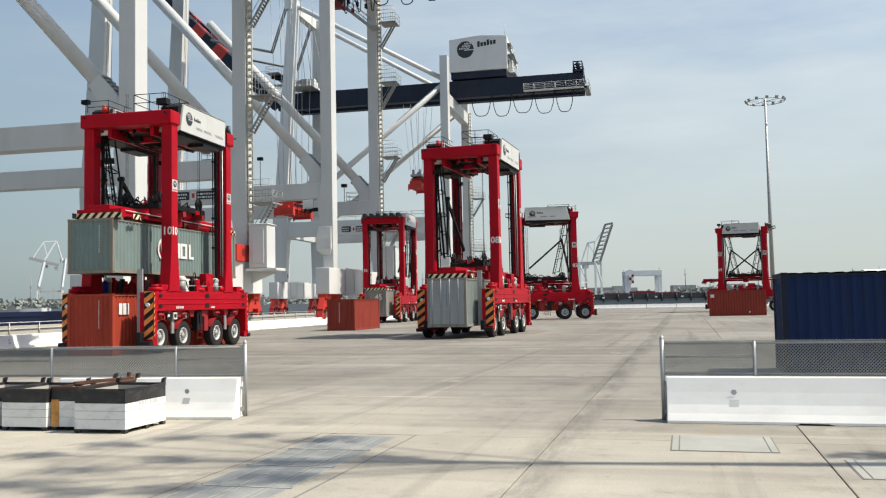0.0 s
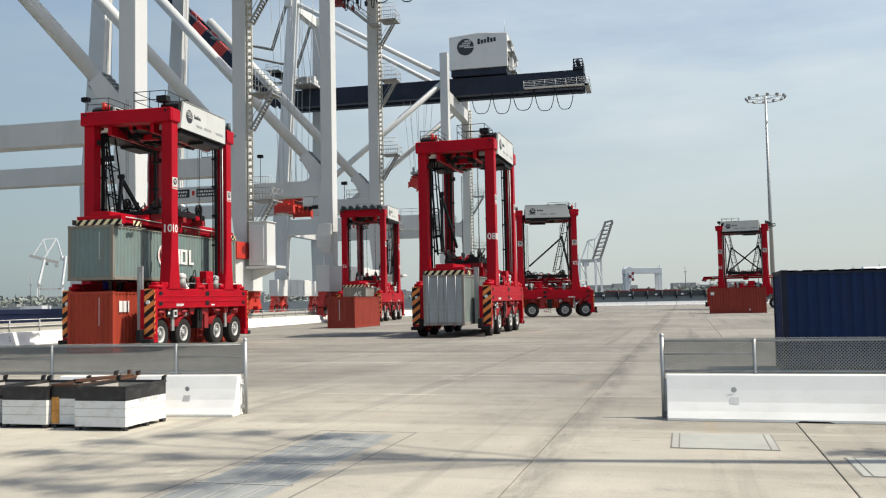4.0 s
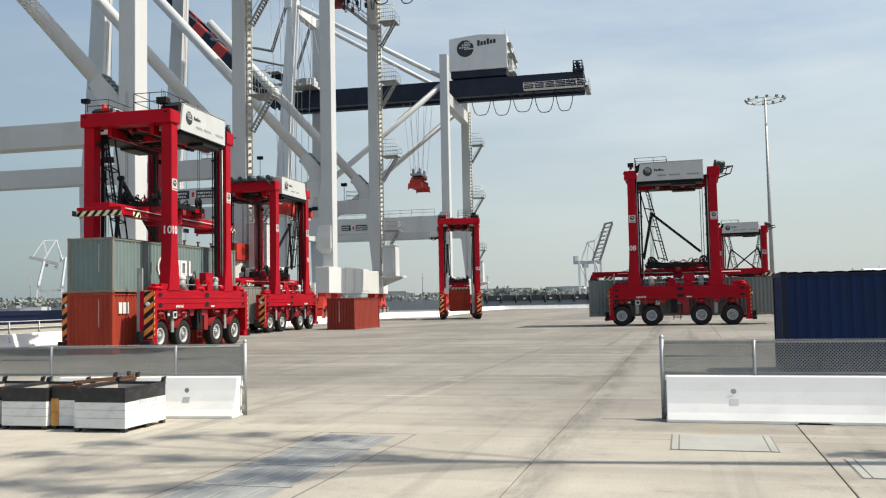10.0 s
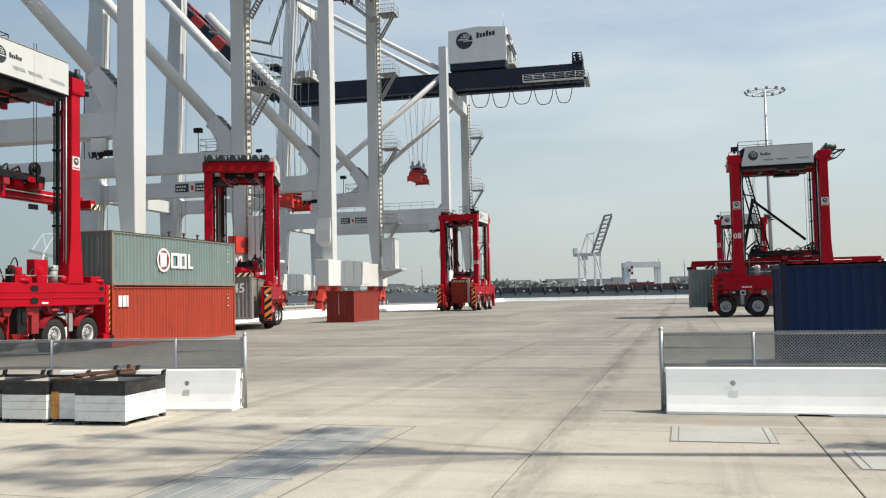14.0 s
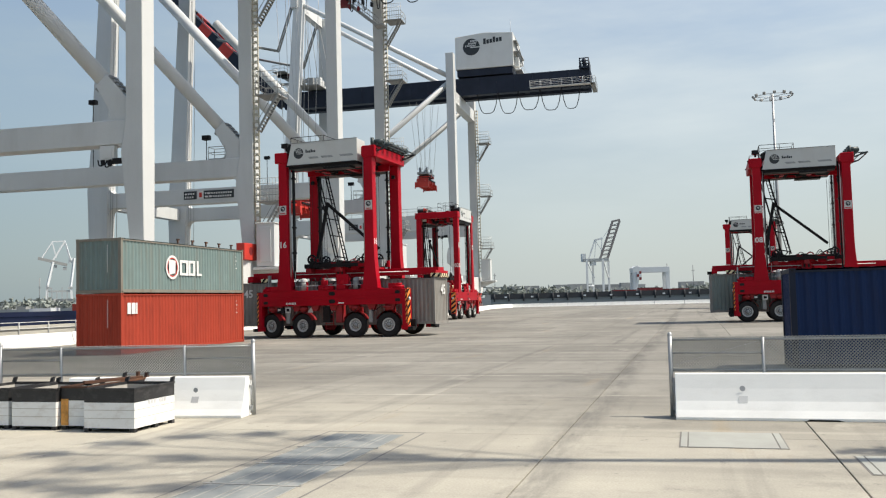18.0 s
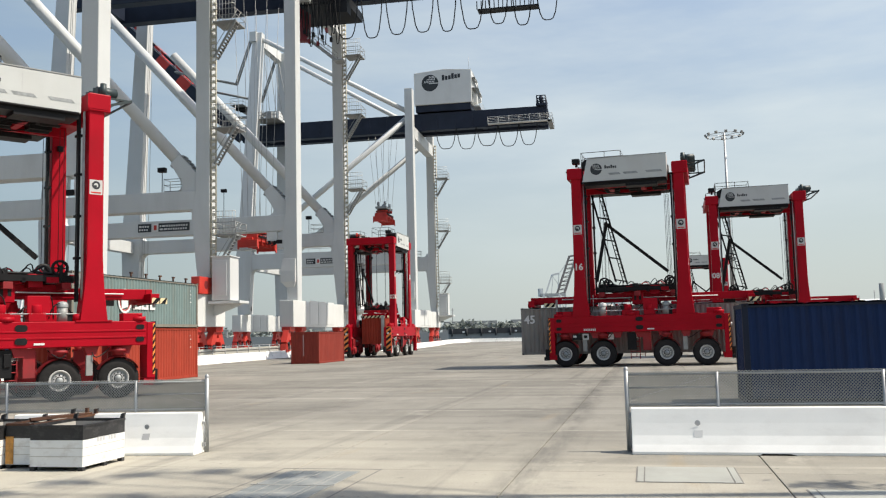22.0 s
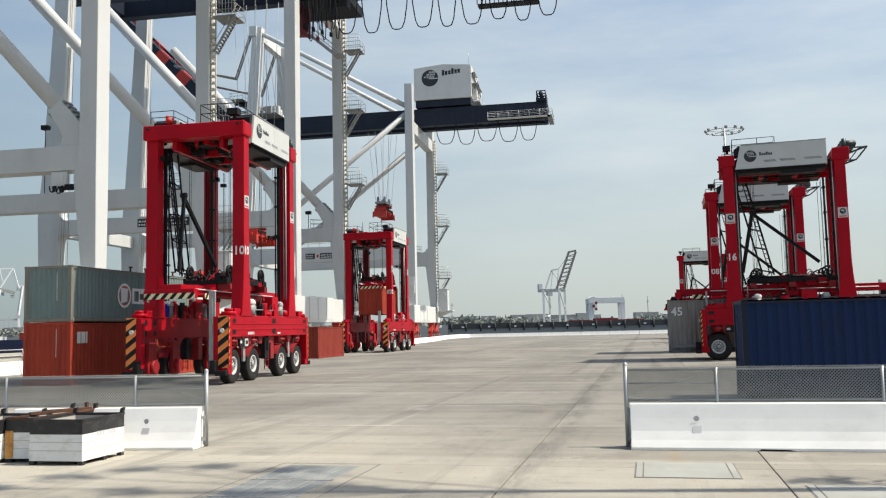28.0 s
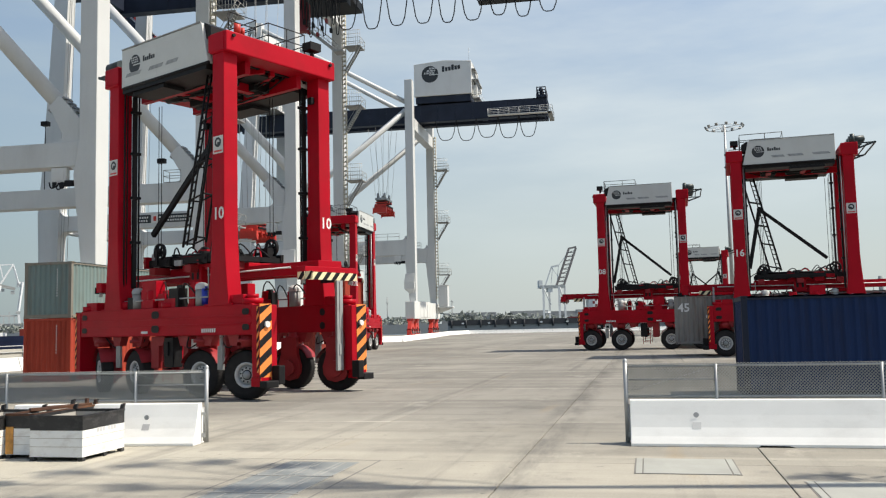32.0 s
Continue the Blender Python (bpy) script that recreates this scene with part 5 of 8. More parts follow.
        for k in range(15):
            c_.box(FRAME / 2 - 5.0, FRAME / 2 - 4.9, -28.0 + k * 0.5, -27.9 + k * 0.5, 39.3, 40.3)
        part("cable_basket", c_, BLACK, root, "black grated cable basket") if style == "b" else None
    # access tower on the far leg: rack, ladder and small galleries
    s = Shape()
    for y in (-0.78, -1.25):
        s.tube((FRAME - 0.6, y, 7.0), (FRAME - 0.6, y, height), 0.07, 6)
    z = 7.2
    while z < height:
        s.box(FRAME - 0.72, FRAME - 0.5, -1.3, -0.7, z, z + 0.09).box(FRAME - 0.74, FRAME - 0.5, -1.2, -0.95, z + 0.1, z + 0.24)
        z += 0.62
    part("lift_rack", s, material("cream_steel", (0.50, 0.47, 0.38), 0.6, 0.1, 0.15, 3, 30) if "cream_steel" not in bpy.data.materials else bpy.data.materials["cream_steel"], root, "cream rack with rungs up the leg")
    part("lift_car", Shape().box(FRAME - 1.6, FRAME + 0.3, -3.05, -1.3, 5.6, 9.5).box(FRAME - 1.66, FRAME - 1.58, -2.75, -1.6, 6.0, 9.2).box(FRAME - 1.7, FRAME + 0.4, -3.15, -1.25, 9.5, 9.6).box(FRAME - 1.7, FRAME + 0.4, -4.0, -1.0, 5.3, 5.55).prism([(-3.9, 5.3), (-1.0, 5.3), (-1.0, 4.2)], "x", FRAME - 0.6, FRAME - 0.4), CRANE, root, "pale boxy lift cabin", bevel=0.05)
    for z0 in (11.6, 21.5, 31.5, 39.6):
        if z0 + 5 > height + 2:
            continue
        gallery(root, FRAME - 1.2, FRAME + 1.2, -3.4, -1.2, z0, STAIRGREY)
        s = Shape()
        for o in (-1.1, -0.3):
            s.beam((FRAME + o, -3.4, z0), (FRAME + o, -1.3, z0 - 3.4), 0.07, 0.2).tube((FRAME + o, -3.6, z0 + 1.0), (FRAME + o, -1.4, z0 - 2.4), 0.03, 4)
        for k in range(13):
            f = (k + 0.5) / 13
            s.box(FRAME - 1.1, FRAME - 0.3, -3.5 + 2.1 * f, -3.25 + 2.1 * f, z0 - 3.4 * f - 0.02, z0 - 3.4 * f + 0.02)
        part("stair", s, STAIRGREY, root)
        s = Shape()
        for k in range(8):
            s.tube((FRAME - 1.2, -3.4 + k * 0.31, z0), (FRAME - 1.2, -3.4 + k * 0.31, z0 + 2.1), 0.025, 4)
        for z in (1.6, 2.1):
            s.tube((FRAME - 1.2, -3.4, z0 + z), (FRAME - 1.2, -1.2, z0 + z), 0.03, 4)
        tagged(part("cage", s, STEEL, root), kind="stuff")
    # signs on the portal beam
    for k, wd in enumerate((1.65, 0.7, 3.8) if style != "a" else ()):
        y1 = (18.5, 16.7, 15.95)[k]
        b_ = Shape().box(-0.75, -0.705, y1 - wd, y1, beam_z0 + 0.55, beam_z0 + 1.5)
        if k == 1:
            b_.box(-0.76, -0.74, y1 - wd * 0.75, y1 - wd * 0.25, beam_z0 + 0.75, beam_z0 + 1.3, 1)
        else:
            for r_ in range(2):
                y2 = y1 - 0.15
                while y2 > y1 - wd + 0.35:
                    w_ = 0.18 + 0.22 * ((r_ * 7 + int(y2 * 10)) % 3) / 2
                    b_.box(-0.76, -0.74, max(y2 - w_, y1 - wd + 0.1), y2, beam_z0 + 0.7 + r_ * 0.38, beam_z0 + 0.9 + r_ * 0.38, 1)
                    y2 -= w_ + 0.12
        tagged(part("sign_board", b_, [LOGO if k != 1 else C_WHITE, C_WHITE if k != 1 else CRANERED], root, "dark sign board with white bars" if k != 1 else "white square sign with a red mark"), kind="stuff")
    # flood lamps and handrail on the beam
    for ya, ha in ((4.4, 2.0), (16.5, 6.3)) if style != "c" else ():
        s = Shape().tube((FRAME, ya, beam_z1), (FRAME, ya, beam_z1 + ha), 0.04, 6).box(FRAME - 0.25, FRAME + 0.25, ya - 0.36, ya + 0.36, beam_z1 + ha, beam_z1 + ha + 0.42)
        s.box(FRAME - 0.32, FRAME - 0.26, ya - 0.3, ya + 0.3, beam_z1 + ha + 0.04, beam_z1 + ha + 0.3)
        part("flood_lamp", s, BLACK, root)
    gallery(root, FRAME - 0.6, FRAME + 0.6, 2.2, 3.9, beam_z1 + 0.1, STAIRGREY)
    s = Shape().box(-0.66, -0.3, 1.7, 2.9, 12.95, 14.0).box(-0.7, -0.66, 1.9, 2.6, 13.1, 13.8)
    part("hanging_cabinet", s, CRANEW, root, "white cabinet hung under the portal beam", bevel=0.02)
    s = Shape().box(-0.88, -0.7, 1.05, 1.7, 12.6, 13.02).box(-0.86, -0.7, 1.8, 2.05, 12.5, 12.9).box(-0.84, -0.72, 2.5, 2.68, 12.55, 12.95)
    for k in range(5):
        loop(s, -0.8, 1.5 + k * 0.24, 1.9 + k * 0.26, 12.95 - 0.05 * (k % 2), 0.3 + 0.12 * (k % 3), 0.05)
    tagged(part("cable_bundle", s, BLACK, root, "dark cables hung under the portal beam"), kind="stuff")
    if style == "a":
        s = Shape().box(FRAME - 3.4, FRAME - 0.9, -1.0, -0.2, 6.2, 7.7)
        part("reel_cabinet", s, CRANERED, root, "red cabinet with a round mark on the sill", bevel=0.03)
        part("round_mark", Shape().turn([(0.0, -1.01), (0.38, -1.01)], 20, "y", 0, (FRAME - 2.1, 0, 7.0)), DEEPRED, root, "dark red round mark on the cabinet")
    part("round_mark", Shape().turn([(0.0, -0.712), (0.42, -0.712)], 20, "y", 0, (FRAME - 0.2, 0, 7.6)), DEEPRED, root, "dark red round mark on the leg")
    part("junction_box", Shape().loft([(7.7, (-0.78, 0.4, -0.3, 0.6)), (8.3, (-0.98, 0.5, -0.5, 1.2)), (9.5, (-0.98, 0.5, -0.5, 1.25)), (10.9, (-0.84, 0.5, -0.5, 1.0))]), CRANEW, root, "pale collar box round the leg", bevel=0.03) if style != "a" else None
    hz = 38.1
    if style == "c":
        gh = Shape()
        for h in (0.6, 1.1):
            gh.tube((-0.7, 2.0, beam_z1 + h), (-0.7, GAUGE - 2, beam_z1 + h), 0.035, 5)
        for k in range(14):
            gh.tube((-0.7, 2.0 + k * 2.0, beam_z1), (-0.7, 2.0 + k * 2.0, beam_z1 + 1.1), 0.03, 5)
        part("handrail", gh, STEEL, root)
        h = Shape().box(FRAME / 2 - 4.6, FRAME / 2 + 4.6, -10.25, 0.0, hz + 4.3, hz + 9.95)
        h.prism([(-10.25, hz + 9.93), (0.0, hz + 9.93), (0.0, hz + 10.1), (-5.3, hz + 10.55), (-10.25, hz + 10.15)], "x", FRAME / 2 - 4.6, FRAME / 2 + 4.6)
        hs = part("machinery_house", h, CRANEW, root, "white machinery house with a dark round logo", bevel=0.06)
        part("house_bed", Shape().box(FRAME / 2 - 4.3, FRAME / 2 + 4.3, -10.0, -0.2, hz + 3.1, hz + 4.28), NAVY, hs, "dark frame under the house")
        s = Shape()
        for o in (-3.9, -2.9):                            # stair and landings up the end wall
            s.beam((FRAME / 2 + o, -10.4, hz + 8.6), (FRAME / 2 + o, -11.6, hz + 4.6), 0.1, 0.3).tube((FRAME / 2 + o, -10.5, hz + 9.6), (FRAME / 2 + o, -11.7, hz + 5.6), 0.04, 5)
        s.box(FRAME / 2 - 4.4, FRAME / 2 + 2.0, -11.3, -10.3, hz + 6.7, hz + 6.85).box(FRAME / 2 - 4.4, FRAME / 2 - 1.0, -10.9, -10.3, hz + 8.6, hz + 8.75)
        part("end_stair", s, STAIRGREY, hs)
        l = Shape()
        xx = FRAME / 2 - 4.612
        l.turn([(0.0, xx), (1.5, xx)], 28, "x", 0, (0, -2.9, hz + 8.15))
        part("emblem", l, LOGO, hs, "dark round emblem")
        l = Shape()                                    # slanting pale dashes over the upper half, one gap to the edge
        for r_, (y0, n_) in enumerate(((-3.3, 5), (-2.9, 6), (-2.4, 7))):
            for k in range(n_):
                a = y0 + 0.6 - k * 0.26 * (1 if r_ < 2 else 1.05)
                z_ = hz + 9.05 - r_ * 0.42
                l.poly([(xx - 0.012, a, z_), (xx - 0.012, a - 0.16, z_), (xx - 0.012, a - 0.26, z_ + 0.3), (xx - 0.012, a - 0.1, z_ + 0.3)], [(0, 1, 2, 3)])
        l.box(xx - 0.012, xx - 0.004, -4.45, -2.7, hz + 7.98, hz + 8.14)
        tagged(part("emblem_stripe", l, CRANEW, hs, "fine white stripes"), kind="stuff")
        l = Shape()
        for k in range(6):
            z_ = hz + 8.45 + 0.06 * k
            l.box(xx - 0.006, xx, -5.5 - k * 0.56, -5.05 - k * 0.56, z_, z_ + (1.0 if k in (0, 3) else 0.72))
        tagged(part("lettering", l, LOGO, hs, "dark lettering bars"), kind="stuff")
        s = Shape()
        gallery(root, FRAME / 2 - 4.4, FRAME / 2 + 4.4, -11.6, -10.5, hz + 3.6, CRANEW)
        for k in range(3):
            part("air_unit", Shape().box(FRAME / 2 - 3.5 + k * 2.6, FRAME / 2 - 2.0 + k * 2.6, -11.0, -10.4, hz + 4.4 + k * 0.8, hz + 6.0 + k * 0.8), CRANEW, hs)
        s = Shape()
        for k in range(8):
            s.tube((FRAME / 2 - 4.5, -10.2 + k * 1.4, hz + 9.7), (FRAME / 2 - 4.5, -10.2 + k * 1.4, hz + 10.3), 0.03, 4)
        s.tube((FRAME / 2 - 4.0, -9.8, hz + 9.7), (FRAME / 2 - 4.0, -9.8, hz + 12.6), 0.03, 4)
        part("roof_posts", s, STEEL, hs)
        letters("crane_number", "6", 1.2, LOGO, root, Matrix.Translation((-0.1, GAUGE - 1.78, 7.2)) @ pose(0, 0, 0, 90, 0, 0), "dark painted number")
        # apex frame, back stays and raised boom
        for ix, x in enumerate((3.0, FRAME - 3.0)):
            part("back_stay", Shape().tube((x, GAUGE - 1.4, height + 19.2), (x - 2.4 * (1 if ix == 0 else -1), 0.3, height + 2.4), 0.42, 12), CRANEW, root)
            for o in (-0.35, 0.35):
                part("link_rod", Shape().tube((x + o, GAUGE - 0.8, height + 19.0), (x + o, GAUGE + 2.2, height + 10.4), 0.15, 8).tube((x + o, GAUGE + 2.2, height + 10.4), (x + o, GAUGE + 14.2, height + 13.6), 0.17, 8), STAIRGREY, root, "grey folded link rod")
        part("apex_beam", Shape().box(1.8, FRAME - 1.8, GAUGE - 2.1, GAUGE - 0.8, height + 17.8, height + 19.6), CRANEW, root)
        # service platform behind the apex frame, with boxes and stay ropes
        gallery(root, 1.5, FRAME - 1.5, GAUGE - 6.0, GAUGE - 2.4, height + deep + 0.3, STAIRGREY)
        rc = random.Random(9)
        for k in range(11):
            a, b_, h_ = 2.6 + k * 1.15, GAUGE - 5.6 + rc.uniform(0, 2.2), rc.uniform(0.7, 2.9)
            part("cabinet", Shape().box(a, a + rc.uniform(0.6, 1.05), b_, b_ + rc.uniform(0.6, 1.2), height + deep + 0.3, height + deep + 0.3 + h_), CRANEW if k % 3 else STAIRGREY, root, bevel=0.03)
        for k in range(5):
            part("stay_rope", Shape().tube((3.6 + k * 2.4, GAUGE - 1.8, height + 18.6), (3.8 + k * 2.3, GAUGE - 2.6 - 0.5 * k, height + deep + 0.4), 0.045, 5), STAIRGREY, root)
        for k in range(9):                                # sheaves, motors and rails at the boom hinge
            a, z_ = 2.4 + rc.uniform(0, 12), height + deep + rc.uniform(0.6, 4.2)
            part("hinge_gear", Shape().box(a, a + rc.uniform(0.4, 1.2), GAUGE + rc.uniform(-0.6, 1.6), GAUGE + 2.6, z_, z_ + rc.uniform(0.25, 0.7)), STAIRGREY if k % 2 else BLACK, root)
        gallery(root, 1.5, FRAME - 1.5, GAUGE + 0.4, GAUGE + 2.8, height + deep + 3.2, STAIRGREY)
        ca, sa = math.cos(radians(44)), math.sin(radians(44))
        for x in (FRAME / 2 - 3.0, FRAME / 2 + 3.0):
            bo = part("raised_boom", Shape().beam((x, GAUGE + 2.5, height + 1.2), (x, GAUGE + 2.5 + 53 * ca, height + 1.2 + 53 * sa), 1.2, 2.2), NAVY, root, "raised navy boom")
            for k in (14.5, 20.5, 26.5, 32.5):
                part("red_band", Shape().beam((x, GAUGE + 2.5 + k * ca, height + 1.2 + k * sa), (x, GAUGE + 2.5 + (k + 2.8) * ca, height + 1.2 + (k + 2.8) * sa), 1.22, 2.22), CRANERED, bo)
        s = Shape()
        for k in range(12):
            p = Vector((FRAME / 2 - 4.2, GAUGE + 2.5 + k * 4.4 * ca, height + 2.6 + k * 4.4 * sa))
            q = Vector((FRAME / 2 - 4.2, GAUGE + 2.5 + (k + 1) * 4.4 * ca, height + 2.6 + (k + 1) * 4.4 * sa))
            s.tube(p, q, 0.05, 4).tube(p + Vector((0, 0, 1.1)), q + Vector((0, 0, 1.1)), 0.05, 4).tube(p, p + Vector((0, 0, 1.1)), 0.05, 4)
        tagged(part("boom_handrail", s, STEEL, root), kind="stuff")
    if lift:
        ly, lz = lift
        s = Shape().box(FRAME / 2 - 3.0, FRAME / 2 + 3.0, ly - 0.55, ly + 0.55, lz, lz + 0.9)
        sp = part("spreader", s, CRANERED, root, "red lifting spreader on ropes", bevel=0.03)
        for x in (-3.0, 3.0):
            part("end_beam", Shape().box(FRAME / 2 + x - 0.3, FRAME / 2 + x + 0.3, ly - 1.25, ly + 1.25, lz - 0.3, lz + 0.6), CRANERED, sp, bevel=0.02)
            for y in (-1.15, 1.15):
                part("flipper", Shape().beam((FRAME / 2 + x, ly + y, lz), (FRAME / 2 + x, ly + y * 1.1, lz - 0.5), 0.3, 0.12), CRANERED, sp)
        part("upper_frame", Shape().box(FRAME / 2 - 2.2, FRAME / 2 + 2.2, ly - 1.0, ly + 1.0, lz + 0.5, lz + 1.3), CRANERED, sp, bevel=0.03)
        for x in (-2.6, -1.3, 0.0, 1.3, 2.6):
            part("rib", Shape().prism([(ly - 1.25, lz - 0.1), (ly + 1.25, lz - 0.1), (ly + 1.0, lz + 1.35), (ly - 1.0, lz + 1.35)], "x", FRAME / 2 + x - 0.06, FRAME / 2 + x + 0.06), CRANERED, sp)
        for y in (-1.12, 1.12):
            part("hose_tray", Shape().box(FRAME / 2 - 2.3, FRAME / 2 + 2.3, ly + y - 0.06, ly + y + 0.06, lz + 0.95, lz + 1.2), BLACK, sp)
        for k in range(5):
            part("motor_block", Shape().box(FRAME / 2 - 1.9 + k * 0.8, FRAME / 2 - 1.5 + k * 0.8, ly - 1.1, ly + 1.1, lz + 1.6, lz + 1.8 + (k % 3) * 0.2), BLACK if k % 2 else CRANERED, sp)
        s = Shape().box(FRAME / 2 - 2.4, FRAME / 2 + 2.4, ly - 1.0, ly + 1.0, lz + 2.1, lz + 2.5)
        for x in (-1.7, 1.7):
            for y in (-0.6, 0.6):
                s.turn([(0.0, y - 0.12), (0.55, y - 0.12), (0.55, y + 0.12), (0.0, y + 0.12)], 12, "y", 0, (FRAME / 2 + x, ly, lz + 2.9))
        part("head_block", s, GREYPAINT, sp, "grey rope head block")
        s = Shape()
        for x in (-2.0, 2.0):
            for y in (-1.0, -0.3, 0.4, 1.0):
                s.tube((FRAME / 2 + x, ly + y, lz + 2.9), (FRAME / 2 + x, ly + y * 2.2, height), 0.03, 4)
        part("hoist_rope", s, STEEL, sp, "thin steel ropes")
    return root


def on_rail(bearing):
    """Place on the land-side rail seen under x / y = bearing."""
    y = -39.8 / (bearing - math.tan(radians(YARD)))
    return pose(bearing * y, y, 0, 0, 0, 90 - CRANE_HEAD)


_far0 = on_rail(-0.603).translation
crane(pose(_far0.x - math.sin(radians(CRANE_HEAD)) * FRAME, _far0.y - math.cos(radians(CRANE_HEAD)) * FRAME, 0, 0, 0, 90 - CRANE_HEAD), "light grey ship-to-shore crane on red bogies beside the quay", "a", 42.3)
crane(on_rail(-0.355), "light grey ship-to-shore crane with round braces and an access rack", "a", 42.3)
crane(on_rail(-0.129), "light grey ship-to-shore crane with a navy girder and cable loops", "b", 44.6, lift=(7.95, 13.4))
crane(on_rail(0.0065), "ship-to-shore crane with a white machinery house and raised boom", "c", 37.9, lift=(7.0, 22.6))


# ---- barriers and fences ----
def k_rail(length, m, label, group, hole=None, patch=None):
    """Concrete safety barrier along x, front face towards -y."""
    root = base("concrete_barrier", m, label, "barrier", group)
    s = Shape().prism([(-0.34, 0.0), (0.34, 0.0), (0.34, 0.05), (0.275, 0.17), (0.21, 0.32), (0.146, 0.53), (0.08, 0.785), (-0.08, 0.785), (-0.146, 0.53), (-0.21, 0.32), (-0.275, 0.17), (-0.34, 0.05)], "x", 0.02, length - 0.02)
    part("body", s, BARRIER, root, bevel=0.012)
    if hole:
        for x in hole:
            part("lifting_hole", Shape().turn([(0.0, -0.16), (0.048, -0.16)], 14, "y", 0, (x, -0.004, 0.53)), GREYTEXT if patch else GREYPAINT, root)
            part("patch", Shape().poly([(x - 0.08, -0.226, 0.29), (x + 0.07, -0.226, 0.29), (x + 0.08, -0.188, 0.405), (x - 0.065, -0.188, 0.405)], [(0, 1, 2, 3)]), patch or GREYTEXT, root, "grey rectangular patch")
    # shadow line of the drain slot, put on as a thin black strip
    s = Shape()
    s.prism([(length * 0.35, 0.0), (length * 0.35 + 0.62, 0.0), (length * 0.35 + 0.5, 0.028), (length * 0.35 + 0.05, 0.034)], "y", -0.344, -0.32)
    part("slot_shadow", s, BLACK, root)
    return root


VDIR = -YARD
k_rail(6.1, pose(3.95, 15.75, 0, 0, 0, VDIR), "white-painted concrete road barrier with a lifting hole", "barriers by the gateway", (1.15, 4.6), C_WHITE)
k_rail(6.1, pose(3.95 + 6.12 * UY, 15.75 - 6.12 * UX, 0, 0, 0, VDIR), "white-painted concrete road barrier with a lifting hole", "barriers by the gateway", (1.15, 4.6), C_WHITE)
k_rail(3.9, pose(-4.05 - 3.9 * 0.985, 17.42 + 3.9 * 0.17, 0, 0, 0, -9.8), "white-painted concrete road barrier behind the bins", "barriers by the gateway", (2.85,))


def chain_fence(x, y, turn, posts, label, wire=0.0062):
    """Low chain-link fence; posts are metres along x from its start."""
    L = posts[-1]
    root = base("chain_link_fence", pose(x, y, 0, 0, 0, turn), label, "fence", "fences by the gateway")
    for i, p in enumerate(posts):
        end = i in (0, len(posts) - 1)
        s = Shape().tube((p, 0, 0), (p, 0, 1.46 if end else 1.4), 0.04 if end else 0.03, 10)
        s.turn([(0.047, 1.45), (0.042, 1.48), (0.02, 1.51), (0.0, 1.515)], 10, "z", 0, (p, 0, 0)) if end else None
        part("post", s, STEEL, root)
    for z in (0.83, 1.37):
        part("rail", Shape().tube((0, 0, z), (L, 0, z), 0.018, 8), STEEL, root)
    for a, b in ((posts[0], posts[1]), (posts[-2], posts[-1])):
        part("truss_rod", Shape().tube((a, 0.01, 0.9 if a == posts[0] else 1.36), (b, 0.01, 1.36 if a == posts[0] else 0.9), 0.008, 5), STEEL, root)
        part("brace_rail", Shape().tube((a, 0, 1.13), (b, 0, 1.13), 0.016, 6), STEEL, root)
    mesh = Shape()
    z0, z1, pitch = 0.79, 1.42, 0.056
    n = int(L / pitch)
    rows = int((z1 - z0) / pitch) * 2
    hz = (z1 - z0) / rows
    for i in range(n):
        for d in (0, 1):
            pts = []
            for k in range(rows + 1):
                off = pitch / 2 if k % 2 else pitch * d
                pts.append((i * pitch + (off if d == 0 else off), 0.004 * (1 if k % 2 else -1), z0 + k * hz))
            for p, q in zip(pts, pts[1:]):
                w_ = wire
                mesh.poly([(p[0] - w_, p[1], p[2]), (p[0], p[1] - w_, p[2]), (p[0] + w_, p[1], p[2]), (q[0] - w_, q[1], q[2]), (q[0], q[1] - w_, q[2]), (q[0] + w_, q[1], q[2])],
                          [(0, 1, 4, 3), (1, 2, 5, 4)])
    tagged(part("wire_mesh", mesh, WIRE, root, "woven grey wire mesh"), kind="stuff")
    return root


chain_fence(-4.0 - 5.68 * 0.985, 17.62 + 5.68 * 0.17, -9.8, (0.0, 1.42, 4.2, 5.68), "low grey chain-link fence behind a concrete barrier", 0.0122)
chain_fence(3.94, 15.88, VDIR, (0.0, 1.58, 4.3, 6.7, 9.1, 11.5), "low grey chain-link fence beside the gateway", 0.0104)
s = Shape().tube((0, 0, 0.05), (0, 0, 0.7), 0.016, 6).box(-0.03, 0.03, -0.02, 0.02, 0.12, 0.2).box(-0.03, 0.03, -0.02, 0.02, 0.55, 0.6)
tagged(part("drop_rod", s, STEEL, at=pose(3.97, 15.83, 0)), "grey steel gate drop rod at the fence post", "gate rod")
tagged(part("drop_rod", s, STEEL, at=pose(-4.02, 17.47, 0)), "grey steel gate drop rod at the fence post", "gate rod")


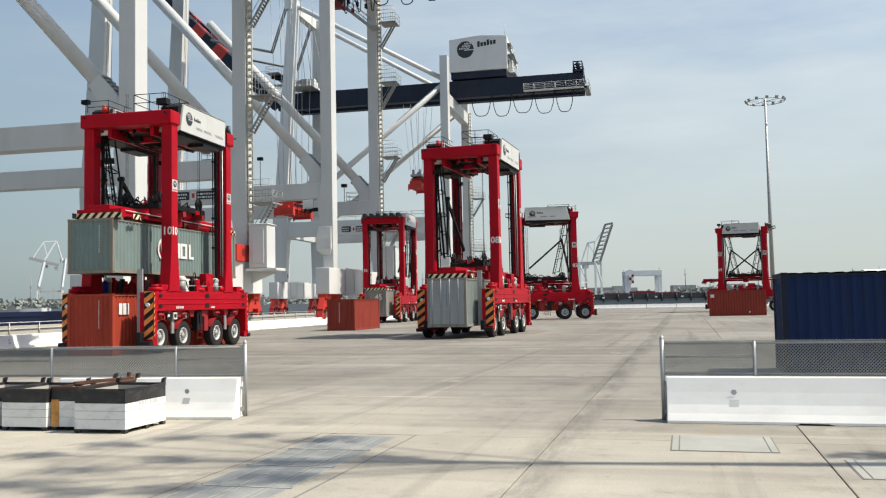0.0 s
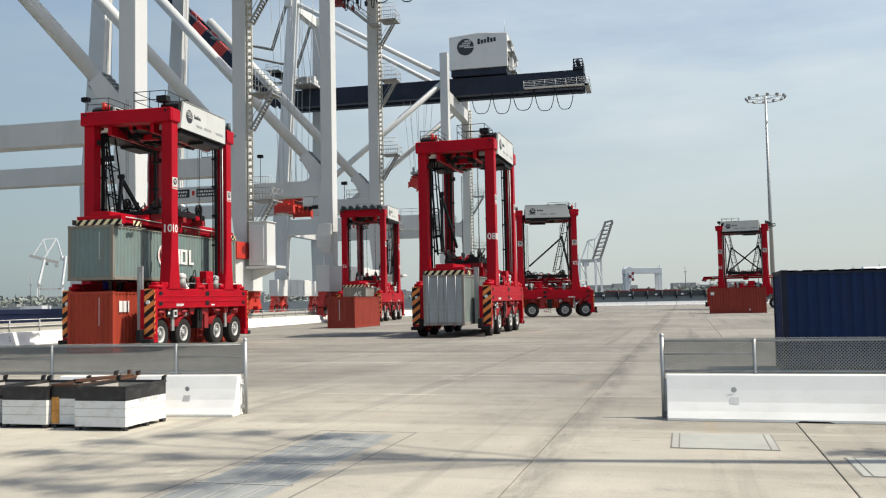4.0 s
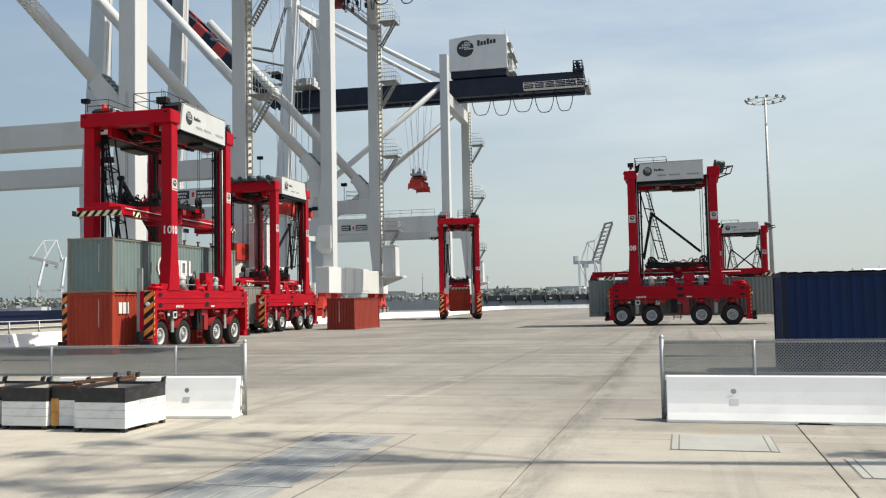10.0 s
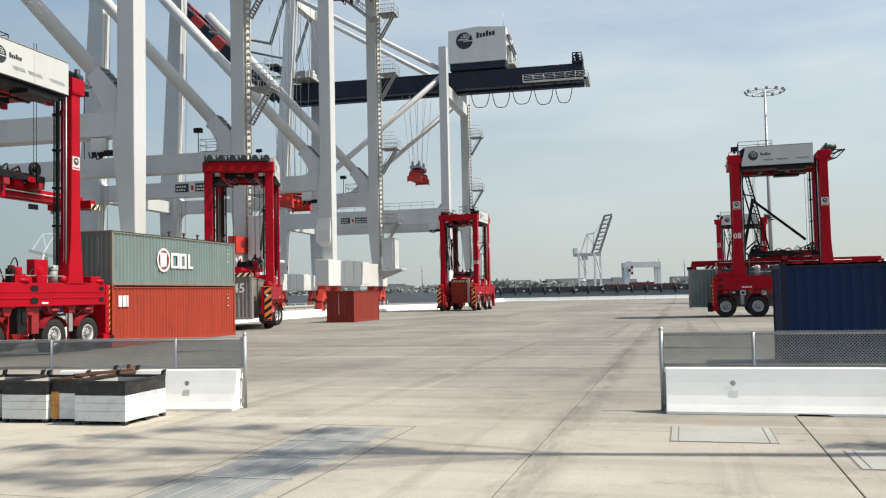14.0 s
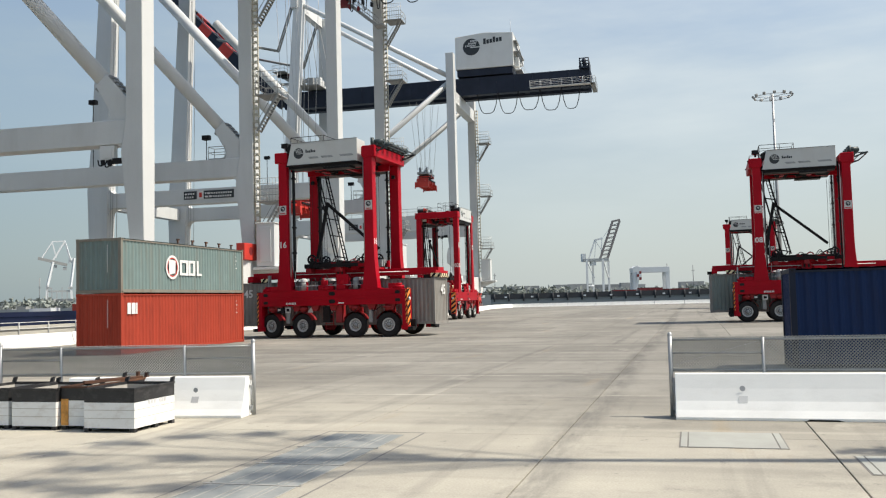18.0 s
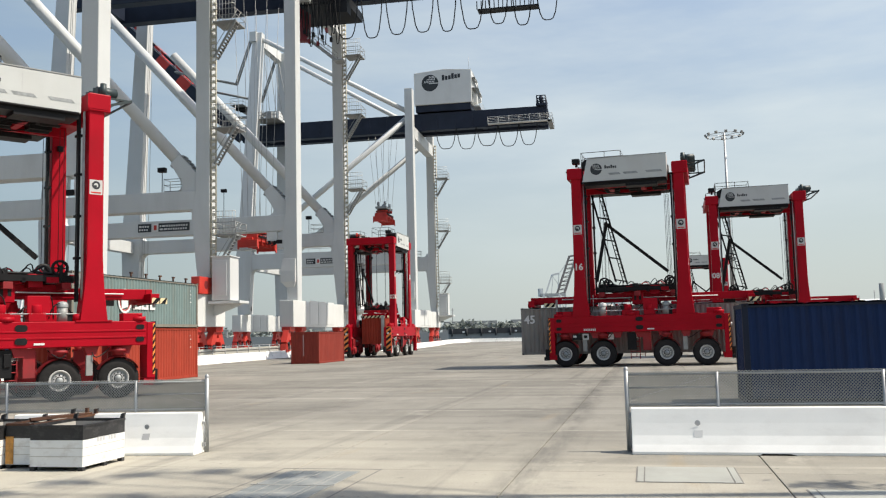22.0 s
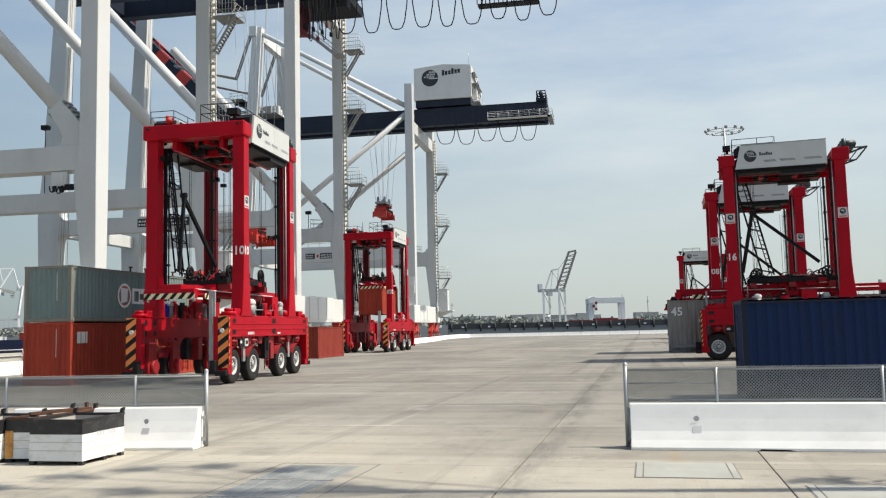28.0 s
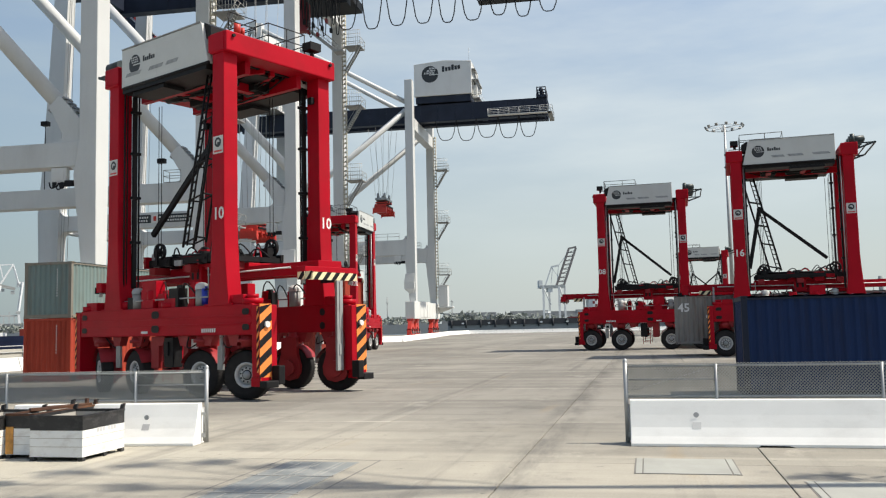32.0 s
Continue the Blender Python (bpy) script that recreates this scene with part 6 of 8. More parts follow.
# ---- open steel bins ----
def open_bin(x, y, turn, w, d, h, wall, band, label, posts=True, edge=None):
    """Open crate; origin at its front right corner, x to the left, y to the back."""
    root = base("storage_bin", pose(x, y, 0, 0, 0, turn), label, "bin", "steel bins by the fence")
    t, z0 = 0.03, 0.07
    cut = z0 + (h - z0) * 0.64
    for nm, (a, b, c, e) in (("front_panel", (-w, 0, 0, t)), ("back_panel", (-w, 0, d - t, d)), ("side_panel", (-w, -w + t, t, d - t)), ("side_panel", (-t, 0, t, d - t))):
        part(nm, Shape().box(a, b, c, e, z0, cut - 0.004), wall, root)
        part("top_band", Shape().box(a, b, c, e, cut, h), band, root, "black painted band")
    for z in (0.24, 0.385):
        part("seam", Shape().box(-w, 0, -0.003, 0.0, z, z + 0.009), CONC, root)
        part("seam", Shape().box(0.0, 0.003, 0.0, d, z, z + 0.009), CONC, root)
    for a, b, c, e in ((-w + t + 0.004, -t - 0.004, d - t - 0.012, d - t - 0.004), (-w + t + 0.004, -w + t + 0.012, t + 0.02, d - t - 0.02), (-t - 0.012, -t - 0.004, t + 0.02, d - t - 0.02)):
        part("lining", Shape().box(a, b, c, e, z0 + 0.03, h - 0.05), CONC if band is BINBLACK else RUST, root, "dull grey inner lining")
    part("rim", Shape().box(-w - 0.012, 0.012, -0.012, 0.032, h - 0.04, h).box(-w - 0.012, 0.012, d - 0.032, d + 0.012, h - 0.04, h).box(-w - 0.012, -w + 0.032, 0.032, d - 0.032, h - 0.04, h).box(-0.032, 0.012, 0.032, d - 0.032, h - 0.04, h), edge or band, root, bevel=0.005)
    part("bottom_panel", Shape().box(-w + 0.02, -0.02, 0.02, d - 0.02, z0, z0 + 0.02), RUST, root)
    for px_, py_ in ((-w, 0), (-0.09, 0), (-w, d - 0.09), (-0.09, d - 0.09), (-0.09, d / 2)):
        part("foot", Shape().box(px_, px_ + 0.09, py_, py_ + 0.09, 0, z0), band, root)
    if posts:
        for px_, py_ in ((-w + 0.0, d - 0.05), (-0.05, d - 0.05)):
            part("stacking_lug", Shape().prism([(px_ - 0.02, h), (px_ + 0.05, h), (px_ + 0.08, h + 0.1), (px_ + 0.0, h + 0.08)], "y", py_, py_ + 0.05), band, root)
    return root


BINS = "white-painted open steel bin with a black top band and dark feet"
b4 = open_bin(-5.62, 15.47, -14.5, 1.03, 1.27, 0.78, BINWHITE, BINBLACK, "white open steel bin with a black band and worn lettering")
s = Shape()
for k in range(7):
    if k != 3:
        s.box(0.001, 0.005, 0.42 + k * 0.085, 0.48 + k * 0.085, 0.45, 0.53)
tagged(part("lettering", s, GREYTEXT, b4, "worn grey lettering bars"), kind="stuff")
b3 = open_bin(-6.66, 15.98, -14.5, 0.56, 1.9, 0.79, BINWHITE, BINBLACK, "black and white open steel bin with rusty rim and orange-stained corner", edge=RUST)
part("rust_streak", Shape().box(-0.56, -0.40, -0.012, -0.007, 0.08, 0.56), material("orange_rust_stain", (0.50, 0.24, 0.06), 0.85, 0, 0.5, 5, 30, bump=0.3, dirt=(0.10, 0.04, 0.02), dirt_amount=0.6, dirt_scale=(9, 9, 3)), b3, "orange rust stain")
for k in (0.0, 0.45):
    part("cross_bar", Shape().beam((-0.54, 0.6 + k, 0.80), (-0.02, 1.5 + k * 0.5, 0.80), 0.09, 0.05), RUST, b3)
part("lug", Shape().box(-0.25, -0.19, 1.84, 1.9, 0.78, 0.90), RUST, b3)
part("lug", Shape().box(-0.05, 0.01, 1.84, 1.9, 0.78, 0.88), RUST, b3)
open_bin(-7.26, 16.02, -14.5, 0.95, 1.25, 0.76, BINWHITE, BINBLACK, BINS)
open_bin(-8.30, 16.36, -14.5, 0.95, 1.25, 0.76, BINWHITE, BINBLACK, BINS)


# ---- quay-side barriers with a handrail ----
def barrier_run(points, label, flip=False):
    for (x0, y0), (x1, y1) in zip(points, points[1:]):
        d = math.hypot(x1 - x0, y1 - y0)
        a = math.degrees(math.atan2(y1 - y0, x1 - x0))
        n = max(1, round(d / 6.14))
        for k in range(n):
            f = k / n
            k_rail(d / n - 0.04, pose(x0 + (x1 - x0) * f, y0 + (y1 - y0) * f, 0, 0, 0, a), label, "quay barriers", (1.4,) if flip else None)


def rail_run(points, label):
    """Tube handrail with a pale panel, set back from the barriers."""
    root = base("quay_handrail", Matrix(), label, "handrail")
    for (x0, y0), (x1, y1) in zip(points, points[1:]):
        d = math.hypot(x1 - x0, y1 - y0)
        m = pose(x0, y0, 0, 0, 0, math.degrees(math.atan2(y1 - y0, x1 - x0)))
        for z in (0.75, 1.1, 1.48):
            part("rail", Shape().tube((0, 0, z), (d, 0, z), 0.03, 6), STEEL, root, at=m)
        n = max(1, round(d / 2.48))
        for k in range(n + 1):
            part("post", Shape().tube((d * k / n, 0, 0), (d * k / n, 0, 1.48), 0.035, 6), STEEL, root, at=m)
        part("kick_plate", Shape().box(0, d, 0.05, 0.08, 0.2, 1.3), BEIGE, root, "pale beige panel along the rail", at=m)


BEIGE = material("beige_steel_panel", (0.40, 0.39, 0.345), 0.6, 0, 0.1, 0.5, 10)
q0, q1 = uv(22, -37.1)[:2], uv(112.5, -38.3)[:2]
barrier_run([q0, q1, (-0.9, 121.3)], "white concrete barrier along the quay", True)
q0, q1 = uv(20, -37.8)[:2], uv(112.5, -38.95)[:2]
rail_run([q0, q1], "grey tube handrail along the quay behind the barriers")
corner = [(-0.9, 121.3), (4.2, 152.0), (8.6, 186.0), (14.0, 201.5), (51.0, 191.2), (150.0, 163.8)]
barrier_run(corner, "white concrete barrier along the pier end")
tagged(part("bollard", Shape().tube((0, 0, 0), (0, 0, 0.9), 0.2, 12).turn([(0.2, 0.9), (0.14, 0.98), (0.0, 1.0)], 12, "z"), material("yellow_bollard_paint", (0.65, 0.45, 0.04), 0.5, 0, 0.1, 3, 30), at=pose(-34.5, 66, 0)), "yellow steel bollard on the quay", "bollard")

# ---- light mast ----
mast = base("light_mast", pose(52.9, 140.0, 0), "tall grey lighting mast with a ring of flood lamps", "light mast")
part("pole", Shape().tube((0, 0, 0), (0, 0, 34.0), 0.38, 14, 0, 0.16), STEEL, mast)
s = Shape().turn([(2.9, 33.5), (2.98, 33.55), (2.9, 33.6)], 28, "z")
for k in range(6):
    a = math.pi * k / 3
    part("spoke", Shape().tube((0, 0, 33.6), (2.88 * math.cos(a), 2.88 * math.sin(a), 33.55), 0.05, 5), STEEL, mast)
part("lamp_ring", s, STEEL, mast)
for k in range(12):
    a = math.pi * (k + 0.5) / 6
    part("flood_lamp", Shape().box(-0.22, 0.22, -0.14, 0.14, -0.22, 0.2).box(-0.05, 0.05, -0.05, 0.05, -0.34, -0.2), STAIRGREY, mast, at=pose(3.0 * math.cos(a), 3.0 * math.sin(a), 33.75, 25, 0, math.degrees(a) + 90), bevel=0.03)


# ---- tall sparse tree beside the viewer: its loose clumps shade the gateway ----
LEAF = material("dull_green_leaf", (0.05, 0.085, 0.03), 0.6, 0, 0.3, 3, 30, rand=0.2)
tree_foot = Vector((12.2, 10.4, 0.0))
tree = base("tall_tree", pose(*tree_foot), "tall slim tree with loose leaf clumps beside the gateway", "tree")
part("trunk", Shape().tube((0, 0, 0), (0.05, 0, 11.0), 0.2, 12, 0, 0.13).tube((0.05, 0, 11.0), (0, 0, 22.5), 0.13, 12, 0, 0.05), RUST, tree)
shade_spots = [(-5.5, 14.3), (-6.2, 13.4), (-4.4, 14.9), (-3.3, 14.95), (-2.0, 14.3), (-5.4, 11.2), (-4.5, 10.7), (-3.3, 10.7), (-4.0, 12.8), (-2.3, 12.3), (-2.2, 11.3), (5.8, 12.0), (-0.9, 12.6), (-5.0, 12.1)]
rnd = random.Random(5)
for k, (sx, sy) in enumerate(shade_spots):
    h = 17.5 + 3.5 * rnd.random() if sx < 0 else 9.0
    reach = h / math.tan(radians(SUN_EL))
    c = Vector((sx + reach * math.cos(radians(SUN_AZ)), sy + reach * math.sin(radians(SUN_AZ)), h)) - tree_foot
    part("branch", Shape().path([(0, 0, h * 0.82), (c.x * 0.5, c.y * 0.5, h * 0.93), tuple(c)], 0.028, 5), RUST, tree)
    s = Shape()
    for q in range(110):
        p = c + Vector((rnd.gauss(0, 0.27), rnd.gauss(0, 0.2), rnd.gauss(0, 0.14)))
        a, b = rnd.uniform(0, 6.28), rnd.uniform(-0.5, 0.5)
        d = Vector((math.cos(a), math.sin(a), b)) * 0.11
        w_ = Vector((-math.sin(a), math.cos(a), 0.0)) * 0.035
        s.poly([p - d, p + w_, p + d, p - w_], [(0, 1, 2, 3)])
    tagged(part("leaf_clump", s, LEAF, tree), kind="stuff")


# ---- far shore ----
# distance haze is mixed into the leaf colour, so it is pale and greyish
HAZED_FOLIAGE = material("hazed_foliage", (0.19, 0.212, 0.19), 0.8, 0, 0.3, 0.1, 1.0, rand=0.3)
# land and shed grey with the air's haze put into the base colour
HAZE = material("grey_land_with_haze", (0.25, 0.262, 0.262), 0.9, 0, 0.15, 0.02, 0.3)
FARGREY = material("far_pale_steel", (0.55, 0.575, 0.58), 0.7, 0, 0.08, 0.3, 3)
FARDARK = material("far_grey_brown_steel", (0.17, 0.158, 0.155), 0.7, 0, 0.1, 0.3, 3)
DARKPIER = material("dark_tarred_pier", (0.03, 0.032, 0.036), 0.8, 0, 0.3, 0.4, 3)
rnd = random.Random(11)
s = Shape()
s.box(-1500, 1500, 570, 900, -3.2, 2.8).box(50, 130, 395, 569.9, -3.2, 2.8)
tagged(part("far_land", s, HAZE), "low land beyond the harbour, haze put into its grey", "land", kind="structure")


def clump(s, c, r, k=7):
    for q in range(k):
        o = Vector((rnd.gauss(0, 1), rnd.gauss(0, 0.6), rnd.gauss(0, 0.55)))
        p = Vector(c) + o * r * 0.6
        a = [Vector((rnd.gauss(0, 1), rnd.gauss(0, 1), rnd.gauss(0, 1))).normalized() * r * rnd.uniform(0.35, 0.7) for _ in range(4)]
        s.poly([p + v for v in a], [(0, 1, 2), (0, 2, 3), (0, 3, 1), (1, 3, 2)])


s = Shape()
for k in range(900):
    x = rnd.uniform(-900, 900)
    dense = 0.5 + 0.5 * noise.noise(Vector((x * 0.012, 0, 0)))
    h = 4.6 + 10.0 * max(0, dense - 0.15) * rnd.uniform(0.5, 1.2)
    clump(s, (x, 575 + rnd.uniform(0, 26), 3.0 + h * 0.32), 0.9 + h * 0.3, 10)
tagged(part("far_trees", s, HAZED_FOLIAGE), "uneven line of trees on the far shore, haze put into their green", "trees", kind="stuff")
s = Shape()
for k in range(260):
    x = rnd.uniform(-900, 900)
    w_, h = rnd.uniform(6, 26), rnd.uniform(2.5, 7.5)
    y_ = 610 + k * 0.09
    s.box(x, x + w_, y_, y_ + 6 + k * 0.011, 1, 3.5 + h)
tagged(part("far_buildings", s, HAZE), "low sheds and stacks on the far shore, haze put into their grey", "buildings", kind="stuff")
s = Shape()
for k in range(46):
    x = rnd.uniform(-700, 750)
    s.tube((x, 610, 2), (x, 610, rnd.uniform(17, 27)), 0.3, 5)
    s.box(x - 1.0, x + 1.0, 609.7, 610.3, 18, 18.3)
tagged(part("far_lamp_posts", s, HAZE), "thin far lamp posts", "lamp posts", kind="stuff")

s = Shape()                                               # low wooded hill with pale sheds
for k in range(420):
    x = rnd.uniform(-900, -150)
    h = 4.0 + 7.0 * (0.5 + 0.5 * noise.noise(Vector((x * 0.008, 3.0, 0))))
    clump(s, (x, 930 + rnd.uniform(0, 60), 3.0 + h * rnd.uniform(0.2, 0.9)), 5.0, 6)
tagged(part("far_hill", s, HAZED_FOLIAGE), "low wooded hill, haze put into its leaf colour", "hill", kind="stuff")

pier = base("dark_pier", pose(0, 0, 0), "long dark tarred pier with fender piles across the water", "pier")
part("deck", Shape().box(14, 320, 300, 306, 1.8, 3.6), DARKPIER, pier)
for k in range(60):
    part("fender_post", Shape().tube((15 + k * 5.0, 299.75, 1.0), (15 + k * 5.0, 299.75, 3.7), 0.3, 6), DARKPIER, pier)
part("sea_wall", Shape().box(14, 320, 300.5, 305.5, -3.3, 1.8), HAZE, pier)
for k in range(3):
    part("stacked_load", Shape().box(56 + k * 9.0, 64 + k * 9.0, 301, 305, 3.6, 4.0 + (k % 2) * 0.5), DEEPRED, pier)
for k in range(26):
    part("fender_pad", Shape().box(18.5 + k * 9.0, 19.3 + k * 9.0, 299.3, 299.7, 2.2, 2.7), FARGREY, pier)


lc = base("distant_crane", pose(75.5, 440.0, 2.8), "hazy grey far crane with its lattice boom raised", "crane", "cranes on the far shore")
for xx, yy in ((-7.4, -6), (-2.5, 6), (0.5, -6), (5.5, 6)):
    part("leg", Shape().beam((xx, yy, 0), (xx, yy, 17.5), 0.9, 0.9), FARGREY, lc)
part("brace", Shape().beam((-7.4, -6, 16.8), (-2.8, 0, 8.4), 0.45, 0.45), FARGREY, lc)
part("brace", Shape().beam((0.8, -6, 16.8), (5.3, 6, 8.2), 0.6, 0.6), FARGREY, lc)
part("sill_beam", Shape().beam((-7.4, -6, 4.6), (-2.5, 6, 4.6), 0.6, 0.8), FARGREY, lc)
part("girder", Shape().box(-8.6, 4.2, -3.0, 3.0, 16.6, 18.0), GREYPAINT, lc)
part("machine_house", Shape().box(-9.0, -7.2, -2.5, 2.5, 16.6, 20.6).box(-4.6, -2.2, -2.5, 2.5, 14.6, 16.6), FARGREY, lc)
part("apex", Shape().beam((-5.6, 0, 17.6), (-2.0, 0, 27.4), 0.5, 0.7).beam((-2.0, 0, 27.4), (1.8, 0, 28.2), 0.6, 0.9).beam((-1.4, 0, 27.4), (-2.6, 0, 17.6), 0.3, 0.3).beam((1.6, 0, 28.0), (0.6, 0, 18.0), 0.3, 0.3).beam((-2.0, 0, 27.2), (2.6, 0, 20.5), 0.25, 0.25), FARGREY, lc)
part("stay", Shape().beam((1.8, 0, 28.2), (6.6, 0, 34.6), 0.22, 0.22), FARGREY, lc)
bs = Shape().beam((0.2, 0, 17.6), (7.2, 0, 36.6), 1.0, 1.0).beam((4.0, 0, 17.8), (10.8, 0, 36.8), 1.0, 1.0).beam((6.8, 0, 36.6), (11.0, 0, 37.4), 0.9, 0.9)
for k in range(9):
    f, g_ = k / 9, (k + 0.5) / 9
    bs.beam((0.2 + 7.0 * f, 0, 17.6 + 19 * f), (4.0 + 6.8 * f, 0, 17.8 + 19 * f), 0.4, 0.4).beam((0.2 + 7.0 * f, 0, 17.6 + 19 * f), (4.0 + 6.8 * g_, 0, 17.8 + 19 * g_), 0.3, 0.3)
part("raised_boom", bs, FARDARK, lc, "grey lattice boom")
hc = base("distant_crane", pose(-347.9, 774.5, 2.8, 0, 0, 24.0), "hazy pale far crane with its boom lowered over the water", "crane", "cranes on the far shore")
hc.scale = (0.89,) * 3
for yy in (-7, 7):
    part("leg", Shape().beam((-11.4, yy, 0), (-10.9, yy, 22.0), 2.1, 2.1).beam((-10.9, yy, 21.8), (-5.6, yy * 0.6, 46.5), 1.9, 1.9), FARGREY, hc)
    part("leg", Shape().beam((12.6, yy, 0), (10.6, yy, 22.0), 2.1, 2.1).beam((10.6, yy, 21.8), (13.8, yy * 0.6, 50.0), 1.9, 1.9), FARGREY, hc)
    part("portal_beam", Shape().beam((-11.4, yy, 17.4), (12.0, yy, 17.4), 1.0, 1.5), GREYPAINT, hc)
    part("apex", Shape().beam((-6.6, yy * 0.3, 46.5), (5.2, yy * 0.2, 67.4), 1.5, 1.5).beam((5.2, yy * 0.2, 67.4), (10.6, yy * 0.5, 48.0), 1.3, 1.3).beam((-15.6, yy * 0.3, 51.0), (-6.4, yy * 0.2, 66.6), 1.0, 1.0).beam((-6.4, yy * 0.2, 66.6), (-2.6, yy * 0.2, 51.0), 1.0, 1.0), FARGREY, hc)
    part("girder", Shape().beam((-19.2, yy * 0.35, 50.6), (7.4, yy * 0.35, 43.6), 1.6, 2.6), STAIRGREY, hc)
for k in range(5):
    part("brace", Shape().beam((-11.2 + k * 4.6, -7, 2.0), (-11.2 + k * 4.6, -7, 17.0 + 4.0 * (k % 2)), 0.9, 0.9), GREYPAINT, hc)
part("lower_tie", Shape().beam((-11.4, 0, 9.0), (12.0, 0, 9.0), 1.0, 1.0).beam((-11.4, -7, 20.5), (-7.0, -7, 20.5), 3.0, 2.0).beam((8.0, -7, 20.5), (12.5, -7, 20.5), 3.0, 2.0), GREYPAINT, hc)
part("apex_beam", Shape().beam((-6.6, 0, 67.0), (5.6, 0, 67.8), 0.8, 1.0), FARGREY, hc)
part("machine_house", Shape().box(8.6, 14.6, -3.0, 3.0, 45.6, 50.6), FARGREY, hc)
part("trolley", Shape().box(3.4, 7.0, -2.4, 2.4, 38.6, 41.6).box(-4.6, -2.0, -1.6, 1.6, 41.0, 44.0), GREYPAINT, hc)
yard_g = base("distant_gantry", pose(93.5, 410.0, 2.8), "pale far yard gantry with a red cabin", "gantry crane")
for yy in (-3, 3):
    part("leg", Shape().prism([(-8.5, 0), (-6.9, 0), (-5.0, 11.0), (-8.5, 11.0)], "y", yy - 0.5, yy + 0.5), FARGREY, yard_g)
    part("leg", Shape().prism([(6.9, 0), (8.5, 0), (8.5, 11.0), (6.7, 11.0)], "y", yy - 0.5, yy + 0.5), FARGREY, yard_g)
part("girder", Shape().prism([(-8.6, 9.6), (8.6, 9.6), (8.6, 12.2), (-4.6, 12.2), (-6.2, 12.9), (-7.2, 12.6), (-8.6, 11.8)], "y", -3.6, 3.6), FARGREY, yard_g, bevel=0.1)
for k in range(6):
    part("warning_panel", Shape().box(-6.8 + 1.1 * (k % 2), -5.7 + 1.1 * (k % 2), -3.9, -3.62, 6.2 + 1.4 * (k // 2), 7.5 + 1.4 * (k // 2)), DEEPRED if (k + k // 2) % 2 else FARGREY, yard_g)

shed = base("distant_shed", pose(255.0, 470.0, 0), "long shed with two chimneys, haze put into its grey walls", "building")
part("wall", Shape().box(-22, 60, 0, 25, 0, 11), HAZE, shed)
part("roof", Shape().prism([(-1, 11), (26, 11), (12.5, 15.5)], "x", -23, 61), FARGREY, shed)
for xx in (10, 17):
    part("chimney", Shape().tube((xx, 8, 10), (xx, 8, 24), 1.3, 10), HAZE, shed)

# moored vessel beyond the quay
HULL = material("dark_blue_hull_paint", (0.022, 0.028, 0.075), 0.45, 0, 0.2, 0.3, 4, dirt=(0.10, 0.05, 0.09), dirt_amount=0.6, dirt_scale=(0.1, 0.1, 0.6))
ship = base("moored_barge", pose(-112.0, 168.0, -2.4, 0, 0, 8), "long dark blue moored vessel with a low deck", "ship")
part("hull", Shape().prism([(-55, 0.0), (-50, -1.2), (52, -1.2), (60, 3.6), (58, 4.0), (30, 3.4), (-54, 3.6)], "y", -6, 6), HULL, ship, bevel=0.15)
part("deck_house", Shape().box(-46, -34, -4, 4, 3.5, 8.0).box(-44, -36, -3, 3, 8.0, 10.5), FARGREY, ship, bevel=0.1)
part("bulwark", Shape().box(-50, 56, -6.1, -5.8, 3.4, 4.3), HULL, ship)
for k in range(9):
    part("deck_gear", Shape().box(-26 + k * 8, -22 + k * 8, -3, 3, 3.4, 4.2 + (k % 3) * 0.7), FARGREY if k % 2 else C_LONE, ship)


# ---- concrete paving ----
PAVE_W, PAVE_L, V0, U0 = 3.8, 5.57, -2.08, 2.87


def slab_mesh(w, l):
    s = Shape()
    a, b = 0.011, 0.02
    s.poly([(a, a, -0.03), (l - a, a, -0.03), (l - a, w - a, -0.03), (a, w - a, -0.03),
            (a, a, -0.004), (l - a, a, -0.004), (l - a, w - a, -0.004), (a, w - a, -0.004),
            (b, b, 0.0), (l - b, b, 0.0), (l - b, w - b, 0.0), (b, w - b, 0.0)],
           [(0, 1, 5, 4), (1, 2, 6, 5), (2, 3, 7, 6), (3, 0, 4, 7), (4, 5, 9, 8), (5, 6, 10, 9), (6, 7, 11, 10), (7, 4, 8, 11), (8, 9, 10, 11)])
    return s


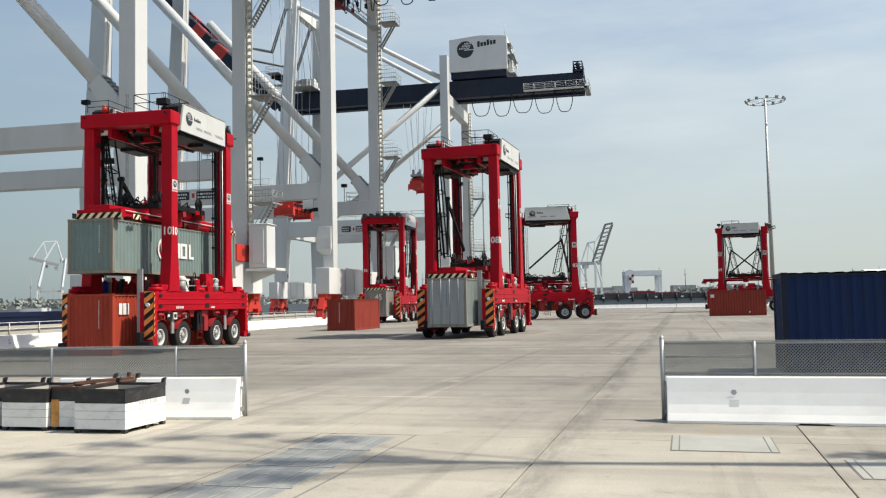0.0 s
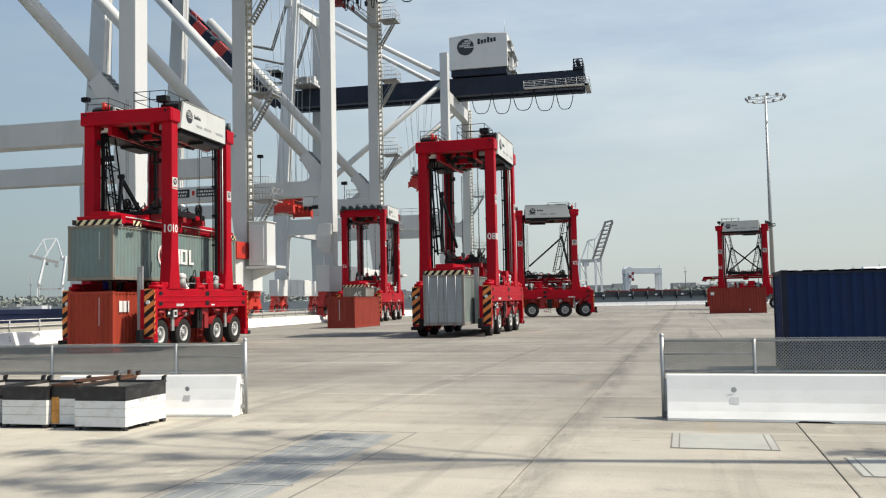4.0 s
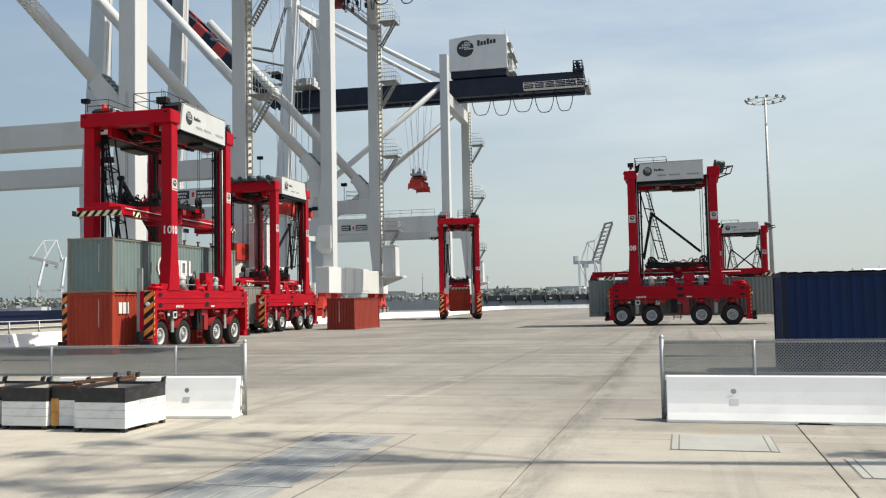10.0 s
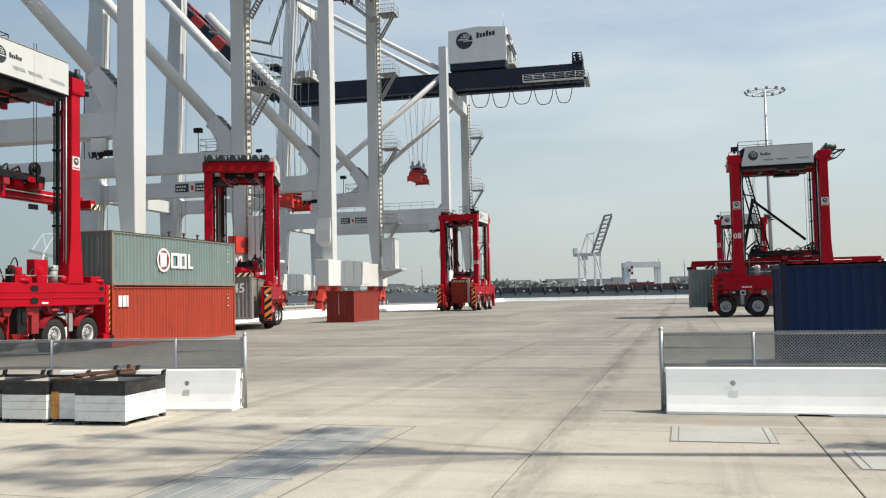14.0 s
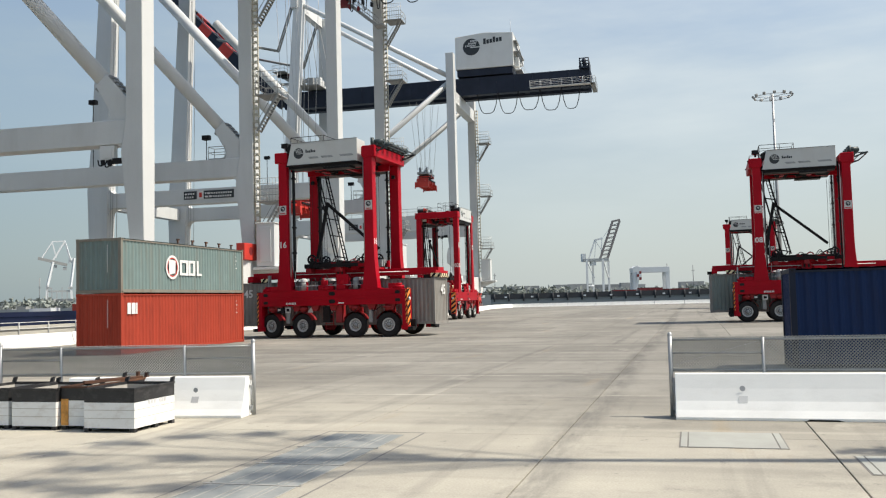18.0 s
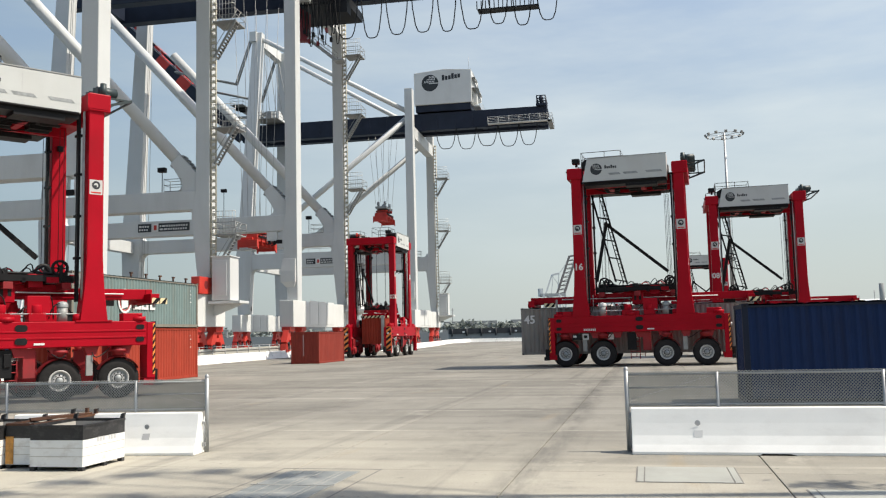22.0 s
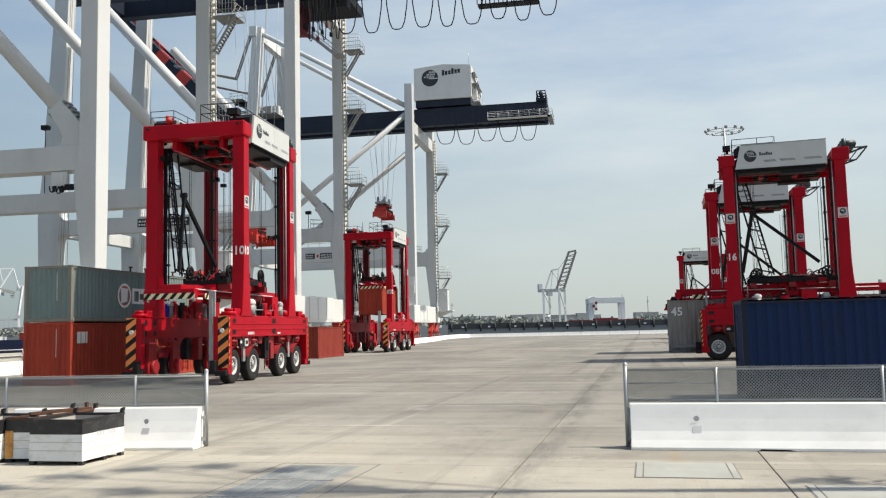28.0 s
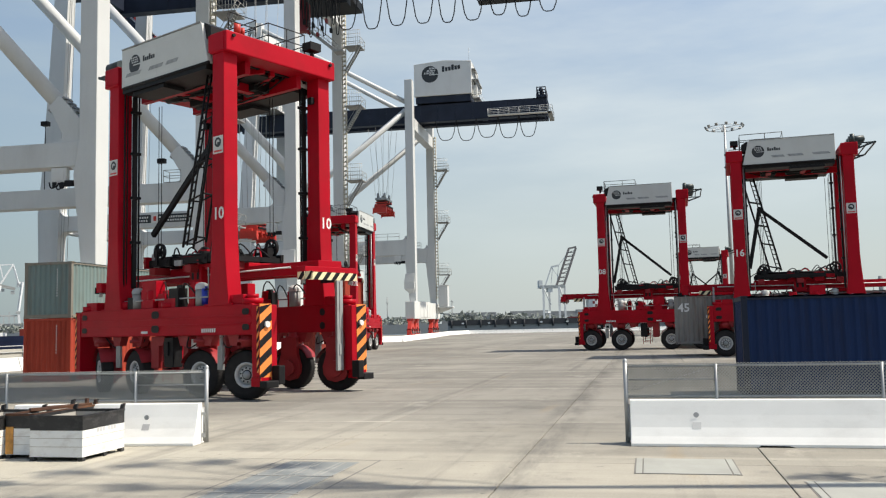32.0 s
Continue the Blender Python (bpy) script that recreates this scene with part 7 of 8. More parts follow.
# stains run across the joints: metres along and across the quay drive them
def paved(name, yard, apron):
    """Concrete that passes, unevenly, from a cleaner apron near the gateway into the darker yard; each as light, dark and mark colours."""
    m = bpy.data.materials.new(name)
    m.use_nodes = True
    n, l = m.node_tree.nodes, m.node_tree.links
    b = n["Principled BSDF"]
    b.inputs["Roughness"].default_value = 0.88
    b.inputs["Specular IOR Level"].default_value = 0.3
    geo = n.new("ShaderNodeNewGeometry")
    rot = n.new("ShaderNodeMapping")
    rot.inputs["Rotation"].default_value = (0, 0, radians(-(90 - YARD)))
    l.new(geo.outputs["Position"], rot.inputs["Vector"])

    def field(scale, detail, lo, hi, rough=0.6):
        mp = n.new("ShaderNodeMapping")
        mp.inputs["Scale"].default_value = scale
        l.new(rot.outputs["Vector"], mp.inputs["Vector"])
        t = n.new("ShaderNodeTexNoise")
        t.inputs["Scale"].default_value = 1.0
        t.inputs["Detail"].default_value = detail
        t.inputs["Roughness"].default_value = rough
        l.new(mp.outputs["Vector"], t.inputs["Vector"])
        r = n.new("ShaderNodeMapRange")
        r.inputs["From Min"].default_value = lo
        r.inputs["From Max"].default_value = hi
        l.new(t.outputs["Fac"], r.inputs["Value"])
        return r.outputs["Result"], t.outputs["Fac"]

    def mix(fac, a, c, amount):
        k = n.new("ShaderNodeMath")
        k.operation = "MULTIPLY"
        k.inputs[1].default_value = amount
        l.new(fac, k.inputs[0])
        x = n.new("ShaderNodeMixRGB")
        l.new(k.outputs[0], x.inputs["Fac"])
        l.new(a, x.inputs["Color1"])
        l.new(c, x.inputs["Color2"])
        return x.outputs["Color"]

    sep = n.new("ShaderNodeSeparateXYZ")
    l.new(rot.outputs["Vector"], sep.inputs["Vector"])
    wob = n.new("ShaderNodeMath")
    wob.operation = "MULTIPLY_ADD"
    wob.inputs[1].default_value = 13.0
    l.new(field((0.16, 0.10, 1), 6, 0.0, 1.0, 0.6)[1], wob.inputs[0])
    l.new(sep.outputs["X"], wob.inputs[2])
    lean = n.new("ShaderNodeMath")                 # the cleaner part reaches further on the left
    lean.operation = "MULTIPLY_ADD"
    lean.inputs[1].default_value = -0.35
    l.new(sep.outputs["Y"], lean.inputs[0])
    l.new(wob.outputs[0], lean.inputs[2])
    zone = n.new("ShaderNodeMapRange")
    zone.interpolation_type = "SMOOTHSTEP"
    zone.inputs["From Min"].default_value = 16.0
    zone.inputs["From Max"].default_value = 29.0
    l.new(lean.outputs[0], zone.inputs["Value"])

    def tone(k, gain=1.0):
        x = n.new("ShaderNodeMixRGB")
        l.new(zone.outputs["Result"], x.inputs["Fac"])
        x.inputs["Color1"].default_value = (*(min(0.7, c * gain) for c in apron[k]), 1)
        x.inputs["Color2"].default_value = (*(min(0.7, c * gain) for c in yard[k]), 1)
        return x.outputs["Color"]

    c_light, c_dark, c_mark = tone(0), tone(1), tone(2)
    col = mix(field((0.09, 0.13, 1), 6, 0.42, 0.60, 0.65)[0], c_light, c_dark, 0.6)
    col = mix(field((0.75, 0.05, 1), 5, 0.48, 0.66)[0], col, c_dark, 0.6)
    col = mix(field((0.03, 0.9, 1), 5, 0.56, 0.68)[0], col, c_mark, 0.45)
    col = mix(field((0.55, 0.45, 1), 8, 0.54, 0.68, 0.72)[0], col, c_mark, 0.4)
    col = mix(field((2.6, 2.2, 1), 5, 0.64, 0.70, 0.7)[0], col, c_mark, 0.55)
    col = mix(field((0.35, 0.5, 1.7), 7, 0.60, 0.72, 0.7)[0], col, tone(0, 1.35), 0.6)
    # dark rubber smear along the joint where the carriers run
    off = n.new("ShaderNodeMath")
    off.operation = "ADD"
    off.inputs[1].default_value = -1.95
    l.new(sep.outputs["Y"], off.inputs[0])
    ab = n.new("ShaderNodeMath")
    ab.operation = "ABSOLUTE"
    l.new(off.outputs[0], ab.inputs[0])
    band = n.new("ShaderNodeMapRange")
    band.interpolation_type = "SMOOTHSTEP"
    band.inputs["From Min"].default_value = 0.05
    band.inputs["From Max"].default_value = 0.6
    band.inputs["To Min"].default_value = 1.0
    band.inputs["To Max"].default_value = 0.0
    l.new(ab.outputs[0], band.inputs["Value"])
    rub = n.new("ShaderNodeMath")
    rub.operation = "MULTIPLY"
    l.new(band.outputs["Result"], rub.inputs[0])
    l.new(field((0.22, 1.1, 1), 6, 0.40, 0.60, 0.7)[0], rub.inputs[1])
    col = mix(rub.outputs[0], col, c_mark, 0.65)
    # pale worn lines across the yard
    sh = n.new("ShaderNodeMath")
    sh.operation = "MULTIPLY_ADD"
    sh.inputs[1].default_value, sh.inputs[2].default_value = 1 / 4.95, 0.5 - 19.6 / 4.95 + 4
    l.new(sep.outputs["X"], sh.inputs[0])
    fr = n.new("ShaderNodeMath")
    fr.operation = "FRACT"
    l.new(sh.outputs[0], fr.inputs[0])
    cm = n.new("ShaderNodeMath")
    cm.operation = "COMPARE"
    cm.inputs[1].default_value, cm.inputs[2].default_value = 0.5, 0.022
    l.new(fr.outputs[0], cm.inputs[0])
    ln = n.new("ShaderNodeMath")
    ln.operation = "MULTIPLY"
    l.new(cm.outputs[0], ln.inputs[0])
    l.new(field((0.1, 0.25, 1), 6, 0.42, 0.6, 0.7)[0], ln.inputs[1])
    far = n.new("ShaderNodeMath")
    far.operation = "MULTIPLY"
    l.new(ln.outputs[0], far.inputs[0])
    l.new(zone.outputs["Result"], far.inputs[1])
    col = mix(far.outputs[0], col, tone(0, 1.5), 0.75)
    # a few ochre stains and small dark spots
    ochre = n.new("ShaderNodeRGB")
    ochre.outputs[0].default_value = (0.30, 0.21, 0.10, 1)
    col = mix(field((0.10, 0.55, 3), 5, 0.63, 0.74, 0.6)[0], col, ochre.outputs[0], 0.35)
    spot = n.new("ShaderNodeTexVoronoi")
    spot.inputs["Scale"].default_value = 1.25
    l.new(rot.outputs["Vector"], spot.inputs["Vector"])
    near = n.new("ShaderNodeMapRange")
    near.inputs["From Min"].default_value = 0.05
    near.inputs["From Max"].default_value = 0.03
    l.new(spot.outputs["Distance"], near.inputs["Value"])
    col = mix(near.outputs["Result"], col, c_mark, 0.6)
    grain, raw = field((34, 34, 34), 4, 0.3, 0.7)
    info = n.new("ShaderNodeObjectInfo")
    s1 = n.new("ShaderNodeMath")
    s1.operation = "ADD"
    l.new(info.outputs["Random"], s1.inputs[0])
    l.new(geo.outputs["Random Per Island"], s1.inputs[1])
    s2 = n.new("ShaderNodeMath")
    s2.operation = "FRACT"
    l.new(s1.outputs[0], s2.inputs[0])
    s3 = n.new("ShaderNodeMapRange")
    s3.inputs["To Min"].default_value = 0.90
    s3.inputs["To Max"].default_value = 1.06
    l.new(s2.outputs[0], s3.inputs["Value"])
    s4 = n.new("ShaderNodeMath")
    s4.operation = "MULTIPLY_ADD"
    s4.inputs[1].default_value = 0.22
    s4.inputs[2].default_value = -0.11
    l.new(grain, s4.inputs[0])
    s5 = n.new("ShaderNodeMath")
    s5.operation = "ADD"
    l.new(s3.outputs["Result"], s5.inputs[0])
    l.new(s4.outputs[0], s5.inputs[1])
    hsv = n.new("ShaderNodeHueSaturation")
    l.new(col, hsv.inputs["Color"])
    l.new(s5.outputs[0], hsv.inputs["Value"])
    l.new(hsv.outputs["Color"], b.inputs["Base Color"])
    bp = n.new("ShaderNodeBump")
    bp.inputs["Strength"].default_value = 0.25
    bp.inputs["Distance"].default_value = 0.008
    l.new(raw, bp.inputs["Height"])
    l.new(bp.outputs["Normal"], b.inputs["Normal"])
    return m


PAVED = paved("weathered_concrete_slab", ((0.250, 0.238, 0.206), (0.130, 0.1235, 0.108), (0.074, 0.071, 0.065)),
              ((0.415, 0.388, 0.318), (0.235, 0.221, 0.186), (0.11, 0.107, 0.099)))
paving = base("paving", along(0, 0), "pale worn concrete slabs with dark joints and tyre marks", "pavement", kind="structure")
one = mesh_of("slab", slab_mesh(PAVE_W, PAVE_L), PAVED)
near_v, near_u = range(-6, 8), range(0, 21)
for i in near_v:
    for j in near_u:
        # local x runs along the quay, local y to its left
        part("slab", one, None, paving, at=pose(U0 + j * PAVE_L, -(V0 + i * PAVE_W) - PAVE_W, 0))
rest = Shape()
proto = slab_mesh(PAVE_W, PAVE_L)
for i in range(-19, 70):
    for j in range(-14, 36):
        if i in near_v and j in near_u:
            continue
        if abs(i) > 40 and j < 2:
            continue
        ox, oy = U0 + j * PAVE_L, -(V0 + i * PAVE_W) - PAVE_W
        rest.poly([(x + ox, y + oy, z) for x, y, z in proto.v[4:]], [tuple(q - 4 for q in f) for f in proto.f[4:]])
tagged(part("slab_field", rest, PAVED, paving), kind="stuff")

# cover plates let into the paving
def plate(u0, u1, v0, v1, label, cols=1, rows=1, mat=COVER, strips=False):
    root = base("cover_plate", along(0, 0), label, "cover plate")
    if strips:
        part("frame", Shape().box(u0 - 0.012, u1 + 0.012, -v1 - 0.012, -v0 + 0.012, 0.001, 0.004), JOINT, root)
    else:
        part("frame", Shape().box(u0 - 0.05, u1 + 0.05, -v1 - 0.06, -v0 + 0.06, 0.0005, 0.002), JOINT, root)
        part("bedding", Shape().box(u0 - 0.012, u1 + 0.012, -v1 - 0.012, -v0 + 0.012, 0.001, 0.005), PALELINE, root)
    for a in range(rows):
        for b in range(cols):
            p0, p1 = u0 + (u1 - u0) * a / rows + (0.012 if strips else 0.03), u0 + (u1 - u0) * (a + 1) / rows - (0.012 if strips else 0.03)
            q0, q1 = v0 + (v1 - v0) * b / cols + 0.012, v0 + (v1 - v0) * (b + 1) / cols - 0.012
            if strips:
                part("end_strip", Shape().box(p0, p1, -q0 - 0.09, -q0, 0.003, 0.010), mat, root)
                part("end_strip", Shape().box(p0, p1, -q1, -q1 + 0.09, 0.003, 0.010), mat, root)
                q0, q1 = q0 + 0.11, q1 - 0.11
            part("panel", Shape().box(p0, p1, -q1, -q0, 0.003, 0.010), mat, root)


plate(13.1, 14.52, -0.28, 1.19, "grey steel cover plate let into the concrete", mat=PLATE, strips=True)
plate(11.42, 12.68, 1.95, 3.4, "grey steel cover plate let into the concrete", mat=PLATE, strips=True)
row = base("cover_plate", along(0, 0), "row of grey ribbed steel cover plates let into the concrete", "cover plate")
for va, vb in ((-6.09, -6.06), (-4.4, -4.37)):
    part("edge_joint", Shape().box(6.2, 14.0, -vb, -va, 0.0005, 0.002), JOINT, row)
part("edge_joint", Shape().box(13.96, 14.0, 4.4, 6.06, 0.0005, 0.002), JOINT, row)
u1 = 13.74
for k in range(5):
    u0 = u1 - 1.32
    part("panel", Shape().box(u0 + 0.025, u1 - 0.025, 4.68, 5.86, 0.001, 0.006), COVER, row)
    part("seam", Shape().box(u0 - 0.02, u0 + 0.02, 4.62, 5.95, 0.001, 0.008), PALELINE, row)
    for v in (4.66, 4.88, 4.97, 5.27, 5.36, 5.62, 5.88):
        part("rib", Shape().box(u0 + 0.06, u1 - 0.06, v - 0.008, v + 0.008, 0.002, 0.011), PALELINE, row)
    u1 -= 1.34


# ---- what moves ----
ROWS_A = [(0, -14.86, 46.60, -101.8), (10.5, -14.86, 46.60, -101.8), (11, -14.93, 46.50, -101.8), (11.5, -15.20, 46.02, -102.0), (12, -15.61, 44.95, -102.5),
          (12.5, -16.18, 43.24, -102.7), (13, -16.93, 40.98, -102.6), (14.5, -19.72, 33.03, -103.5), (15, -20.47, 30.74, -103.5),
          (15.5, -21.07, 28.80, -103.3), (16, -21.52, 27.24, -103.1), (16.5, -21.82, 26.08, -103.0), (17, -21.99, 25.32, -102.8),
          (17.5, -22.03, 24.97, -102.6), (18, -21.95, 25.03, -102.6), (18.5, -21.74, 25.48, -102.8), (19, -21.40, 26.31, -103.9),
          (19.5, -20.88, 27.46, -106.2), (20, -20.14, 28.90, -110.4), (20.5, -19.13, 30.51, -116.8), (21, -17.93, 32.07, -125.1),
          (21.5, -16.75, 33.34, -133.9), (22, -15.72, 34.27, -140.4), (22.5, -14.76, 34.97, -142.3), (23, -13.73, 35.68, -139.7),
          (23.5, -12.53, 36.68, -132.8), (24, -11.29, 38.09, -122.9), (24.5, -10.27, 39.66, -113.4), (25, -9.64, 41.06, -106.8),
          (25.5, -9.32, 42.16, -103.5), (26, -9.13, 42.97, -102.0), (26.5, -9.01, 43.55, -101.5), (27, -8.94, 43.80, -102.5),
          (28, -8.94, 43.80, -102.5), (28.5, -8.96, 43.50, -102.2), (29, -9.21, 42.69, -101.5), (29.5, -9.52, 41.54, -98.4), (30, -9.78, 40.05, -91.3),
          (30.5, -9.84, 38.0, -78.6), (31, -9.28, 35.45, -62.6), (31.5, -8.38, 33.8, -51.6), (32, -7.0, 32.2, -39.8)]
ROWS_B = [(0, 2.30, 57.84, -107.8), (1, 1.80, 56.61, -105.1), (2, 1.70, 55.76, -105.4), (3.5, 1.70, 55.76, -105.4), (4.5, 2.20, 58.18, -105.7),
          (5, 2.61, 59.58, -106.2), (5.5, 3.12, 61.20, -108.3), (6, 3.80, 62.96, -113.4), (6.5, 4.77, 64.68, -122.2), (7, 6.08, 66.20, -133.4),
          (7.5, 7.69, 67.42, -145.6), (8, 9.56, 68.32, -158.4), (8.5, 11.62, 68.87, -171.6), (9, 13.79, 69.05, -183.5), (9.5, 16.07, 68.85, -191.7),
          (10, 18.45, 68.34, -195.9), (10.5, 20.76, 67.64, -197.1), (11, 22.72, 66.89, -197.0), (11.5, 24.14, 66.25, -196.6),
          (12, 24.95, 65.80, -196.4), (12.5, 25.25, 65.58, -196.5), (15.5, 25.82, 65.39, -196.7), (18.5, 26.48, 64.93, -196.7),
          (22.5, 26.78, 65.30, -196.8), (29, 26.78, 65.30, -196.8), (29.5, 26.45, 65.30, -196.8), (30, 25.75, 65.35, -196.8),
          (30.5, 24.85, 65.50, -196.8), (31, 23.4, 65.85, -196.8), (31.5, 21.04, 66.45, -197.0), (32, 18.74, 67.25, -197.4)]
ROWS_C = [(0, -6.09, 101.86, 78.7), (1, -6.16, 102.12, 79.2), (1.5, -6.19, 102.00, 79.4), (2, -6.28, 101.59, 79.6), (2.5, -6.46, 100.81, 79.7),
          (3, -6.79, 99.63, 79.7), (3.5, -7.26, 98.04, 79.5), (4, -7.86, 96.11, 79.2), (4.5, -8.56, 93.90, 78.8), (5, -9.31, 91.49, 78.4),
          (6, -10.85, 86.33, 77.9), (7, -12.17, 81.13, 77.8), (7.5, -12.81, 78.71, 77.3), (8, -13.41, 76.57, 76.8), (8.5, -13.91, 74.86, 76.6),
          (9, -14.30, 73.61, 76.4), (9.5, -14.55, 72.76, 76.2), (10, -14.66, 72.24, 76.0), (11.5, -14.65, 71.42, 75.5), (12, -14.73, 70.86, 76.2),
          (12.5, -14.97, 69.90, 78.3), (13, -15.23, 68.56, 82.5), (13.5, -15.25, 66.95, 88.6), (14, -14.78, 65.24, 96.5), (14.5, -13.81, 63.58, 105.7),
          (15.5, -11.37, 60.61, 125.2), (16, -10.25, 59.40, 135.2), (16.5, -9.37, 58.42, 144.5), (17, -8.69, 57.72, 152.2),
          (17.5, -7.93, 57.32, 157.8), (18, -6.81, 57.14, 161.3), (18.5, -5.17, 57.05, 162.7), (19, -2.94, 56.91, 163.0), (19.5, -0.22, 56.63, 162.9),
          (20, 2.72, 56.17, 162.5), (21, 8.62, 54.78, 161.3), (22, 14.17, 53.07, 160.9), (22.5, 16.67, 52.25, 161.2), (23, 18.87, 51.59, 161.5),
          (23.5, 20.55, 51.15, 161.4), (24, 21.53, 50.97, 160.9), (24.5, 21.95, 50.97, 160.2), (25, 22.15, 51.12, 159.8), (32, 23.17, 50.75, 159.8)]
ROWS_D = [(0, 11.60, 99.20, -4.0), (5, 11.60, 99.20, -4.0), (5.5, 11.55, 99.50, -4.6), (6, 11.19, 99.80, -6.5), (6.5, 10.10, 100.07, -10.3),
          (7, 8.51, 100.41, -16.9), (7.5, 6.74, 100.89, -26.4), (8, 5.08, 101.54, -38.6), (8.5, 3.71, 102.44, -52.8), (9, 2.71, 103.64, -67.1),
          (9.5, 2.13, 105.10, -79.6), (10, 2.00, 106.67, -89.5), (10.5, 2.18, 108.15, -96.8), (11, 2.49, 109.40, -101.8), (11.5, 2.79, 110.36, -104.5),
          (12, 2.98, 111.04, -105.7), (12.5, 3.05, 111.47, -106.1), (13, 3.07, 111.68, -106.2), (13.5, 3.10, 111.69, -106.2),
          (14, 3.12, 111.48, -106.2), (14.5, 3.08, 111.04, -106.0), (15, 2.93, 110.30, -105.8), (15.5, 2.66, 109.24, -105.7),
          (16, 2.28, 107.85, -105.8), (16.5, 1.76, 106.14, -105.9), (18, -0.36, 100.22, -105.8), (18.5, -0.98, 98.51, -105.4),
          (19.5, -1.72, 95.63, -104.6), (20.5, -2.16, 93.16, -104.1), (21, -2.39, 92.16, -104.0), (21.5, -2.59, 91.41, -104.0),
          (22.5, -2.83, 90.63, -104.6), (23, -2.93, 90.63, -104.6), (28.5, -2.93, 90.50, -104.6), (29, -2.93, 89.90, -104.6),
          (29.5, -3.0, 88.90, -104.6), (30, -3.26, 87.52, -104.5), (30.5, -3.78, 86.04, -104.3), (31, -4.50, 84.23, -103.9),
          (32, -5.97, 80.09, -102.9)]


def rolling(rows):
    """(seconds, metres rolled towards the numbered end) in steps of less than a metre."""
    out, total = [(rows[0][0], 0.0)], 0.0
    for (t0, x0, y0, h0), (t1, x1, y1, h1) in zip(rows, rows[1:]):
        a = radians((h0 + h1) / 2)
        d = (x1 - x0) * math.cos(a) + (y1 - y0) * math.sin(a)
        n = max(1, math.ceil(abs(d) / 0.9))
        for k in range(1, n + 1):
            out.append((t0 + (t1 - t0) * k / n, total + d * k / n))
        total += d
    return out


def curvature(rows):
    """(seconds, turn per metre) at the middle of each leg of the way, for the steered wheels."""
    out = [(rows[0][0], 0.0)]
    for (t0, x0, y0, h0), (t1, x1, y1, h1) in zip(rows, rows[1:]):
        a = radians((h0 + h1) / 2)
        d = (x1 - x0) * math.cos(a) + (y1 - y0) * math.sin(a)
        k = radians(h1 - h0) / d if abs(d) > 0.4 else 0.0
        out.append(((t0 + t1) / 2, max(-0.1, min(0.1, k))))
    return out + [(rows[-1][0], out[-1][1])]


def at_time(table, t):
    for (a, u), (b, v) in zip(table, table[1:]):
        if t <= b:
            return u + (v - u) * max(0.0, t - a) / max(1e-6, b - a)
    return table[-1][1]


def drive(car, wheels, rows):
    walk(car, [(t, pose(x, y, 0, 0, 0, h)) for t, x, y, h in rows])
    steps = rolling(rows)
    bends = curvature(rows)
    for wh, fork in wheels:
        p = wh.matrix_basis.translation.copy()
        spin, swing = [], []
        for t, d in steps:
            a = max(-0.42, min(0.42, math.atan(p.x * at_time(bends, t))))
            turn = Matrix.Translation(p) @ Matrix.Rotation(a, 4, "Z")
            spin.append((t, turn @ Matrix.Rotation(d / (TYRE_R * CAR_SIZE), 4, "Y")))
            swing.append((t, turn))
        walk(wh, spin)
        walk(fork, swing)


def lift_at(z_rows, t):
    if t <= z_rows[0][0]:
        return z_rows[0][1]
    for (a, za), (b, zb) in zip(z_rows, z_rows[1:]):
        if t <= b:
            return za + (zb - za) * (t - a) / (b - a)
    return z_rows[-1][1]


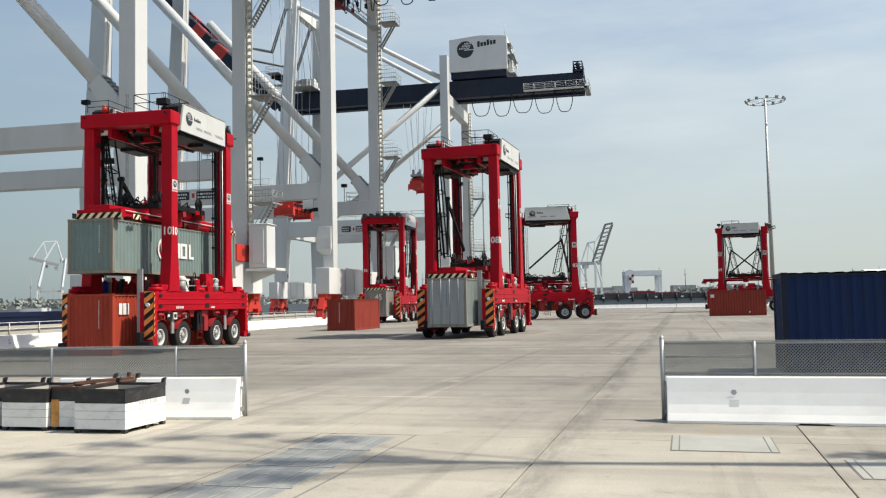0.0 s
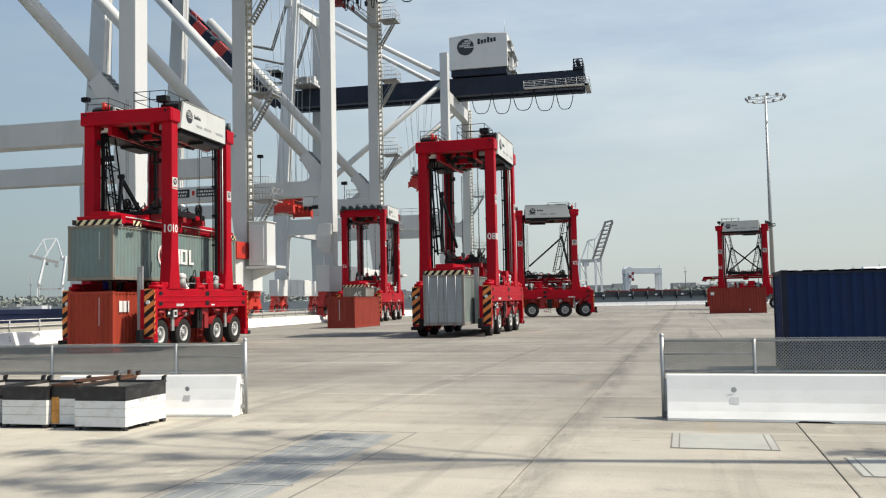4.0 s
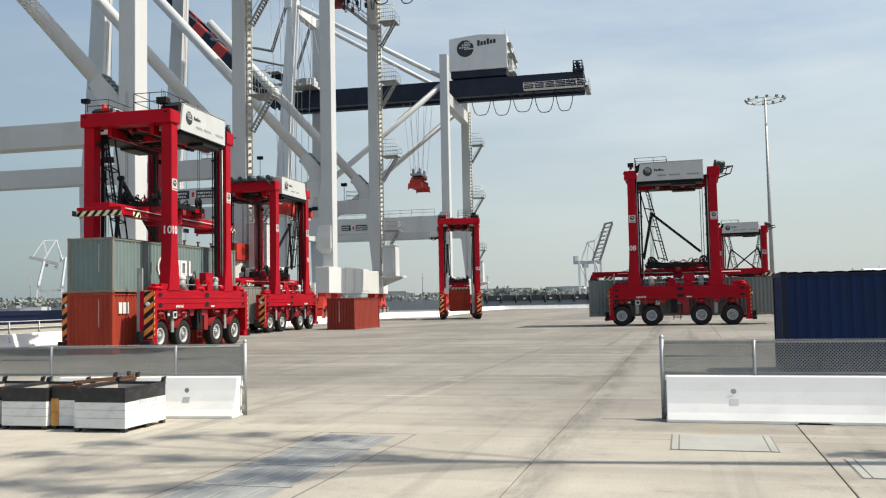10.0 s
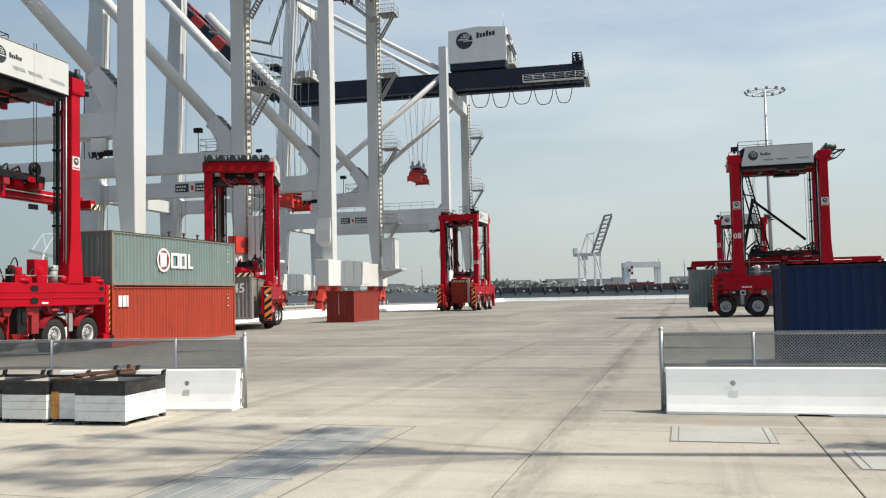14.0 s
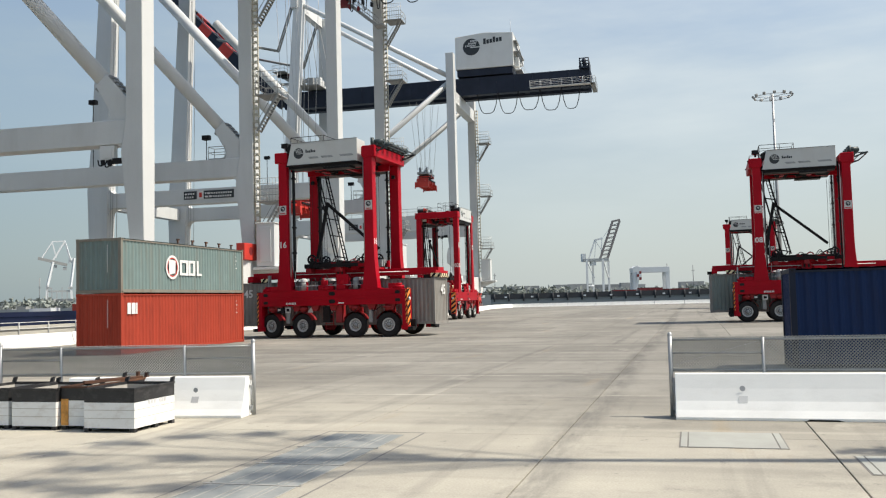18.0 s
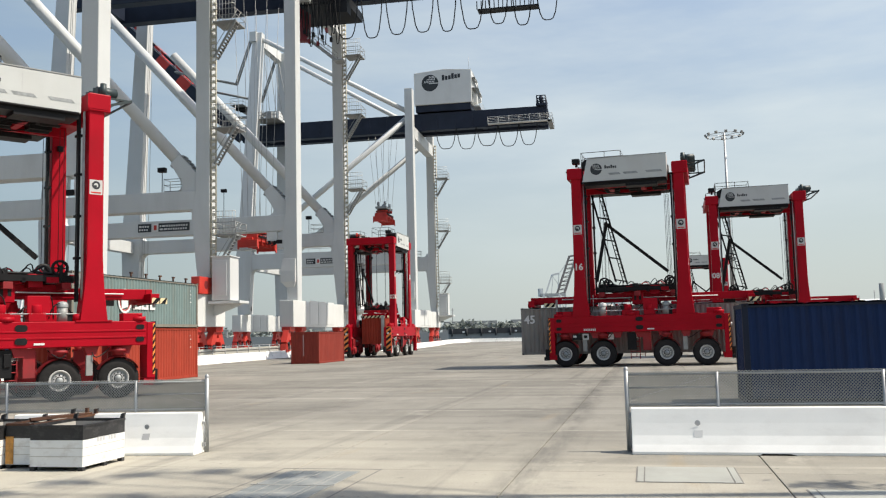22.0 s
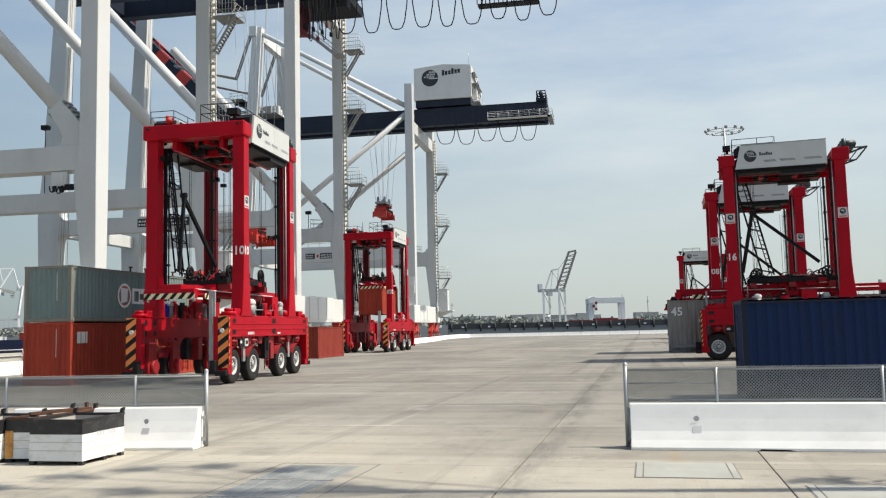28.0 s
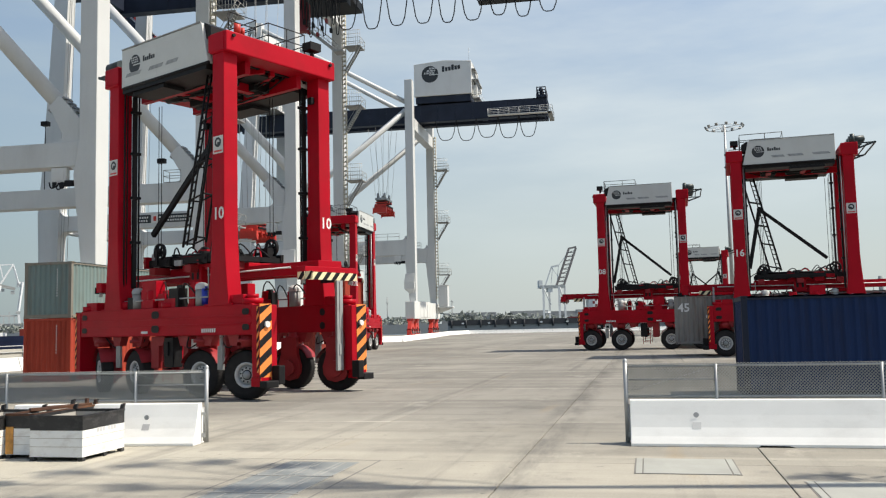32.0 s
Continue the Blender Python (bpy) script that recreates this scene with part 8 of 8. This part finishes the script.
def carry(box, rows, z_rows, until=99.0, ahead=0.0):
    ts = sorted({r[0] for r in rows if r[0] <= until} | {z[0] for z in z_rows} | {32})
    out = []
    for t in ts:
        q = min(t, until)
        k = max(i for i, r in enumerate(rows) if r[0] <= q)
        a, b = rows[k], rows[min(k + 1, len(rows) - 1)]
        f = 0 if b[0] == a[0] else (q - a[0]) / (b[0] - a[0])
        x, y, h = (a[i] + (b[i] - a[i]) * f for i in (1, 2, 3))
        out.append((t, pose(x, y, lift_at(z_rows, t), 0, 0, h) @ pose(ahead, 0, 0)))
    walk(box, out)


def motions():
    drive(car_a, wheels_a, ROWS_A)
    drive(car_b, wheels_b, ROWS_B)
    drive(car_c, wheels_c, ROWS_C)
    drive(car_d, wheels_d, ROWS_D)
    mol_z = [(0, 3.85), (2.4, 3.85), (3.2, 3.72), (3.5, 3.6), (5.5, 2.99), (6.0, 2.9), (32, 2.9)]
    walk(mol, [(t, pose(STACK[0], STACK[1], z, 0, 0, STACK_TURN)) for t, z in mol_z])
    top = 2.591                                    # spreader heights are those of the box tops, in the carriers' own size
    sp_z = [(t, z + top) for t, z in mol_z[:-1]] + [(6.6, 5.5), (7.0, 5.75), (7.4, 6.15), (7.8, 6.4), (8.3, 6.5), (14.5, 6.5), (18.4, 3.72), (32, 3.72)]
    walk(spread_a, [(t, pose(0, 0, z / CAR_SIZE - 0.06)) for t, z in sp_z])
    walk(spread_b, [(t, pose(0, 0, z / CAR_SIZE - 0.06)) for t, z in ((0, 3.6), (22.5, 3.6), (24.5, 2.9), (26.5, 2.9), (28.6, 3.65), (32, 3.75))])
    carry(box_b, ROWS_B, [(0, 0.7), (22.5, 0.7), (24.5, 0.0), (32, 0.0)], 22.5)
    walk(spread_c, [(t, pose(0, 0, z / CAR_SIZE - 0.06)) for t, z in ((0, 3.62), (32, 3.62))])
    carry(box_c, ROWS_C, [(0, 0.72), (32, 0.72)], ahead=0.28)
    d_z = [(0, 0.95), (20, 0.95), (22, 1.3), (23, 1.75), (24, 2.15), (25, 2.6), (27, 3.5), (28, 3.75), (32, 3.75)]
    walk(spread_d, [(t, pose(0, 0, (z + top) / CAR_SIZE - 0.06)) for t, z in d_z])
    carry(box_d, ROWS_D, d_z)


motions()
